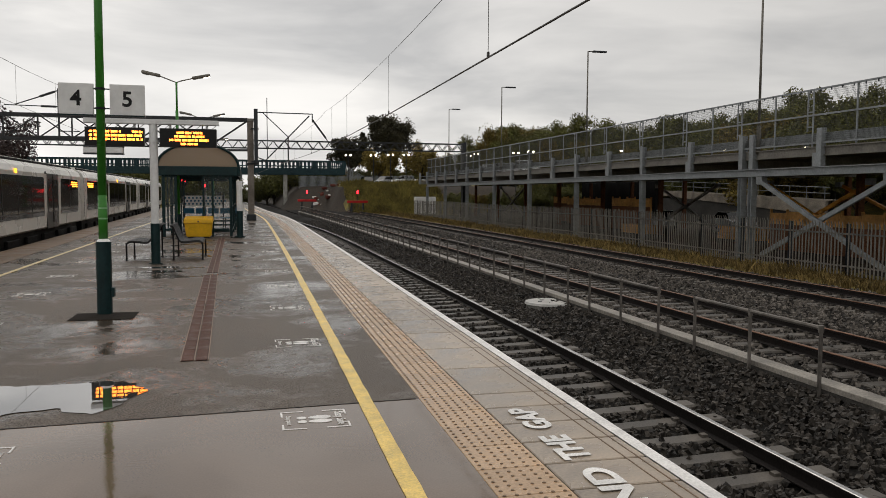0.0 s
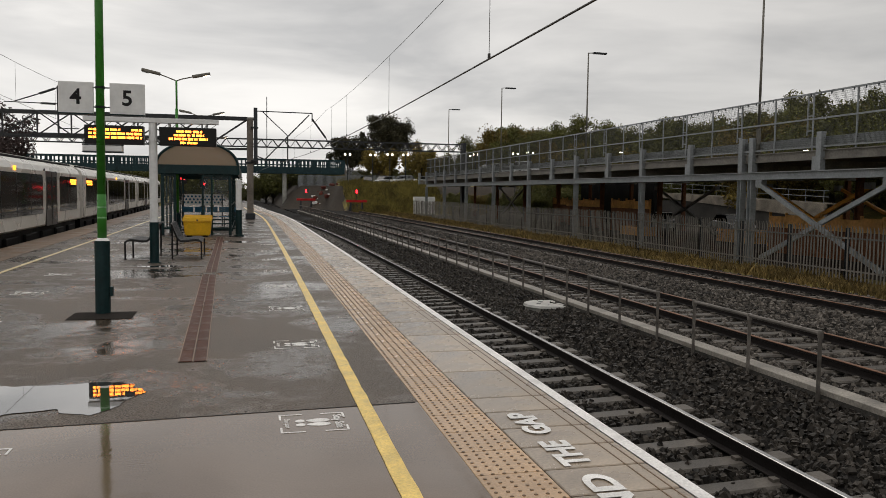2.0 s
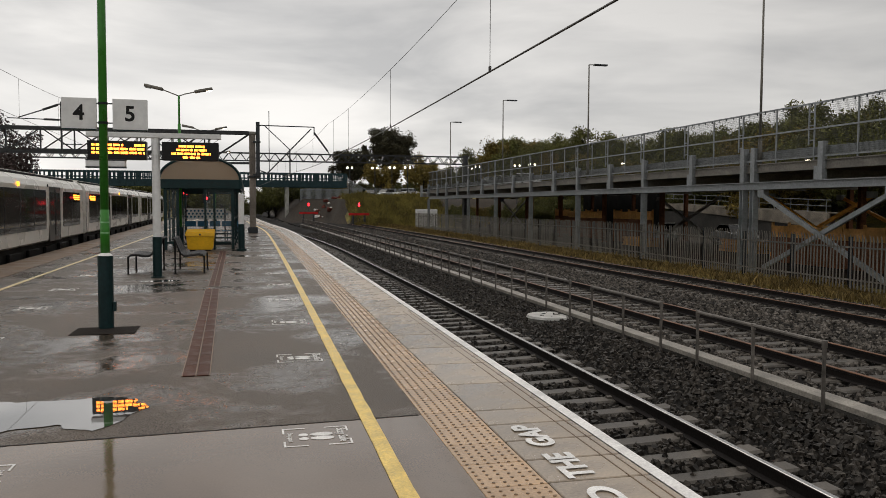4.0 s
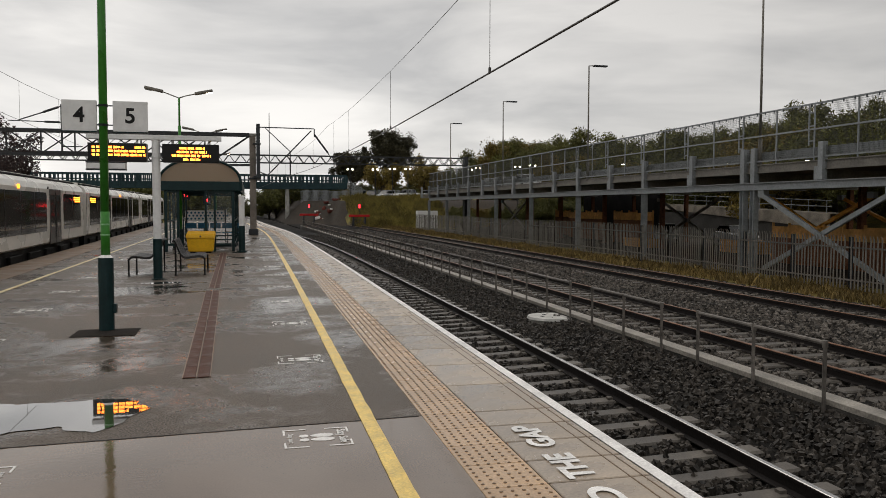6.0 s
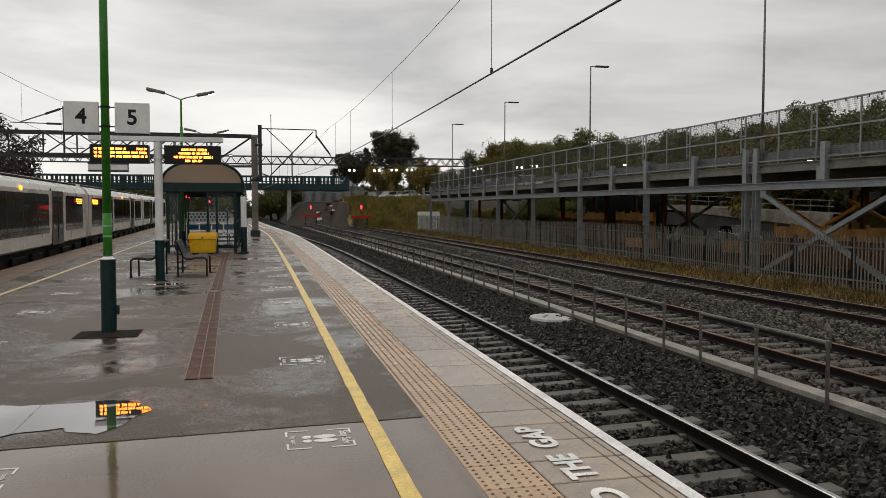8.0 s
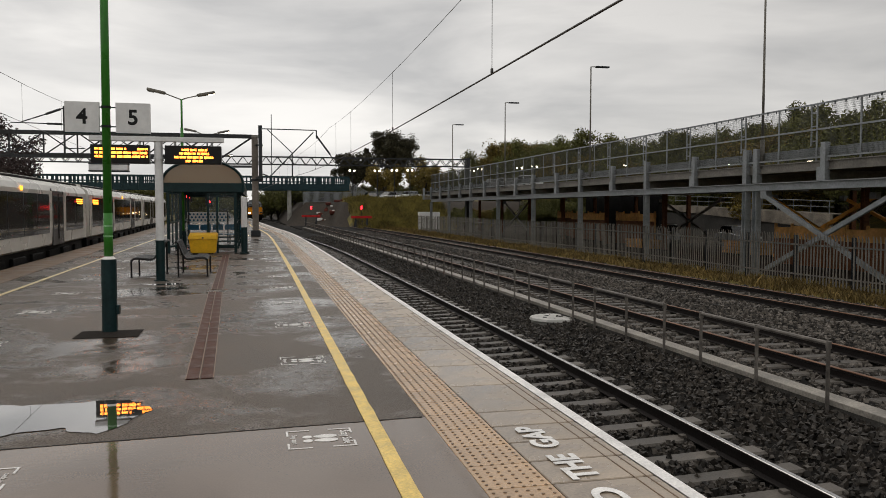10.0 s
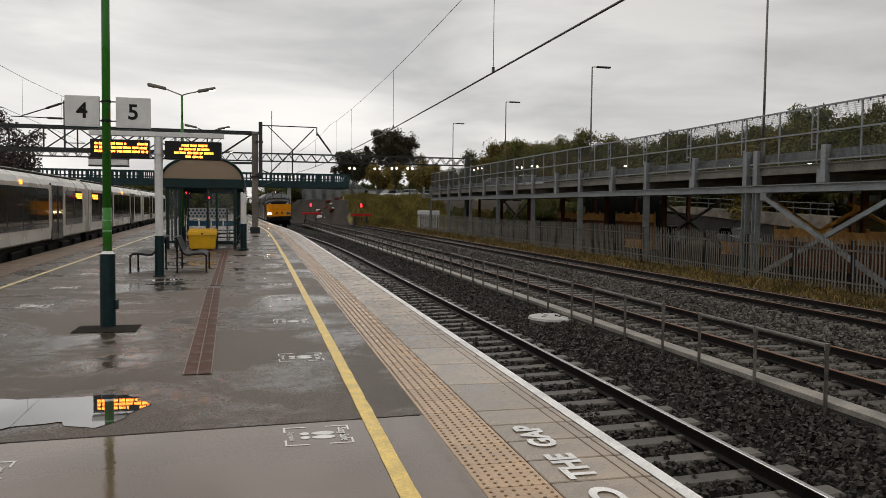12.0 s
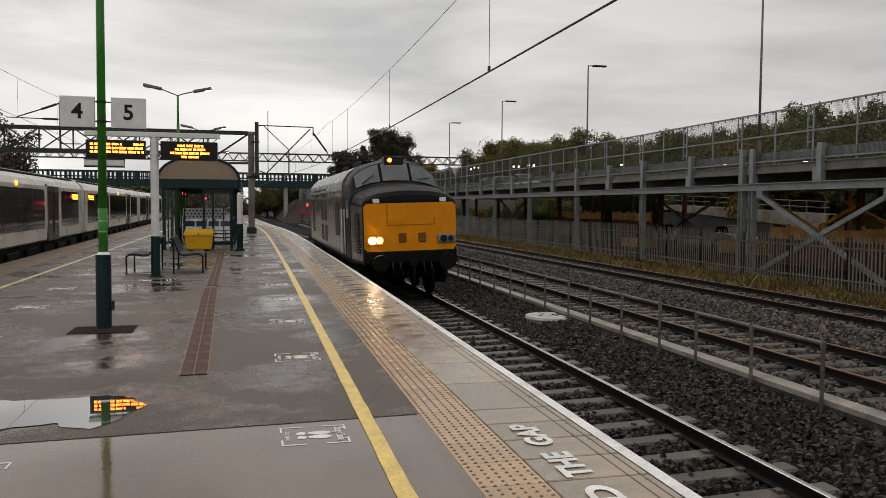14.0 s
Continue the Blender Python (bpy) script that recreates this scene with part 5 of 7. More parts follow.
def trackside_rail():
    """The handrail along the trough wall: posts with a top rail, in lengths."""
    e = thing("trackside_handrail", "rust-stained steel tube handrail on posts along the trough wall", "handrail")
    runs = [(8.05 + 3.87 * i, 3) for i in range(22)]
    for y0, n in runs:
        pts = [along_far(y0 + 1.38 * i, 6.66, 0) for i in range(n)]
        for p in pts:
            bm = bmesh.new()
            rod(bm, (p[0], p[1], -1.15), (p[0], p[1], -0.05), 0.024, 8)
            rod(bm, (p[0], p[1], -0.11), (p[0], p[1], -0.02), 0.034, 8)
            part("post", bm, RUSTY_TUBE, e)
        bm = bmesh.new()
        pipe(bm, [(p[0], p[1], -0.05) for p in pts], 0.028, 8)
        part("top_rail", bm, RUSTY_TUBE, e)


trackside_rail()


def hatch():
    e = thing("access_cover", "pale round concrete access cover beside the track", "cover", pose(6.42, 16.3, -1.09))
    bm = bmesh.new()
    rod(bm, (0, 0, 0), (0, 0, 0.21), 0.52, 28)
    part("ring", bm, CONCRETE, e)
    bm = bmesh.new()
    rod(bm, (0, 0, 0.21), (0, 0, 0.26), 0.56, 28, 0.54)
    part("lid", bm, material("pale_concrete_lid", (0.5, 0.49, 0.46), rough=0.5, grain=30, spread=0.1, stain=4, stain_amount=0.3, bump=0.1), e)
    for a in (0.4, 2.0, 3.3):
        bm = bmesh.new()
        rod(bm, (0.25 * math.cos(a), 0.25 * math.sin(a), 0.255), (0.25 * math.cos(a), 0.25 * math.sin(a), 0.268), 0.05, 10)
        part("lifting_eye", bm, BLACK_PLASTIC, e)


hatch()


def sticker(x, y, label="white floor sticker of two footprints in corner brackets"):
    e = thing("floor_sticker", label, "sticker", pose(x, y, 0.0 if y > 5.8 else 0.0), "footprint floor stickers")
    w, h, t, z = 0.225, 0.21, 0.014, 0.004
    for sx in (-1, 1):
        for sy in (-1, 1):
            bm = bmesh.new()
            a, b = sorted((sx * w, sx * (w - 0.16)))
            c, d = sorted((sy * h, sy * (h - t)))
            box(bm, a, b, c, d, 0.001, z)
            a, b = sorted((sx * w, sx * (w - t)))
            c, d = sorted((sy * (h - t), sy * (h - 0.12)))
            box(bm, a, b, c, d, 0.001, z)
            part("corner_bracket", bm, WHITE_PAINT, e)
    for sy in (-0.045, 0.045):
        for x0, x1, r in ((-0.12, -0.055, 0.032), (-0.045, 0.115, 0.04)):
            bm = bmesh.new()
            ring = []
            for i in range(16):
                a = 2 * math.pi * i / 16
                ring.append(((x0 + x1) / 2 + (x1 - x0) / 2 * math.cos(a), sy + r * math.sin(a) * (1 + 0.2 * math.cos(a))))
            lo = [bm.verts.new((*p, 0.001)) for p in ring]
            hi = [bm.verts.new((*p, z)) for p in ring]
            bm.faces.new(hi)
            for i in range(16):
                bm.faces.new((lo[i], lo[(i + 1) % 16], hi[(i + 1) % 16], hi[i]))
            part("footprint", bm, WHITE_PAINT, e)
    lettering("Stay Safe", 0.088, WHITE_PAINT, "wording", e, pose(0.172, 0, 0.0035, 0, 0, -90), bold=0.001)
    lettering("Stay apart", 0.052, WHITE_PAINT, "wording", e, pose(-0.175, 0, 0.0035, 0, 0, -90))
    return e


st0 = sticker(0.415, 5.35)
for y in (8.17, 10.72, 13.25, 15.8, 18.4, 21.0, 23.6, 26.2, 28.9, 31.6):
    copy_thing(st0, pose(0.42 + bend(y), y, 0))
for x, y in ((-1.62, 4.95), (-3.05, 9.95), (-3.2, 12.9), (-3.35, 15.6), (-3.45, 18.6), (-3.5, 21.7), (-3.55, 24.8)):
    copy_thing(st0, pose(x, y, 0, 0, 0, 180))


def mind_the_gap():
    e = thing("edge_lettering", "white stencilled warning words on the coping stones", "lettering", pose(0, 0, 0.006))
    for text, y0, y1 in (("MIND", 3.12, 4.02), ("THE", 4.17, 4.63), ("GAP", 4.79, 5.28)):
        o = lettering(text, 0.285, WHITE_PAINT, "word", e, pose(0, 0, 0), bold=0.011)
        xs = [v.co.x for v in o.data.vertices]
        k = (y1 - y0) / (max(xs) - min(xs))
        ys = [v.co.y for v in o.data.vertices]
        q = 0.19 / (max(ys) - min(ys))
        for v in o.data.vertices:
            v.co.x, v.co.y = (v.co.x - (max(xs) + min(xs)) / 2) * k, (v.co.y - (max(ys) + min(ys)) / 2) * q
        o.matrix_basis = pose(1.855, (y0 + y1) / 2, 0.002, 0, 0, 90)


mind_the_gap()
# ---- the electric train standing at the far platform ----
def coach(y0, length, seed, tail=False):
    """A coach with its platform side on local x = 0; local y runs away along the train."""
    x0 = along_left(y0, -0.15, 0)[0]
    e = thing("train_coach", "pale grey electric train coach with long dark windows", "train coach", pose(x0, y0, 0, 0, 0, math.degrees(math.atan(0.033))), "coaches of the standing train")
    n = length
    prof = [(-0.12, 0.30), (-0.03, 0.36), (0.0, 0.9), (0.0, 1.6), (0.0, 2.12), (-0.08, 2.30), (-0.28, 2.44), (-0.6, 2.55), (-1.0, 2.60), (-1.38, 2.62)]
    prof = prof + [(-2.76 - a, z) for a, z in reversed(prof[:-1])]
    bm = bmesh.new()
    sweep(bm, prof, [0.0, 0.02, 0.25] + [1 + (n - 2) * i / 8 for i in range(9)] + [n - 0.25, n - 0.02, n], lambda s, a, u: ((a + 1.38) * (0.93 if s < 0.01 or s > n - 0.01 else 1) - 1.38, s, 0.3 + (u - 0.3) * (0.965 if s < 0.01 or s > n - 0.01 else 1)))
    part("body_shell", bm, TRAIN_GREY, e)
    for k in range(2):
        bm = bmesh.new()
        sweep(bm, [(-0.45, 2.50), (-0.45, 2.56), (-0.95, 2.63), (-0.95, 2.57)], [1 + k * n / 2, n / 2 - 1 + k * n / 2], lambda s, a, u: (a, s, u))
        part("roof_fairing", bm, TRAIN_GREY, e)

    def side(z):
        return 0.0

    def glazing(a, b, z0=0.74, z1=2.0, parts=1, holder=None, mat=TRAIN_DARK, out=0.006):
        bm = bmesh.new()
        v = []
        c = 0.08
        ring = [(a + c, z0), (b - c, z0), (b, z0 + c), (b, z1 - c), (b - c, z1), (a + c, z1), (a, z1 - c), (a, z0 + c)]
        o = [bm.verts.new((side(z) + out, y, z)) for y, z in ring]
        i_ = [bm.verts.new((side(z) - 0.04, y, z)) for y, z in ring]
        bm.faces.new(o)
        bm.faces.new(i_[::-1])
        for i in range(8):
            bm.faces.new((o[i], o[(i + 1) % 8], i_[(i + 1) % 8], i_[i]))
        return part("window_glass", bm, mat, holder or e, "dark glossy window band")

    for a, b in ((0.9, 5.2), (8.0, 14.9), (17.7, 21.2)):
        w = glazing(a, b)
        for k in range(1, max(2, int((b - a) / 1.7))):
            y = a + (b - a) * k / max(2, int((b - a) / 1.7))
            bm = bmesh.new()
            box(bm, 0.0065, 0.009, y - 0.03, y + 0.03, 0.76, 1.98)
            part("window_divider", bm, BLACK_PLASTIC, w)
        bm = bmesh.new()
        box(bm, 0.0065, 0.0085, a + 0.1, b - 0.1, 0.86, 0.90)
        part("window_trim", bm, TRAIN_DOOR, w)
    for a in (5.6, 15.35):
        for k in range(2):
            bm = bmesh.new()
            rounded(bm, -0.05, 0.008, a + k * 0.95 + 0.01, a + k * 0.95 + 0.93, 0.30, 2.14, 0.012)
            d = part("door_leaf", bm, TRAIN_DOOR, e, "grey sliding door leaf")
            bm = bmesh.new()
            rounded(bm, 0.004, 0.013, a + k * 0.95 + 0.16, a + k * 0.95 + 0.78, 0.85, 1.95, 0.004)
            part("door_glass", bm, TRAIN_DARK, d)
            bm = bmesh.new()
            rounded(bm, 0.006, 0.016, a + (0.87 if k == 0 else 1.0), a + (0.90 if k == 0 else 1.03), 0.5, 2.05, 0.003)
            part("door_edge", bm, BLACK_PLASTIC, d)
        bm = bmesh.new()
        rod(bm, (0.0, a - 0.25, 2.16), (0.03, a - 0.25, 2.16), 0.045, 10)
        part("door_lamp", bm, BLACK_PLASTIC, e)
    bm = bmesh.new()
    box(bm, -2.6, -0.16, 0.3, n - 0.3, -0.75, 0.299)
    for k in range(9):
        rounded(bm, -0.16, -0.06, 1.2 + k * n / 9.5, 2.6 + k * n / 9.5, -0.6, 0.16, 0.02)
    part("underframe", bm, UNDERFRAME, e)
    for y in (2.2, 4.6, n - 4.6, n - 2.2):
        for x in (-0.55, -2.1):
            bm = bmesh.new()
            rod(bm, (x - 0.06, y, -0.5), (x + 0.06, y, -0.5), 0.42, 20)
            part("wheel", bm, UNDERFRAME, e)
    bm = bmesh.new()
    box(bm, -2.2, -0.55, n, n + 0.65, -0.3, 2.25)
    for k in range(5):
        box(bm, -2.3, -0.45, n + 0.06 + k * 0.12, n + 0.11 + k * 0.12, -0.3, 2.32)
    part("gangway_bellows", bm, BLACK_PLASTIC, e, "black folded gangway bellows")
    # Glowing bars stand in for the departure boards mirrored in the coach windows.
    for k, y, w in ((0, 19.75, 1.35), (1, 0.98, 1.6)):
        if k == seed:
            for r in range(3):
                bm = bmesh.new()
                rounded(bm, -0.01, 0.012, y + 0.2 * (r == 2), y + w, 1.86 - r * 0.075, 1.915 - r * 0.075, 0.003)
                part("board_reflection", bm, AMBER_DIM, e, "glowing amber bars for the departure board mirrored in the window")
    bm = bmesh.new()
    rounded(bm, -0.01, 0.03, 11.15, 11.33, 2.06, 2.19, 0.012, 2)
    part("side_lamp", bm, AMBER_DIM, e, "lit amber side lamp")
    for k in range(7):
        bm = bmesh.new()
        box(bm, 0.0065, 0.009, 8.5 + k * 0.24, 8.68 + k * 0.24, 0.79, 0.85)
        part("marking", bm, TRAIN_DOOR, e)
    bm = bmesh.new()
    sweep(bm, [(-0.30, 2.445), (-0.30, 2.50), (-0.36, 2.53), (-0.36, 2.47)], [0.3, n - 0.3], lambda s, a, u: (a, s, u))
    part("roof_gutter", bm, UNDERFRAME, e)
    bm = bmesh.new()
    box(bm, 0.0005, 0.004, 0.06, 0.12, 0.4, 2.1)
    part("end_seam", bm, UNDERFRAME, e)
    return e


AMBER_DIM = glow("dim_amber_glow", (1.0, 0.36, 0.03), 2.6)
for i, y in enumerate((13.35, 35.95, 58.55)):
    coach(y, 21.95, i)
bm = bmesh.new()
sweep(bm, [(-3.6, -1.5), (-3.6, -1.02), (-0.05, -1.02), (-0.05, -1.5)], [-8 + 4 * i for i in range(50)], along_left)
tagged(part("ballast_3", bm, BALLAST_BED), "dark ballast under the standing train", "ballast", kind="structure")
for d in (-0.85, -2.3):
    bm = bmesh.new()
    sweep(bm, [(d - .035, -1.02), (d - .035, RAIL_Z), (d + .035, RAIL_Z), (d + .035, -1.02)], [-8 + 4 * i for i in range(50)], along_left)
    tagged(part("rail_far", bm, RAIL_SIDE), "steel running rail beneath the standing train", "rail", kind="structure")


# ---- the diesel locomotive ----
def locomotive():
    """Front at local y = 0 facing -y, 18.4 m long; z = 0 on the rails."""
    e = thing("diesel_locomotive", "old nose-ended diesel locomotive with an orange-yellow front and grey sides", "locomotive")

    def section(w, z0, zs, zt, n=12, flat=0.0):
        """Half-width w, sill z0, shoulder zs, crown zt: vertical sides and an arched top."""
        pts = [(-w, z0), (-w, (z0 + zs) / 2), (-w, zs)]
        for i in range(1, n):
            a = math.pi * i / n
            pts.append((-w * math.cos(a), zs + (zt - zs) * math.sin(a) ** 0.8))
        return pts + [(w, zs), (w, (z0 + zs) / 2), (w, z0)]

    def loft(bm, rows):
        rings = [[bm.verts.new((x, y, z)) for x, z in sec] for y, sec in rows]
        for p, q in zip(rings, rings[1:]):
            for i in range(len(p)):
                j = (i + 1) % len(p)
                bm.faces.new((p[i], p[j], q[j], q[i]))
        bm.faces.new(rings[0])
        bm.faces.new(rings[-1][::-1])

    # nose
    bm = bmesh.new()
    loft(bm, [(0.015, section(1.215, 0.95, 2.50, 2.62)), (0.06, section(1.23, 0.95, 2.52, 2.74)), (0.18, section(1.24, 0.95, 2.53, 2.86)), (0.45, section(1.25, 0.95, 2.54, 2.97)),
              (1.0, section(1.28, 0.95, 2.56, 3.04)), (1.75, section(1.31, 0.95, 2.58, 3.08))])
    part("nose", bm, LOCO_DARK, e, "charcoal rounded nose")
    for sx in (-1, 1):
        bm = bmesh.new()
        v = [bm.verts.new(p) for p in ((sx * 1.245, 0.10, 0.97), (sx * 1.335, 1.72, 0.97), (sx * 1.335, 1.72, 2.52), (sx * 1.25, 0.10, 2.49))]
        w = [bm.verts.new((p.co.x - sx * 0.04, p.co.y, p.co.z)) for p in v]
        bm.faces.new(v)
        bm.faces.new(w[::-1])
        for i in range(4):
            bm.faces.new((v[i], v[(i + 1) % 4], w[(i + 1) % 4], w[i]))
        cheek = part("nose_side", bm, LOCO_GREY, e, "grey nose side panel")
        bm = bmesh.new()
        for k in range(16):
            z = 1.25 + k * 0.066
            box(bm, min(sx * 1.25, sx * 1.315), max(sx * 1.25, sx * 1.315), 0.42, 1.05, z, z + 0.04)
        part("nose_grille", bm, BLACK_PLASTIC, cheek, "dark slatted nose grille")
    # the yellow warning panel
    bm = bmesh.new()
    b2 = bmesh.new()
    box(b2, -1.215, 1.215, -0.012, 0.03, 1.30, 2.54)
    bmesh.ops.bevel(b2, geom=[q for q in b2.edges if abs(q.verts[0].co.x - q.verts[1].co.x) < 0.01 and abs(q.verts[0].co.z - q.verts[1].co.z) < 0.01], offset=0.06, segments=3, affect="EDGES")
    join(bm, b2)
    panel = part("warning_panel", bm, LOCO_YELLOW, e, "flat orange-yellow front panel")
    bm = bmesh.new()
    for a, b, c, d in ((-0.62, -0.60, 1.98, 2.53), (-0.60, 0.62, 1.965, 1.98), (0.62, 0.64, 1.965, 2.12)):
        box(bm, a, b, -0.022, -0.010, c, d)
    part("panel_seam", bm, material("dark_orange_seam", (0.28, 0.11, 0.01), rough=0.5, bump=0), panel)
    # Raised boxes for two square holes; the hole's shade is in their colour.
    for x in (-0.22, 0.30):
        bm = bmesh.new()
        rounded(bm, x - 0.10, x + 0.10, -0.05, 0.0, 1.52, 1.76, 0.012)
        box(bm, x - 0.075, x + 0.075, -0.056, -0.045, 1.55, 1.73)
        part("socket_box", bm, material("shadowed_orange_socket", (0.22, 0.08, 0.012), rough=0.6, bump=0.05) if "shadowed_orange_socket" not in bpy.data.materials else bpy.data.materials["shadowed_orange_socket"], panel)
    for x, lit in ((-0.93, True), (0.95, False)):
        bm = bmesh.new()
        rounded(bm, x - 0.24, x + 0.24, -0.075, 0.0, 1.47, 1.71, 0.05, 3)
        hd = part("headlight_cluster", bm, LOCO_YELLOW if lit else GALV, panel)
        for k, dx in enumerate((-0.09, 0.1)):
            bm = bmesh.new()
            rod(bm, (x + dx, -0.095, 1.59), (x + dx, -0.06, 1.59), 0.095 if k == 0 else 0.075, 18)
            part("headlight", bm, HEADLAMP if lit and k == 0 else (HEADLAMP if lit else BLACK_PLASTIC), hd, "lit headlight" if lit else "dark headlight")
    for x in (-0.88, 0.88):
        bm = bmesh.new()
        rounded(bm, x - 0.085, x + 0.085, 0.0, 0.2, 2.55, 2.66, 0.02, 2)
        part("marker_light", bm, WHITE_METAL, e, "small white marker lamp box")
    # cab and body
    bm = bmesh.new()
    loft(bm, [(1.75, section(1.33, 0.95, 2.60, 3.08)), (1.85, section(1.345, 0.95, 2.64, 3.14)), (2.32, section(1.35, 0.95, 2.72, 3.72)), (2.6, section(1.35, 0.95, 2.74, 3.80)), (3.6, section(1.35, 0.95, 2.74, 3.82))])
    part("cab", bm, LOCO_DARK, e, "charcoal driving cab")
    bm = bmesh.new()
    loft(bm, [(3.6, section(1.345, 0.95, 2.74, 3.79)), (16.2, section(1.345, 0.95, 2.74, 3.79))])
    part("body_side", bm, LOCO_GREY, e, "silver-grey body side")
    bm = bmesh.new()
    loft(bm, [(3.62, section(1.352, 2.92, 2.94, 3.80)), (16.15, section(1.352, 2.92, 2.94, 3.80))])
    part("roof", bm, LOCO_ROOF, e, "wet dark grey roof")
    bm = bmesh.new()
    loft(bm, [(16.2, section(1.34, 0.95, 2.74, 3.80)), (16.4, section(1.34, 0.95, 2.6, 3.2)), (18.3, section(1.2, 0.95, 2.42, 2.85))])
    part("rear_cab", bm, LOCO_DARK, e)

    def screen_z(x, k):
        """A point on the raked screen: k from its foot (0) to its head (1)."""
        c = math.sqrt(max(0.0, 1 - (x / 1.35) ** 2)) ** 0.8
        z0, z1 = 2.64 + 0.50 * c, 2.72 + 1.0 * c
        return 1.85 + 0.47 * k, z0 + (z1 - z0) * k

    for xs in ((-1.14, -0.98, -0.80, -0.62, -0.46), (-0.38, -0.19, 0.0, 0.19, 0.38), (0.46, 0.62, 0.80, 0.98, 1.14)):
        bm = bmesh.new()
        lo, hi = [], []
        for x in xs:
            y, z = screen_z(x, 0.04)
            lo.append(bm.verts.new((x, y - 0.02, z + 0.012)))
            y, z = screen_z(x, 0.93)
            hi.append(bm.verts.new((x, y - 0.02, z + 0.012)))
        for i in range(4):
            bm.faces.new((lo[i], lo[i + 1], hi[i + 1], hi[i]))
        bmesh.ops.solidify(bm, geom=bm.faces[:], thickness=0.02)
        win = part("windscreen", bm, LOCO_GLASS, e, "windscreen pane, pale for the sky reflected in it")
        if xs[0] != -0.38:
            bm = bmesh.new()
            xa, xb = xs[1], xs[3]
            ya, za = screen_z(xa, 0.1)
            yb, zb = screen_z(xb, 0.38)
            rod(bm, (xa, ya - 0.05, za + 0.04), (xb, yb - 0.05, zb + 0.04), 0.014, 6)
            part("wiper", bm, BLACK_PLASTIC, win)
    bm = bmesh.new()
    rounded(bm, -0.28, 0.28, 2.2, 2.5, 3.62, 3.86, 0.03, 2)
    part("headcode_box", bm, BLACK_PLASTIC, e)
    bm = bmesh.new()
    rod(bm, (-0.12, 2.17, 3.76), (-0.12, 2.21, 3.76), 0.06, 16)
    part("roof_lamp", bm, AMBER, e, "glowing amber roof lamp")
    # side openings
    for sx in (-1, 1):
        def plate(name, y0, y1, z0, z1, mat, out=0.008, label=""):
            bm = bmesh.new()
            a, b = sorted((sx * 1.33, sx * (1.345 + out)))
            rounded(bm, a, b, y0, y1, z0, z1, 0.004)
            return part(name, bm, mat, e, label)

        plate("cab_door", 2.75, 3.35, 1.0, 2.70, LOCO_DARK, 0.016)
        plate("cab_window", 2.05, 2.62, 2.15, 2.68, LOCO_GLASS, 0.014)
        for y0, y1, z0, z1 in ((4.6, 5.6, 1.55, 2.62), (8.6, 9.5, 1.95, 2.62), (8.6, 9.5, 1.2, 1.8), (10.0, 10.7, 1.95, 2.62), (10.0, 10.7, 1.2, 1.8), (14.0, 15.0, 1.4, 2.5)):
            g = plate("side_grille", y0, y1, z0, z1, BLACK_PLASTIC, 0.010, "dark side grille")
        for y in (7.2, 6.5):
            plate("side_window", y, y + 0.45, 2.2, 2.55, LOCO_GLASS, 0.012)
        for k in range(5):
            bm = bmesh.new()
            a = math.radians(24)
            y = 9.0 + k * 1.15
            box(bm, sx * 1.31 - 0.03, sx * 1.31 + 0.03, y, y + 0.8, 2.80, 3.10)
            part("roof_slot", bm, BLACK_PLASTIC, e)
        plate("solebar", 0.4, 17.9, 0.93, 1.02, UNDERFRAME, 0.02)
        for y in (2.70, 3.42):
            bm = bmesh.new()
            rod(bm, (sx * 1.40, y, 1.1), (sx * 1.40, y, 2.4), 0.016, 6)
            part("grab_rail", bm, WHITE_METAL, e)
    for y0 in (4.4, 7.4, 11.8):
        bm = bmesh.new()
        rounded(bm, -0.62, 0.62, y0, y0 + 2.2, 3.72, 3.87, 0.03)
        part("roof_grille", bm, UNDERFRAME, e)
    # running gear and buffer beam
    bm = bmesh.new()
    rounded(bm, -1.22, 1.22, -0.02, 0.4, 0.98, 1.30, 0.02)
    part("buffer_beam", bm, UNDERFRAME, e, "sooty black buffer beam")
    for x in (-0.87, 0.87):
        bm = bmesh.new()
        rod(bm, (x, 0.0, 1.02), (x, -0.42, 1.02), 0.11, 16)
        rod(bm, (x, -0.42, 1.02), (x, -0.48, 1.02), 0.22, 20, 0.21)
        part("buffer", bm, UNDERFRAME, e)
    bm = bmesh.new()
    rounded(bm, -0.09, 0.09, -0.35, 0.0, 0.92, 1.08, 0.02)
    pipe(bm, [(0, -0.3, 1.0), (0.02, -0.33, 0.75), (0.0, -0.31, 0.5)], 0.035, 8)
    part("coupling", bm, UNDERFRAME, e, "greasy steel screw coupling")
    for x in (-0.5, -0.3, 0.32, 0.52):
        bm = bmesh.new()
        pipe(bm, [(x, -0.02, 1.0), (x, -0.12, 0.85), (x + 0.05, -0.1, 0.68)], 0.025, 6)
        part("air_hose", bm, BLACK_PLASTIC, e)
    for yc in (3.4, 15.0):
        bm = bmesh.new()
        for sx in (-1, 1):
            rounded(bm, sx * 1.08 - 0.07, sx * 1.08 + 0.07, yc - 2.6, yc + 2.6, 0.45, 0.85, 0.03)
            for dy in (-2.0, 0, 2.0):
                rounded(bm, sx * 1.1 - 0.12, sx * 1.1 + 0.12, yc + dy - 0.22, yc + dy + 0.22, 0.3, 0.75, 0.03)
        box(bm, -0.9, 0.9, yc - 0.4, yc + 0.4, 0.5, 0.93)
        part("bogie_frame", bm, UNDERFRAME, e)
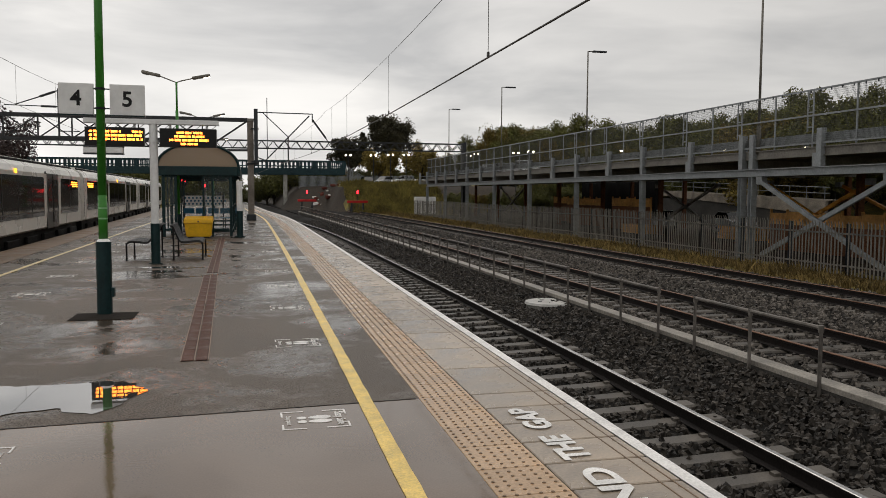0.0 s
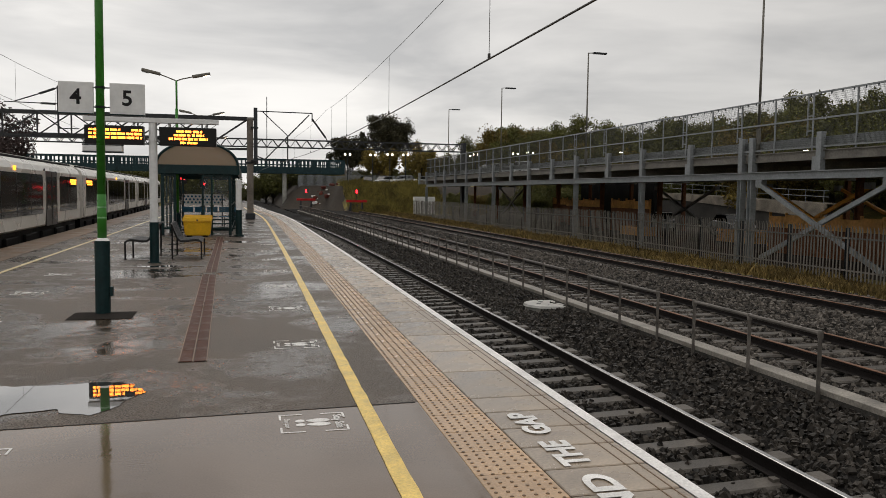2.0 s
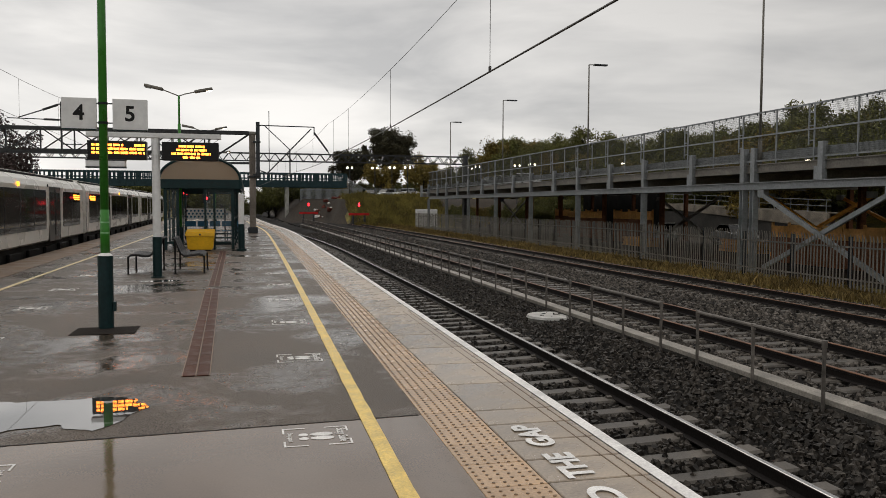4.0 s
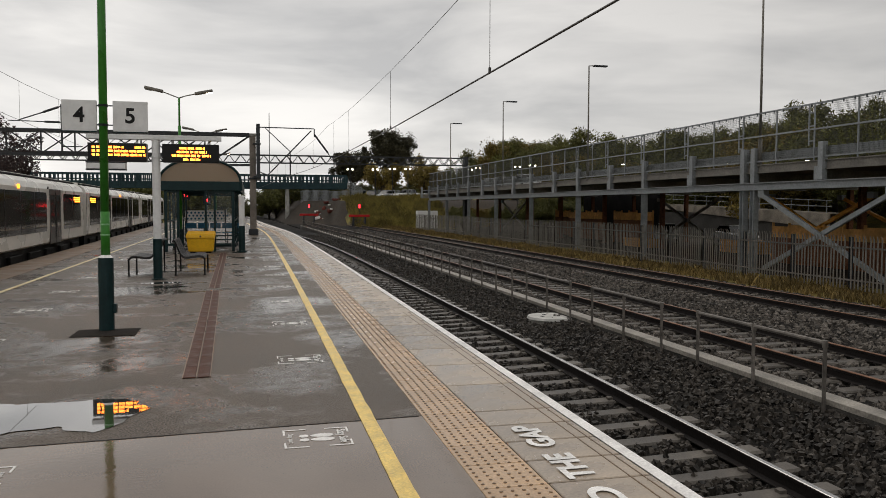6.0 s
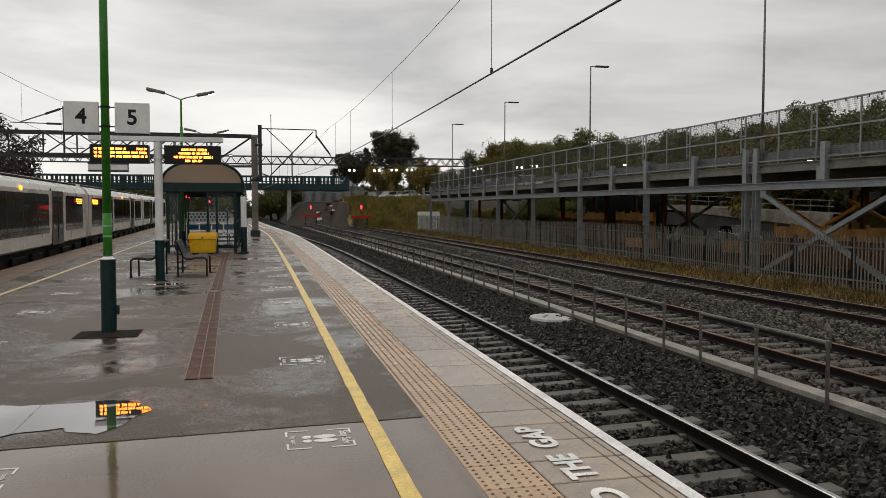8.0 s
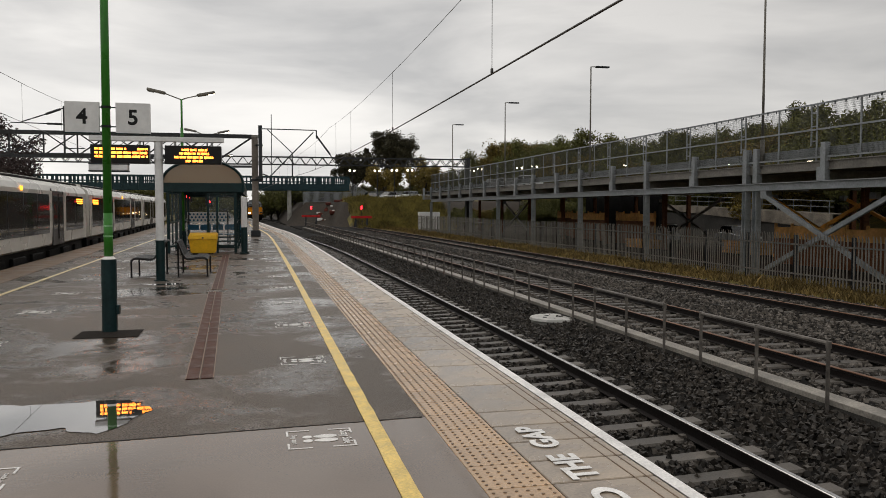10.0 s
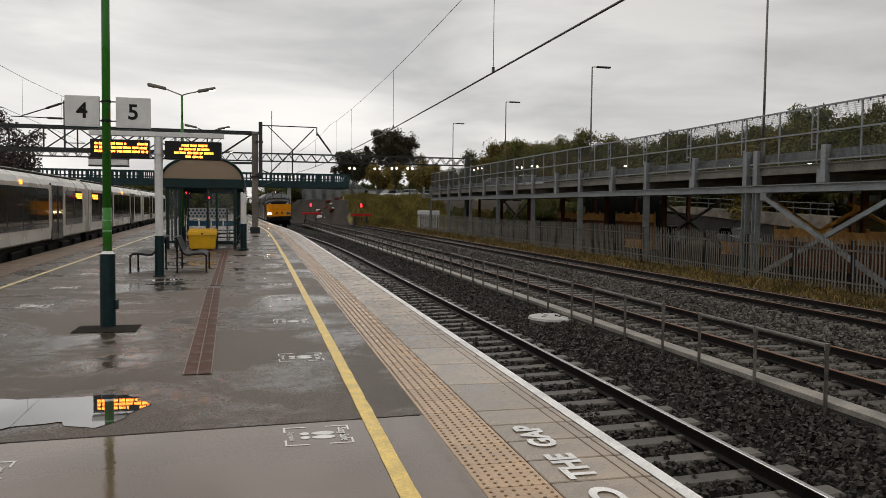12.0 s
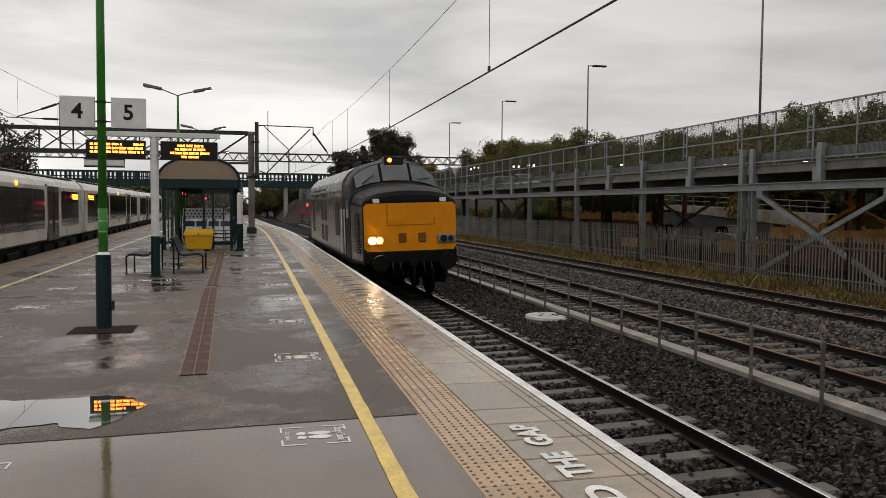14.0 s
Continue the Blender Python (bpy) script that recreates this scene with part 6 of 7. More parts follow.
        for dy in (-2.0, 0.0, 2.0):
            bm = bmesh.new()
            for sx in (-1, 1):
                rod(bm, (sx * 0.82, yc + dy, 0.55), (sx * 0.69, yc + dy, 0.55), 0.55, 26)
            rod(bm, (-0.7, yc + dy, 0.55), (0.7, yc + dy, 0.55), 0.09, 10)
            part("wheelset", bm, UNDERFRAME, e)
    bm = bmesh.new()
    rounded(bm, -1.15, 1.15, 6.6, 11.8, 0.3, 0.93, 0.08)
    part("fuel_tank", bm, UNDERFRAME, e)
    return e


loco = locomotive()
# ---- the far end: gantry, bridge, buffers, bank, car park, trees ----
def far_gantry():
    e = thing("lattice_gantry", "long dark lattice steel gantry spanning all tracks", "gantry")
    y, z0, z1, x0, x1 = 90.0, 6.36, 7.2, -34.0, 24.5
    for yy in (y - 0.4, y + 0.4):
        for z in (z0, z1):
            bm = bmesh.new()
            beam(bm, (x0, yy, z), (x1, yy, z), 0.11, 0.11)
            part("chord", bm, STEEL, e)
        x = x0
        while x < x1 - 0.6:
            bm = bmesh.new()
            beam(bm, (x, yy, z0), (x + 0.62, yy, z1), 0.06, 0.07)
            beam(bm, (x + 0.62, yy, z1), (x + 1.24, yy, z0), 0.06, 0.07)
            part("lattice_brace", bm, STEEL, e)
            x += 1.24
    for x in (x1 - 0.1, x0 + 0.2):
        bm = bmesh.new()
        rounded(bm, x - 0.2, x + 0.2, y - 0.45, y + 0.45, -1.3, 7.4, 0.02)
        part("leg", bm, STEEL, e)
    for x, z, top in ((4.2, 4.6, 7.7), (-7.5, 4.6, 7.6)):
        bm = bmesh.new()
        rod(bm, (x, y, z), (x, y, top), 0.07, 8)
        rod(bm, (x, y, z + 0.2), (x - 3.2, y, z + 0.35), 0.03, 6)
        part("drop_tube", bm, STEEL, e)


far_gantry()


def far_bridge():
    e = thing("footbridge", "dark blue-green girder bridge with a slotted parapet", "bridge")
    y0, y1, x0, x1 = 130.0, 133.0, -75.0, 15.2
    bm = bmesh.new()
    box(bm, x0, x1, y0 + 0.21, y1 - 0.21, 4.55, 4.85)
    part("bridge_floor", bm, CONCRETE_DARK, e)
    for y in (y0, y1 - 0.2):
        bm = bmesh.new()
        box(bm, x0, x1, y, y + 0.2, 4.35, 5.45)
        x = x0
        while x < x1:
            box(bm, x, x + 0.1, y - 0.08, y, 4.40, 5.40)
            x += 2.4
        part("girder", bm, BRIDGE_GREEN, e)
        bm = bmesh.new()
        box(bm, x0, x1, y + 0.02, y + 0.18, 5.72, 5.83)
        box(bm, x0, x1, y + 0.02, y + 0.18, 6.45, 6.68)
        part("parapet_rail", bm, BRIDGE_GREEN, e)
        v, f = [], []
        x = x0
        while x < x1:
            o = len(v)
            w = 0.42 if int((x - x0) / 0.62) % 4 == 0 else 0.22
            v.extend(((x, y + 0.04, 5.45), (x + w, y + 0.04, 5.45), (x + w, y + 0.16, 5.45), (x, y + 0.16, 5.45), (x, y + 0.04, 6.45), (x + w, y + 0.04, 6.45), (x + w, y + 0.16, 6.45), (x, y + 0.16, 6.45)))
            f.extend(((o, o + 1, o + 5, o + 4), (o + 1, o + 2, o + 6, o + 5), (o + 2, o + 3, o + 7, o + 6), (o + 3, o, o + 4, o + 7)))
            x += 0.62
        tagged(joined("parapet_slats", v, f, BRIDGE_GREEN, e), kind="stuff")
    for x in (-24.0, 5.6):
        bm = bmesh.new()
        rounded(bm, x - 0.3, x + 0.3, y0 + 0.3, y1 - 0.3, -1.3, 4.55, 0.05)
        part("pier", bm, CONCRETE, e)
    # the stair at its end
    for k in range(12):
        bm = bmesh.new()
        box(bm, x1 + k * 0.3, x1 + (k + 1) * 0.3, y0 + 0.2, y1 - 0.2, 4.62 - k * 0.17, 4.68 - k * 0.17)
        part("stair_tread", bm, GALV, e)
    for y in (y0 + 0.1, y1 - 0.1):
        for dz in (0.0, 0.55, 1.1):
            bm = bmesh.new()
            pipe(bm, [(x1, y, 4.75 + dz), (x1 + 3.6, y, 2.75 + dz)], 0.06, 6)
            part("stair_rail", bm, GALV, e)
        for k in range(4):
            bm = bmesh.new()
            rod(bm, (x1 + k * 1.2, y, 4.4 - k * 0.67), (x1 + k * 1.2, y, 5.85 - k * 0.67), 0.05, 6)
            part("stair_post", bm, GALV, e)


far_bridge()


def buffer_stop(x, y):
    e = thing("buffer_stop", "buffer stop with a red beam at the siding's end", "buffer stop", pose(x, y, -1.08), "buffer stops")
    red = bpy.data.materials.get("red_buffer_paint") or material("red_buffer_paint", (0.5, 0.02, 0.02), rough=0.4, grain=10, spread=0.15, bump=0.05)
    bm = bmesh.new()
    rounded(bm, -1.35, 1.35, -0.12, 0.12, 1.28, 1.58, 0.02)
    part("beam", bm, red, e, "red painted beam")
    for sx in (-0.75, 0.75):
        bm = bmesh.new()
        beam(bm, (sx, 0.0, 0), (sx, 0.0, 1.3), 0.2, 0.2)
        beam(bm, (sx, 1.5, 0.02), (sx, 0.1, 1.25), 0.14, 0.14)
        part("leg", bm, DARK_STEEL, e)
    bm = bmesh.new()
    rod(bm, (0, 0, 1.58), (0, 0, 2.42), 0.03, 6)
    part("lamp_stem", bm, DARK_STEEL, e)
    bm = bmesh.new()
    rounded(bm, -0.22, 0.22, -0.1, 0.1, 2.42, 2.92, 0.03)
    lamp = part("lamp_case", bm, BLACK_PLASTIC, e)
    for z in (2.56, 2.78):
        bm = bmesh.new()
        rod(bm, (0, -0.16, z), (0, -0.1, z), 0.13, 12)
        part("red_lamp", bm, RED_LAMP, lamp, "lit red lamp")
    return e


buffer_stop(8.05, 116.5)
buffer_stop(13.55, 102.5)


def signal(x, y, z, r):
    e = thing("signal_post", "railway signal post showing a red light", "signal", pose(x, y, 0), "red signals")
    bm = bmesh.new()
    rod(bm, (0, 0.15, -0.0), (0, 0.15, z + 0.5), 0.07, 10)
    part("post", bm, GALV_DARK, e)
    bm = bmesh.new()
    rounded(bm, -0.28, 0.28, -0.1, 0.08, z - 0.35, z + 0.9, 0.04)
    part("signal_head", bm, BLACK_PLASTIC, e)
    bm = bmesh.new()
    rod(bm, (0, -0.16, z), (0, -0.1, z), r, 18)
    part("red_aspect", bm, RED_LAMP, e, "lit red aspect")


signal(-4.62, 60.0, 2.35, 0.14)
signal(-3.18, 60.0, 2.0, 0.1)


def grey_fence():
    e = thing("bank_fence", "pale grey steel palisade on top of the bank", "fence")
    pts = [(7.6, 128.5, 2.8), (12.0, 128.3, 2.8), (16.0, 127.0, 2.8), (20.0, 123.0, 2.6), (24.5, 119.0, 2.55)]
    for (xa, ya, za), (xb, yb, zb) in zip(pts, pts[1:]):
        n = int((xb - xa) / 0.17)
        v, f = [], []
        for k in range(n):
            t = k / n
            x, y, z = xa + (xb - xa) * t, ya + (yb - ya) * t, min(za + (zb - za) * t, land(xa + (xb - xa) * t, ya + (yb - ya) * t) + 0.1)
            o = len(v)
            v.extend(((x, y, z - 0.6), (x + 0.1, y, z - 0.6), (x + 0.1, y + 0.03, z - 0.6), (x, y + 0.03, z - 0.6), (x, y, z + 1.55), (x + 0.1, y, z + 1.55), (x + 0.1, y + 0.03, z + 1.55), (x, y + 0.03, z + 1.55)))
            f.extend(((o, o + 1, o + 5, o + 4), (o + 1, o + 2, o + 6, o + 5), (o + 2, o + 3, o + 7, o + 6), (o + 3, o, o + 4, o + 7), (o + 4, o + 5, o + 6, o + 7)))
        tagged(joined("bank_palisade", v, f, GALV, e), kind="stuff")
        bm = bmesh.new()
        beam(bm, (xa, ya + 0.06, za + 1.2), (xb, yb + 0.06, zb + 1.2), 0.05, 0.06)
        part("rail", bm, GALV, e)
    rng = random.Random(4)
    for k in range(34):
        x, y = 11.7 + rng.uniform(-2.3, 2.3), 122.5 + rng.uniform(-2.5, 2.5)
        bm = bmesh.new()
        b2 = bmesh.new()
        s = rng.uniform(0.2, 0.48)
        rounded(b2, -s, s, -s * 0.7, s * 0.7, -s * 0.5, s * 0.5, s * 0.15)
        join(bm, b2, pose(x, y, land(x, y) + s * 0.25, rng.uniform(-15, 15), rng.uniform(-15, 15), rng.uniform(0, 90)))
        tagged(part("rubble_block", bm, WHITE_PAINT if k % 4 == 0 else material("red_rubble", (0.12, 0.035, 0.025), rough=0.8, grain=8, spread=0.3, bump=0.3) if "red_rubble" not in bpy.data.materials else bpy.data.materials["red_rubble"]), "broken block of rubble lying on the bare bank", "rubble", "rubble on the bank")


grey_fence()


def cabinet():
    e = thing("relay_cabinet", "pale grey trackside equipment cabinet", "cabinet", pose(20.9, 96.5, -1.2))
    bm = bmesh.new()
    rounded(bm, -1.0, 1.6, -0.5, 0.5, 0.1, 2.25, 0.03)
    part("cabinet_body", bm, WHITE_METAL, e)
    for x in (-0.95, 0.33):
        bm = bmesh.new()
        rounded(bm, x, x + 1.22, -0.53, -0.5, 0.2, 2.1, 0.01)
        part("cabinet_door", bm, WHITE_METAL, e)
    bm = bmesh.new()
    box(bm, -1.05, 1.65, -0.55, 0.55, 0, 0.1)
    part("plinth", bm, CONCRETE, e)


cabinet()


def car(x, y, z, turn, paint, label):
    e = thing("parked_car", label, "car", pose(x, y, z, 0, 0, turn), "parked cars")
    bm = bmesh.new()
    side = [(-2.1, 0.35), (-2.15, 0.65), (-2.0, 0.85), (-1.1, 0.95), (-0.6, 1.0), (1.5, 1.0), (2.05, 0.9), (2.15, 0.6), (2.1, 0.35)]
    sweep(bm, side, [-0.85, -0.78, 0.78, 0.85], lambda s, a, u: (a * (0.97 if abs(s) > 0.8 else 1), s, u if abs(s) < 0.8 else 0.35 + (u - 0.35) * 0.94))
    part("body", bm, paint, e)
    bm = bmesh.new()
    sweep(bm, [(-1.05, 0.95), (-0.35, 1.42), (1.1, 1.45), (1.85, 0.97)], [-0.72, 0.72], lambda s, a, u: (a, s * (1 if u < 1.1 else 0.86), u))
    cabin = part("cabin_glass", bm, TRAIN_DARK, e)
    bm = bmesh.new()
    box(bm, -0.36, 1.12, -0.63, 0.63, 1.41, 1.48)
    part("roof", bm, paint, e)
    for wx in (-1.35, 1.3):
        for wy in (-0.82, 0.82):
            bm = bmesh.new()
            rod(bm, (wx, wy - 0.09, 0.32), (wx, wy + 0.09, 0.32), 0.32, 18)
            w = part("wheel", bm, BLACK_PLASTIC, e)
            bm = bmesh.new()
            rod(bm, (wx, wy - 0.1, 0.32), (wx, wy + 0.1, 0.32), 0.2, 12)
            part("rim", bm, GALV, w)
    for s in (-0.6, 0.6):
        bm = bmesh.new()
        rounded(bm, -2.17, -2.08, s - 0.18, s + 0.18, 0.62, 0.76, 0.02)
        part("headlight", bm, WHITE_METAL, e)
    return e


WHITE_CAR = material("white_car_paint", (0.7, 0.7, 0.7), rough=0.2, grain=5, spread=0.05, bump=0, coat=0.5)
DARK_CAR = material("dark_car_paint", (0.04, 0.045, 0.05), rough=0.2, grain=5, spread=0.05, bump=0, coat=0.5)
for x, y, turn, p, lab in ((17.5, 121, 95, DARK_CAR, "dark parked car on the upper car park"), (20.3, 121.5, 40, CAR_PAINT, "silver parked car on the upper car park"), (23.3, 121, 20, WHITE_CAR, "white parked car on the upper car park"),
                           (26.8, 122, 15, CAR_PAINT, "silver parked car on the upper car park"), (30, 122, 80, WHITE_CAR, "white parked car on the upper car park"), (33, 122, 85, CAR_PAINT, "silver parked car on the upper car park")):
    car(x, y, land(x, y) + 0.03, turn, p, lab)
for x, y, turn, p, lab in ((25.6, 72.0, 88, WHITE_CAR, "white parked car on the steel deck"), (25.6, 83.0, 92, CAR_PAINT, "silver parked car on the steel deck"), (25.6, 79.0, 90, CAR_PAINT, "silver parked car on the steel deck")):
    car(x, y, 3.2, turn, p, lab)
for x, y, turn, p in ((31.5, 56.0, 60, WHITE_CAR), (33.5, 50.0, 80, CAR_PAINT)):
    car(x, y, -1.18, turn, p, "pale car parked in the shade under the deck")


def park_lamp(x, y, z):
    e = thing("car_park_lamp", "lit twin-globe lamp post in the upper car park", "lamp post", pose(x, y, land(x, y)), "car-park lamps")
    h = z - land(x, y)
    bm = bmesh.new()
    rod(bm, (0, 0, 0), (0, 0, h), 0.06, 8)
    rod(bm, (-0.38, 0, h - 0.1), (0.38, 0, h - 0.1), 0.03, 6)
    part("shaft", bm, DARK_STEEL, e)
    for sx in (-0.36, 0.36):
        bm = bmesh.new()
        bmesh.ops.create_uvsphere(bm, u_segments=12, v_segments=8, radius=0.15, matrix=pose(sx, 0, h))
        part("globe", bm, WARM_LAMP, e, "glowing white globe")


for x, y, z in ((14.3, 118.5, 7.1), (17.7, 116, 7.0), (20.6, 118, 7.2), (22.8, 117, 7.2), (36, 99, 6.98), (37, 108, 7.27), (36, 125, 7.9), (33, 119, 7.3)):
    park_lamp(x, y, z)


def tree_mesh(height, spread, seed, leaves, base=0.35, size=0.24, limbs=22):
    """Trunk and limbs as tapered tubes; leaves as small folded blades round the limb ends."""
    rng = np.random.default_rng(seed)
    bm = bmesh.new()
    rod(bm, (0, 0, -0.3), (0.1, 0.05, height * 0.45), 0.16 + height * 0.012, 8, 0.09)
    tips = []
    for k in range(limbs):
        a = 2.4 * k + rng.random()
        z0 = height * (base * 0.6 + 0.35 * rng.random())
        r = spread * (0.35 + 0.6 * rng.random())
        z1 = z0 + (height - z0) * (0.35 + 0.6 * rng.random()) * (1.1 - 0.45 * r / spread)
        mid = Vector((math.cos(a) * r * 0.45, math.sin(a) * r * 0.45, (z0 + z1) / 2 + 0.1))
        end = Vector((math.cos(a) * r, math.sin(a) * r, z1))
        rod(bm, (0.05, 0.02, z0 * 0.8), mid, 0.07, 5, 0.045)
        rod(bm, mid, end, 0.045, 5, 0.015)
        tips += [(mid, 0.7), (end, 1.0), ((mid + end) / 2, 0.9)]
        for _ in range(2):
            q = end + Vector(rng.normal(0, 0.28 * spread * 0.5, 3))
            rod(bm, (mid + end) / 2, q, 0.02, 4, 0.006)
            tips.append((q, 0.8))
    v, f = [], []
    per = leaves // len(tips)
    for c, w in tips:
        rad = spread * 0.27 * w * (0.6 + 0.7 * rng.random())
        for _ in range(int(per * (0.4 + 1.2 * rng.random()))):
            d = rng.normal(0, 1, 3)
            d /= np.linalg.norm(d) + 1e-6
            p = np.array(c) + d * rad * rng.random() ** 0.6
            if p[2] < height * base * 0.5:
                continue
            t, u = rng.normal(0, 1, 3), rng.normal(0, 1, 3)
            t *= size * (0.6 + 0.7 * rng.random()) / np.linalg.norm(t)
            u *= size * 0.45 / np.linalg.norm(u)
            o = len(v)
            v.extend((tuple(p - t), tuple(p + u), tuple(p + t), tuple(p - u)))
            f.append((o, o + 1, o + 2, o + 3))
    return bm, v, f


def tree(name, m, height, spread, seed, leaves, mat, label, base=0.35, size=0.24, group="", limbs=22):
    e = thing(name, label, "tree", m, group)
    bm, v, f = tree_mesh(height, spread, seed, leaves, base, size, limbs)
    part("trunk", bm, BARK, e)
    joined("crown", v, f, mat, e)
    return e


tree("tree", pose(24.0, 137, land(24.0, 137)), 13.2, 4.0, 11, 34000, material("dark_crown_foliage", (0.055, 0.05, 0.028), rough=0.6, grain=3, spread=0.4, bump=0, island=0.5), "tall dark broadleaf tree above the car park", size=0.17, limbs=44)
tree("tree", pose(17.3, 140, land(17.3, 140)), 9.6, 3.7, 12, 16000, bpy.data.materials["dark_crown_foliage"], "rounded dark tree behind the bridge steps", base=0.15)
tree("tree", pose(21.5, 134, land(21.5, 134)), 6.8, 3.6, 13, 8000, LEAF_AUTUMN, "bushy tree turning autumn brown", base=0.1)
tree("tree", pose(28.5, 132, land(28.5, 132)), 7.6, 3.8, 14, 8000, LEAF_AUTUMN, "yellowing tree beside the parked cars", base=0.1)
tree("tree", pose(33.0, 138, land(33, 138)), 6.4, 4.2, 15, 8000, LEAF, "low bushy tree beyond the car park", base=0.1)
protos = [tree("tree", pose(49, 52, land(49, 52)), 9.5, 5.2, 21, 34000, LEAF, "dense dark roadside tree behind the deck", base=0.05, size=0.17, group="trees behind the deck"),
          tree("tree", pose(51, 61, land(51, 61)), 8.8, 5.5, 22, 34000, LEAF_AUTUMN, "brown-green roadside tree behind the deck", base=0.05, size=0.17, group="trees behind the deck"),
          tree("tree", pose(48, 70, land(48, 70)), 9.0, 5.0, 23, 34000, LEAF, "dense dark roadside tree behind the deck", base=0.05, size=0.17, group="trees behind the deck")]
rng = random.Random(31)
for k in range(64):
    y = 28 + k * 2.1
    x = 46.5 + (k % 4) * 3.4 + rng.uniform(-1, 1)
    c = copy_thing(protos[k % 3], pose(x, y, land(x, y) - 0.6, 0, 0, rng.uniform(0, 360)))
    s = rng.uniform(0.95, 1.25) * (0.80 + 0.32 * k / 64)
    c.scale = (s, s, s * rng.uniform(0.9, 1.1))
for x, y in ((40, 106), (36.5, 98), (38, 93), (42, 84), (44, 74)):
    c = copy_thing(protos[int(x) % 3], pose(x, y, land(x, y) - 0.4, 0, 0, x * 50))
    c.scale = (0.55, 0.55, 0.5)
for x, y, k in ((26.5, 99, 0), (29.2, 100, 1), (31.8, 99, 0), (34.4, 97, 2), (37, 101, 1)):
    c = copy_thing(protos[k], pose(x, y, land(x, y) - 0.3, 0, 0, x * 70))
    c.scale = (0.4, 0.4, 0.36)
wood = [tree("tree", pose(-5.5, 150, -1.2), 7.5, 4.2, 41, 9000, LEAF, "dark trackside tree in the shade beyond the bridge", base=0.05, group="trees beyond the bridge"),
        tree("tree", pose(3.5, 172, -1.2), 7.0, 4.0, 42, 9000, LEAF, "dark trackside tree in the shade beyond the bridge", base=0.05, group="trees beyond the bridge")]
for k in range(26):
    x, y = -34 + k * 1.9 + rng.uniform(-1, 1), 158 + 26 * rng.random()
    if -3.0 + bend(y) < x - 3.5 < 5.5 + bend(y) or -3.0 + bend(y) < x + 3.5 < 5.5 + bend(y):
        y = 190 + 10 * rng.random()
        if abs(x - NEAR_C - bend(y)) < 5:
            continue
    copy_thing(wood[k % 2], pose(x, y, -1.2, 0, 0, rng.uniform(0, 360)))
for x, y in ((8.5, 137), (11.5, 139), (10, 147), (7.5, 155), (-1.1, 176), (-0.2, 190)):
    c = copy_thing(wood[0], pose(x, y, land(x, y) - 0.6, 0, 0, x * 40))
    c.scale = (0.8, 0.8, 0.5)
left_tree = tree("tree", pose(-17.6, 58, -1.2), 8.9, 4.2, 51, 20000, material("purple_brown_foliage", (0.06, 0.042, 0.04), rough=0.6, grain=3, spread=0.4, bump=0, island=0.5), "dark purple-leaved tree beyond the standing train", base=0.2, size=0.13)
copy_thing(left_tree, pose(-23, 66, -1.2, 0, 0, 70))
copy_thing(left_tree, pose(-33, 80, land(-33, 80), 0, 0, 150))
for k in range(15):
    x, y = 13 + k * 2.6, 146 + 4 * (k % 3)
    c = copy_thing(protos[k % 3], pose(x, y, land(x, y) - 1.0, 0, 0, k * 67))
    c.scale = (0.62, 0.62, 0.5)
# ---- pieces of the platform and the track ----
def coping():
    """Coping stones with open joints: short ones in the concrete bay, longer ones beyond."""
    def stone(n, holder, y, meshes={}):
        if n not in meshes:
            bm = bmesh.new()
            rounded(bm, CURB + 0.008, 2.243, 0.009, n - 0.010, -0.055, 0.0, 0.006)
            me = bpy.data.meshes.new("coping_stone")
            bm.to_mesh(me)
            bm.free()
            me.materials.append(COPING)
            meshes[n] = me
        return shared("coping_stone", meshes[n], holder, pose(bend(y + n / 2), y, 0.0, 0, 0, -math.degrees(math.atan(slope(y + n / 2)))))

    y = 5.765
    while y > -4:
        y -= 0.4
        stone(0.4, plat, y)
    y = 5.765
    while y < 96:
        stone(0.9, plat, y)
        y += 0.9
    for off in (2.108, 2.186):
        bm = bmesh.new()
        sweep(bm, [(off, 0.0005), (off, 0.003), (off + 0.008, 0.003), (off + 0.008, 0.0005)], [-4 + 0.5 * i for i in range(32)], along)
        part("scribed_line", bm, BLISTER, plat)


coping()


def tactile():
    me = None
    y, i = -2.6, 0
    bm = bmesh.new()
    rounded(bm, 1.195, 1.592, 0.003, 0.397, -0.01, 0.006, 0.003)
    me = bpy.data.meshes.new("tactile_slab")
    bm.to_mesh(me)
    bm.free()
    me.materials.append(TACTILE)
    start = 5.735 - 0.4 * 22
    for i in range(200):
        y = start + 0.4 * i
        shared("tactile_slab", me, plat, pose(bend(y + 0.2), y, 0.0, 0, 0, -math.degrees(math.atan(slope(y + 0.2)))))
    v, f = [], []
    for i in range(-150, 900):
        y = 2.2 + i * 0.0667
        for k in range(6):
            x = 1.195 + 0.033 + k * 0.0662
            o = len(v)
            cx = x + bend(y)
            n = 8 if y < 12 else 5
            for r, z in ((0.0115, 0.006), (0.0085, 0.0105)):
                v.extend((cx + r * math.cos(2 * math.pi * j / n), y + r * math.sin(2 * math.pi * j / n), z) for j in range(n))
            f.extend((o + j, o + (j + 1) % n, o + n + (j + 1) % n, o + n + j) for j in range(n))
            f.append(tuple(o + n + j for j in range(n)))
    tagged(joined("blisters", v, f, BLISTER, plat), kind="stuff")


tactile()


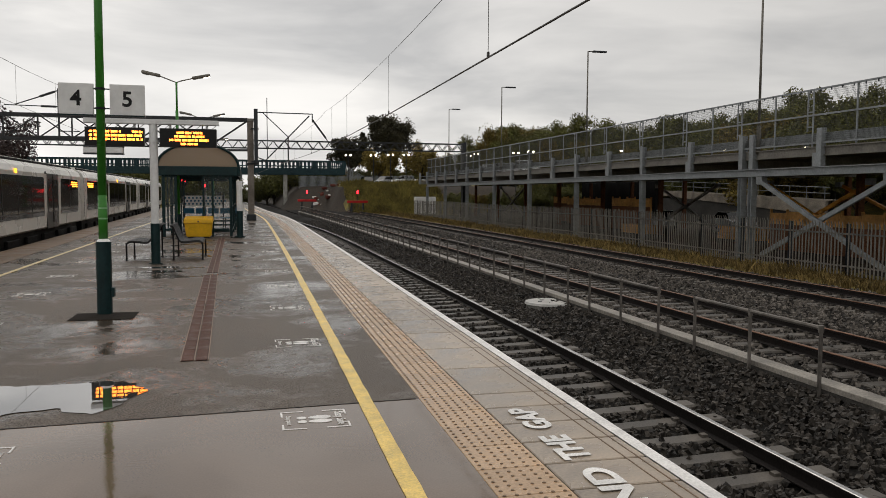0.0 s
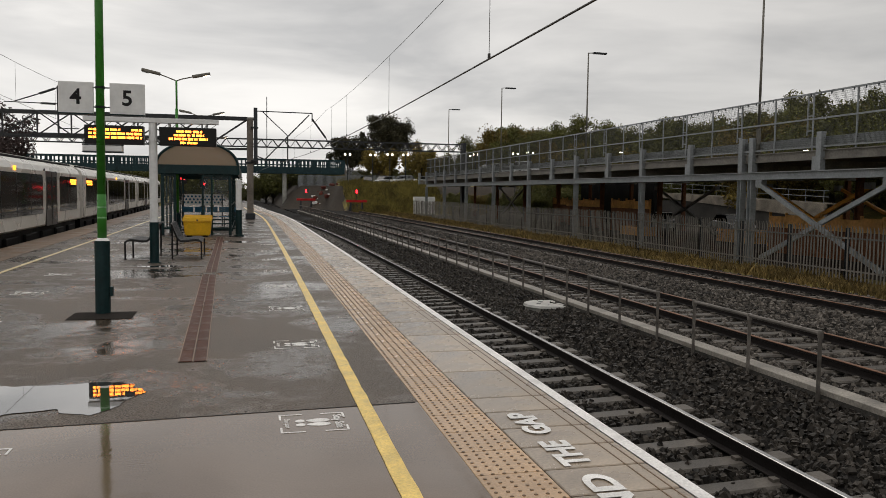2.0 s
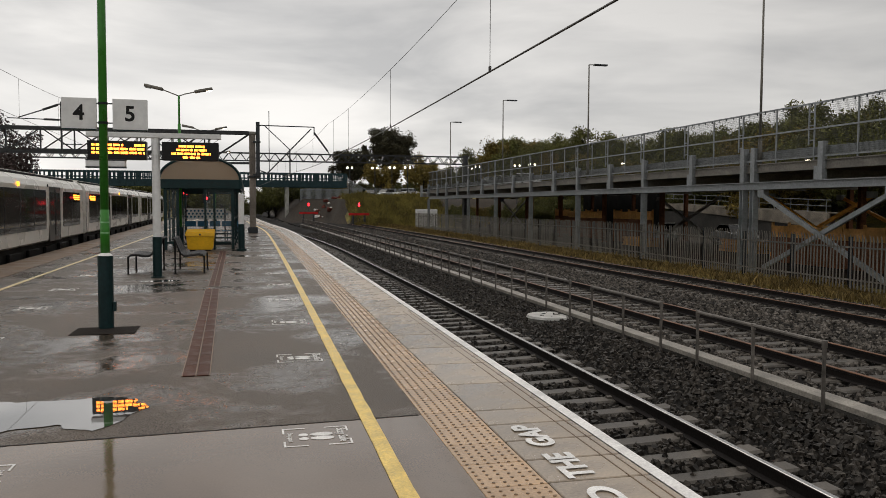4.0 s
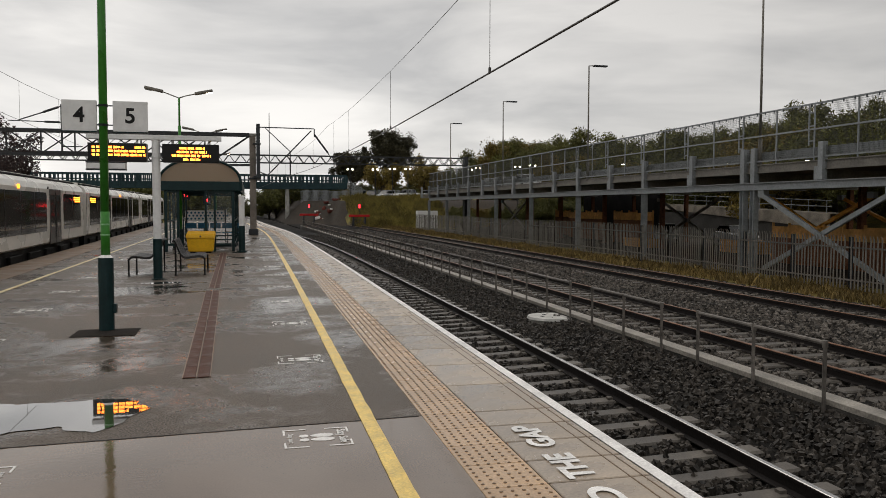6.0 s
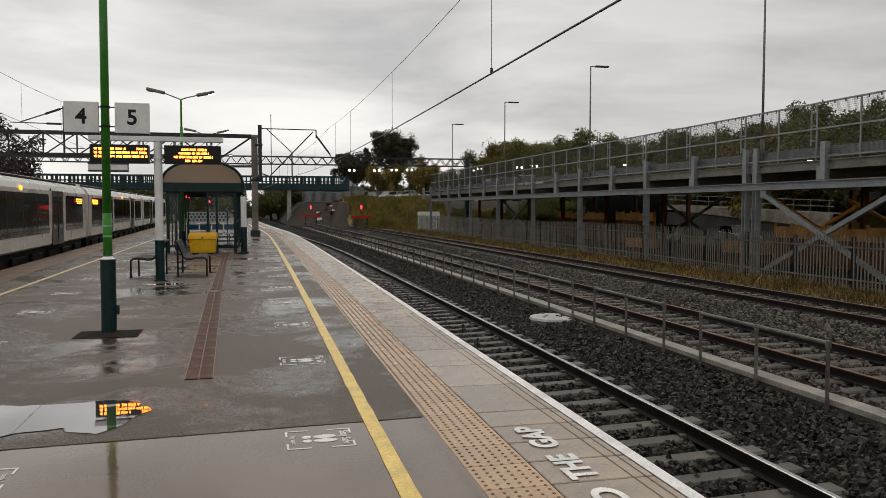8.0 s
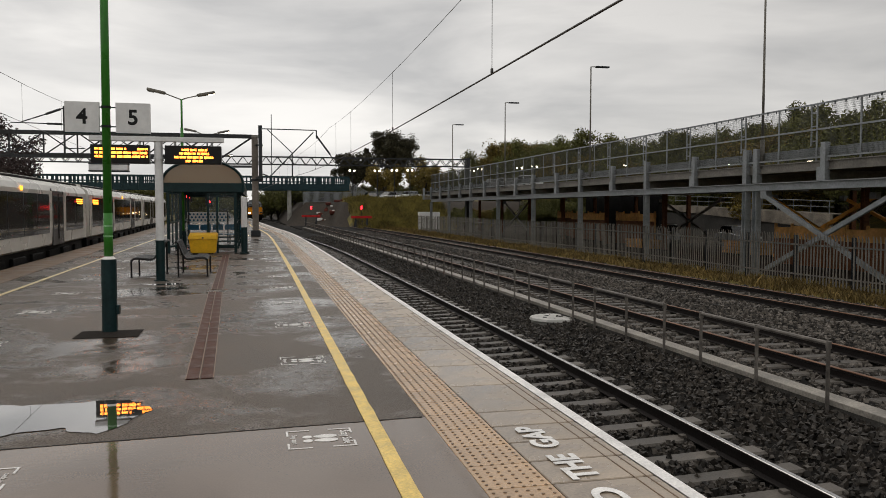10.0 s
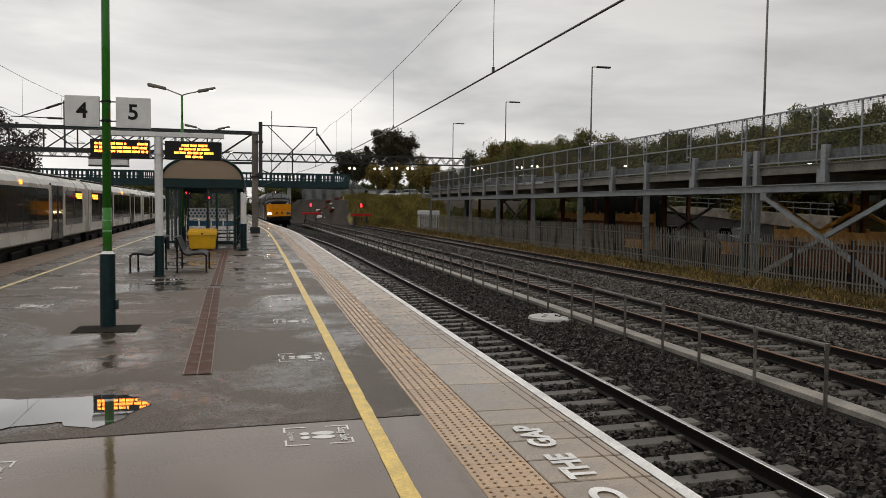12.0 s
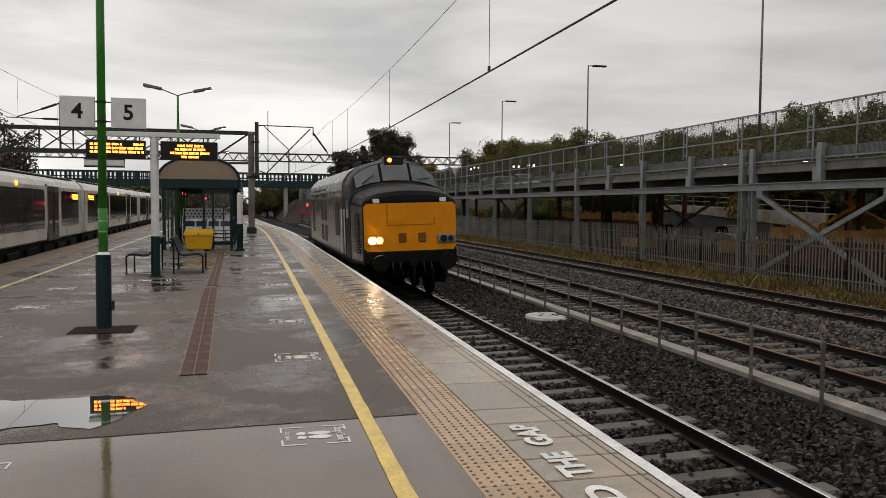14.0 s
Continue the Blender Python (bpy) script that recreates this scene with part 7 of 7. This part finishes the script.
def drain():
    e = thing("drain_cover", "red-brown drain channel covers set in the platform", "drain cover", kind="structure")

    def run(y0, y1, xa, xb, w):
        n = int(round((y1 - y0) / 0.5))
        for i in range(n):
            ya, yb = y0 + (y1 - y0) * i / n, y0 + (y1 - y0) * (i + 1) / n
            x = xa + (xb - xa) * (i + 0.5) / n
            tilt = math.degrees(math.atan((xb - xa) / (y1 - y0)))
            for s in (0, 1):
                bm = bmesh.new()
                rounded(bm, -w / 2 + s * (w / 2 + 0.004) + 0.012, -0.004 + s * (w / 2 + 0.004), 0.003, yb - ya - 0.003, 0.001, 0.010, 0.003)
                o = part("cover_plate", bm, RUST_GRATE, e)
                o.matrix_basis = pose(x, ya, 0, 0, 0, -tilt)
        for off in (-w / 2, 0.0 - 0.002, w / 2):
            bm = bmesh.new()
            d = Vector((xb - xa, y1 - y0, 0))
            beam(bm, (xa + off, y0, 0.006), (xb + off, y1, 0.006), 0.009, 0.01)
            part("edge_trim", bm, material("pale_sealant", (0.30, 0.22, 0.17), rough=0.5, bump=0.1, spec=0.2) if "pale_sealant" not in bpy.data.materials else bpy.data.materials["pale_sealant"], e)

    run(7.48, 15.17, -0.51, -0.72, 0.245)
    run(15.7, 27.3, -0.715, -0.93, 0.21)


drain()


def sleepers():
    def mesh(w=2.5):
        bm = bmesh.new()
        b2 = bmesh.new()
        box(b2, -w / 2, w / 2, -0.13, 0.13, -0.2, 0.0)
        bmesh.ops.bevel(b2, geom=[q for q in b2.edges if q.verts[0].co.z > -0.01 and q.verts[1].co.z > -0.01], offset=0.025, segments=1, affect="EDGES")
        join(bm, b2)
        for s in (-0.7525, 0.7525):
            for t in (-0.1, 0.1):
                box(bm, s + t - 0.035, s + t + 0.035, -0.04, 0.04, 0.0, 0.03)
        me = bpy.data.meshes.new("sleeper")
        bm.to_mesh(me)
        bm.free()
        me.materials.append(SLEEPER)
        return me

    me = mesh()
    cant = 1.9
    for bed, c, place, y0, n, z, tilt in ((bed_near, NEAR_C, along, -8.2, 148, -1.058, cant), (bed_far, MID_C, along_far, -7.8, 132, -1.046, 0), (bed_far, FAR_C, along_far, -7.2, 118, -1.06, 0)):
        rng = random.Random(n)
        for i in range(n):
            y = y0 + 0.6 * i
            p = place(y, c, z)
            shared("sleeper", me, bed, pose(p[0] + rng.uniform(-0.015, 0.015), y + rng.uniform(-0.015, 0.015), p[2], 0, -tilt, math.degrees(math.atan(-slope(y))) if place is along else 0.0))


sleepers()


# ---- movement ----
def motions():
    """The locomotive runs in along the curve."""
    passing = [(14.0, 20.15), (13.5, 36.2), (13.0, 51.8), (12.5, 66.6), (12.0, 81.6), (11.5, 96.7), (11.0, 111.9)]
    rows = []
    for i in range(29):
        t = i * 0.5
        y = dict(passing).get(t, 111.9 + 30.4 * (11.0 - t))
        front, back = Vector(along(y + 3.4, NEAR_C, 0)), Vector(along(y + 15.0, NEAR_C, 0))
        d = back - front
        turn = math.degrees(math.atan2(-d.x, d.y))
        head = front - d.normalized() * 3.4
        rows.append((t, pose(head.x, head.y, RAIL_Z, 0, -1.9, turn)))
    walk(loco, rows)


motions()
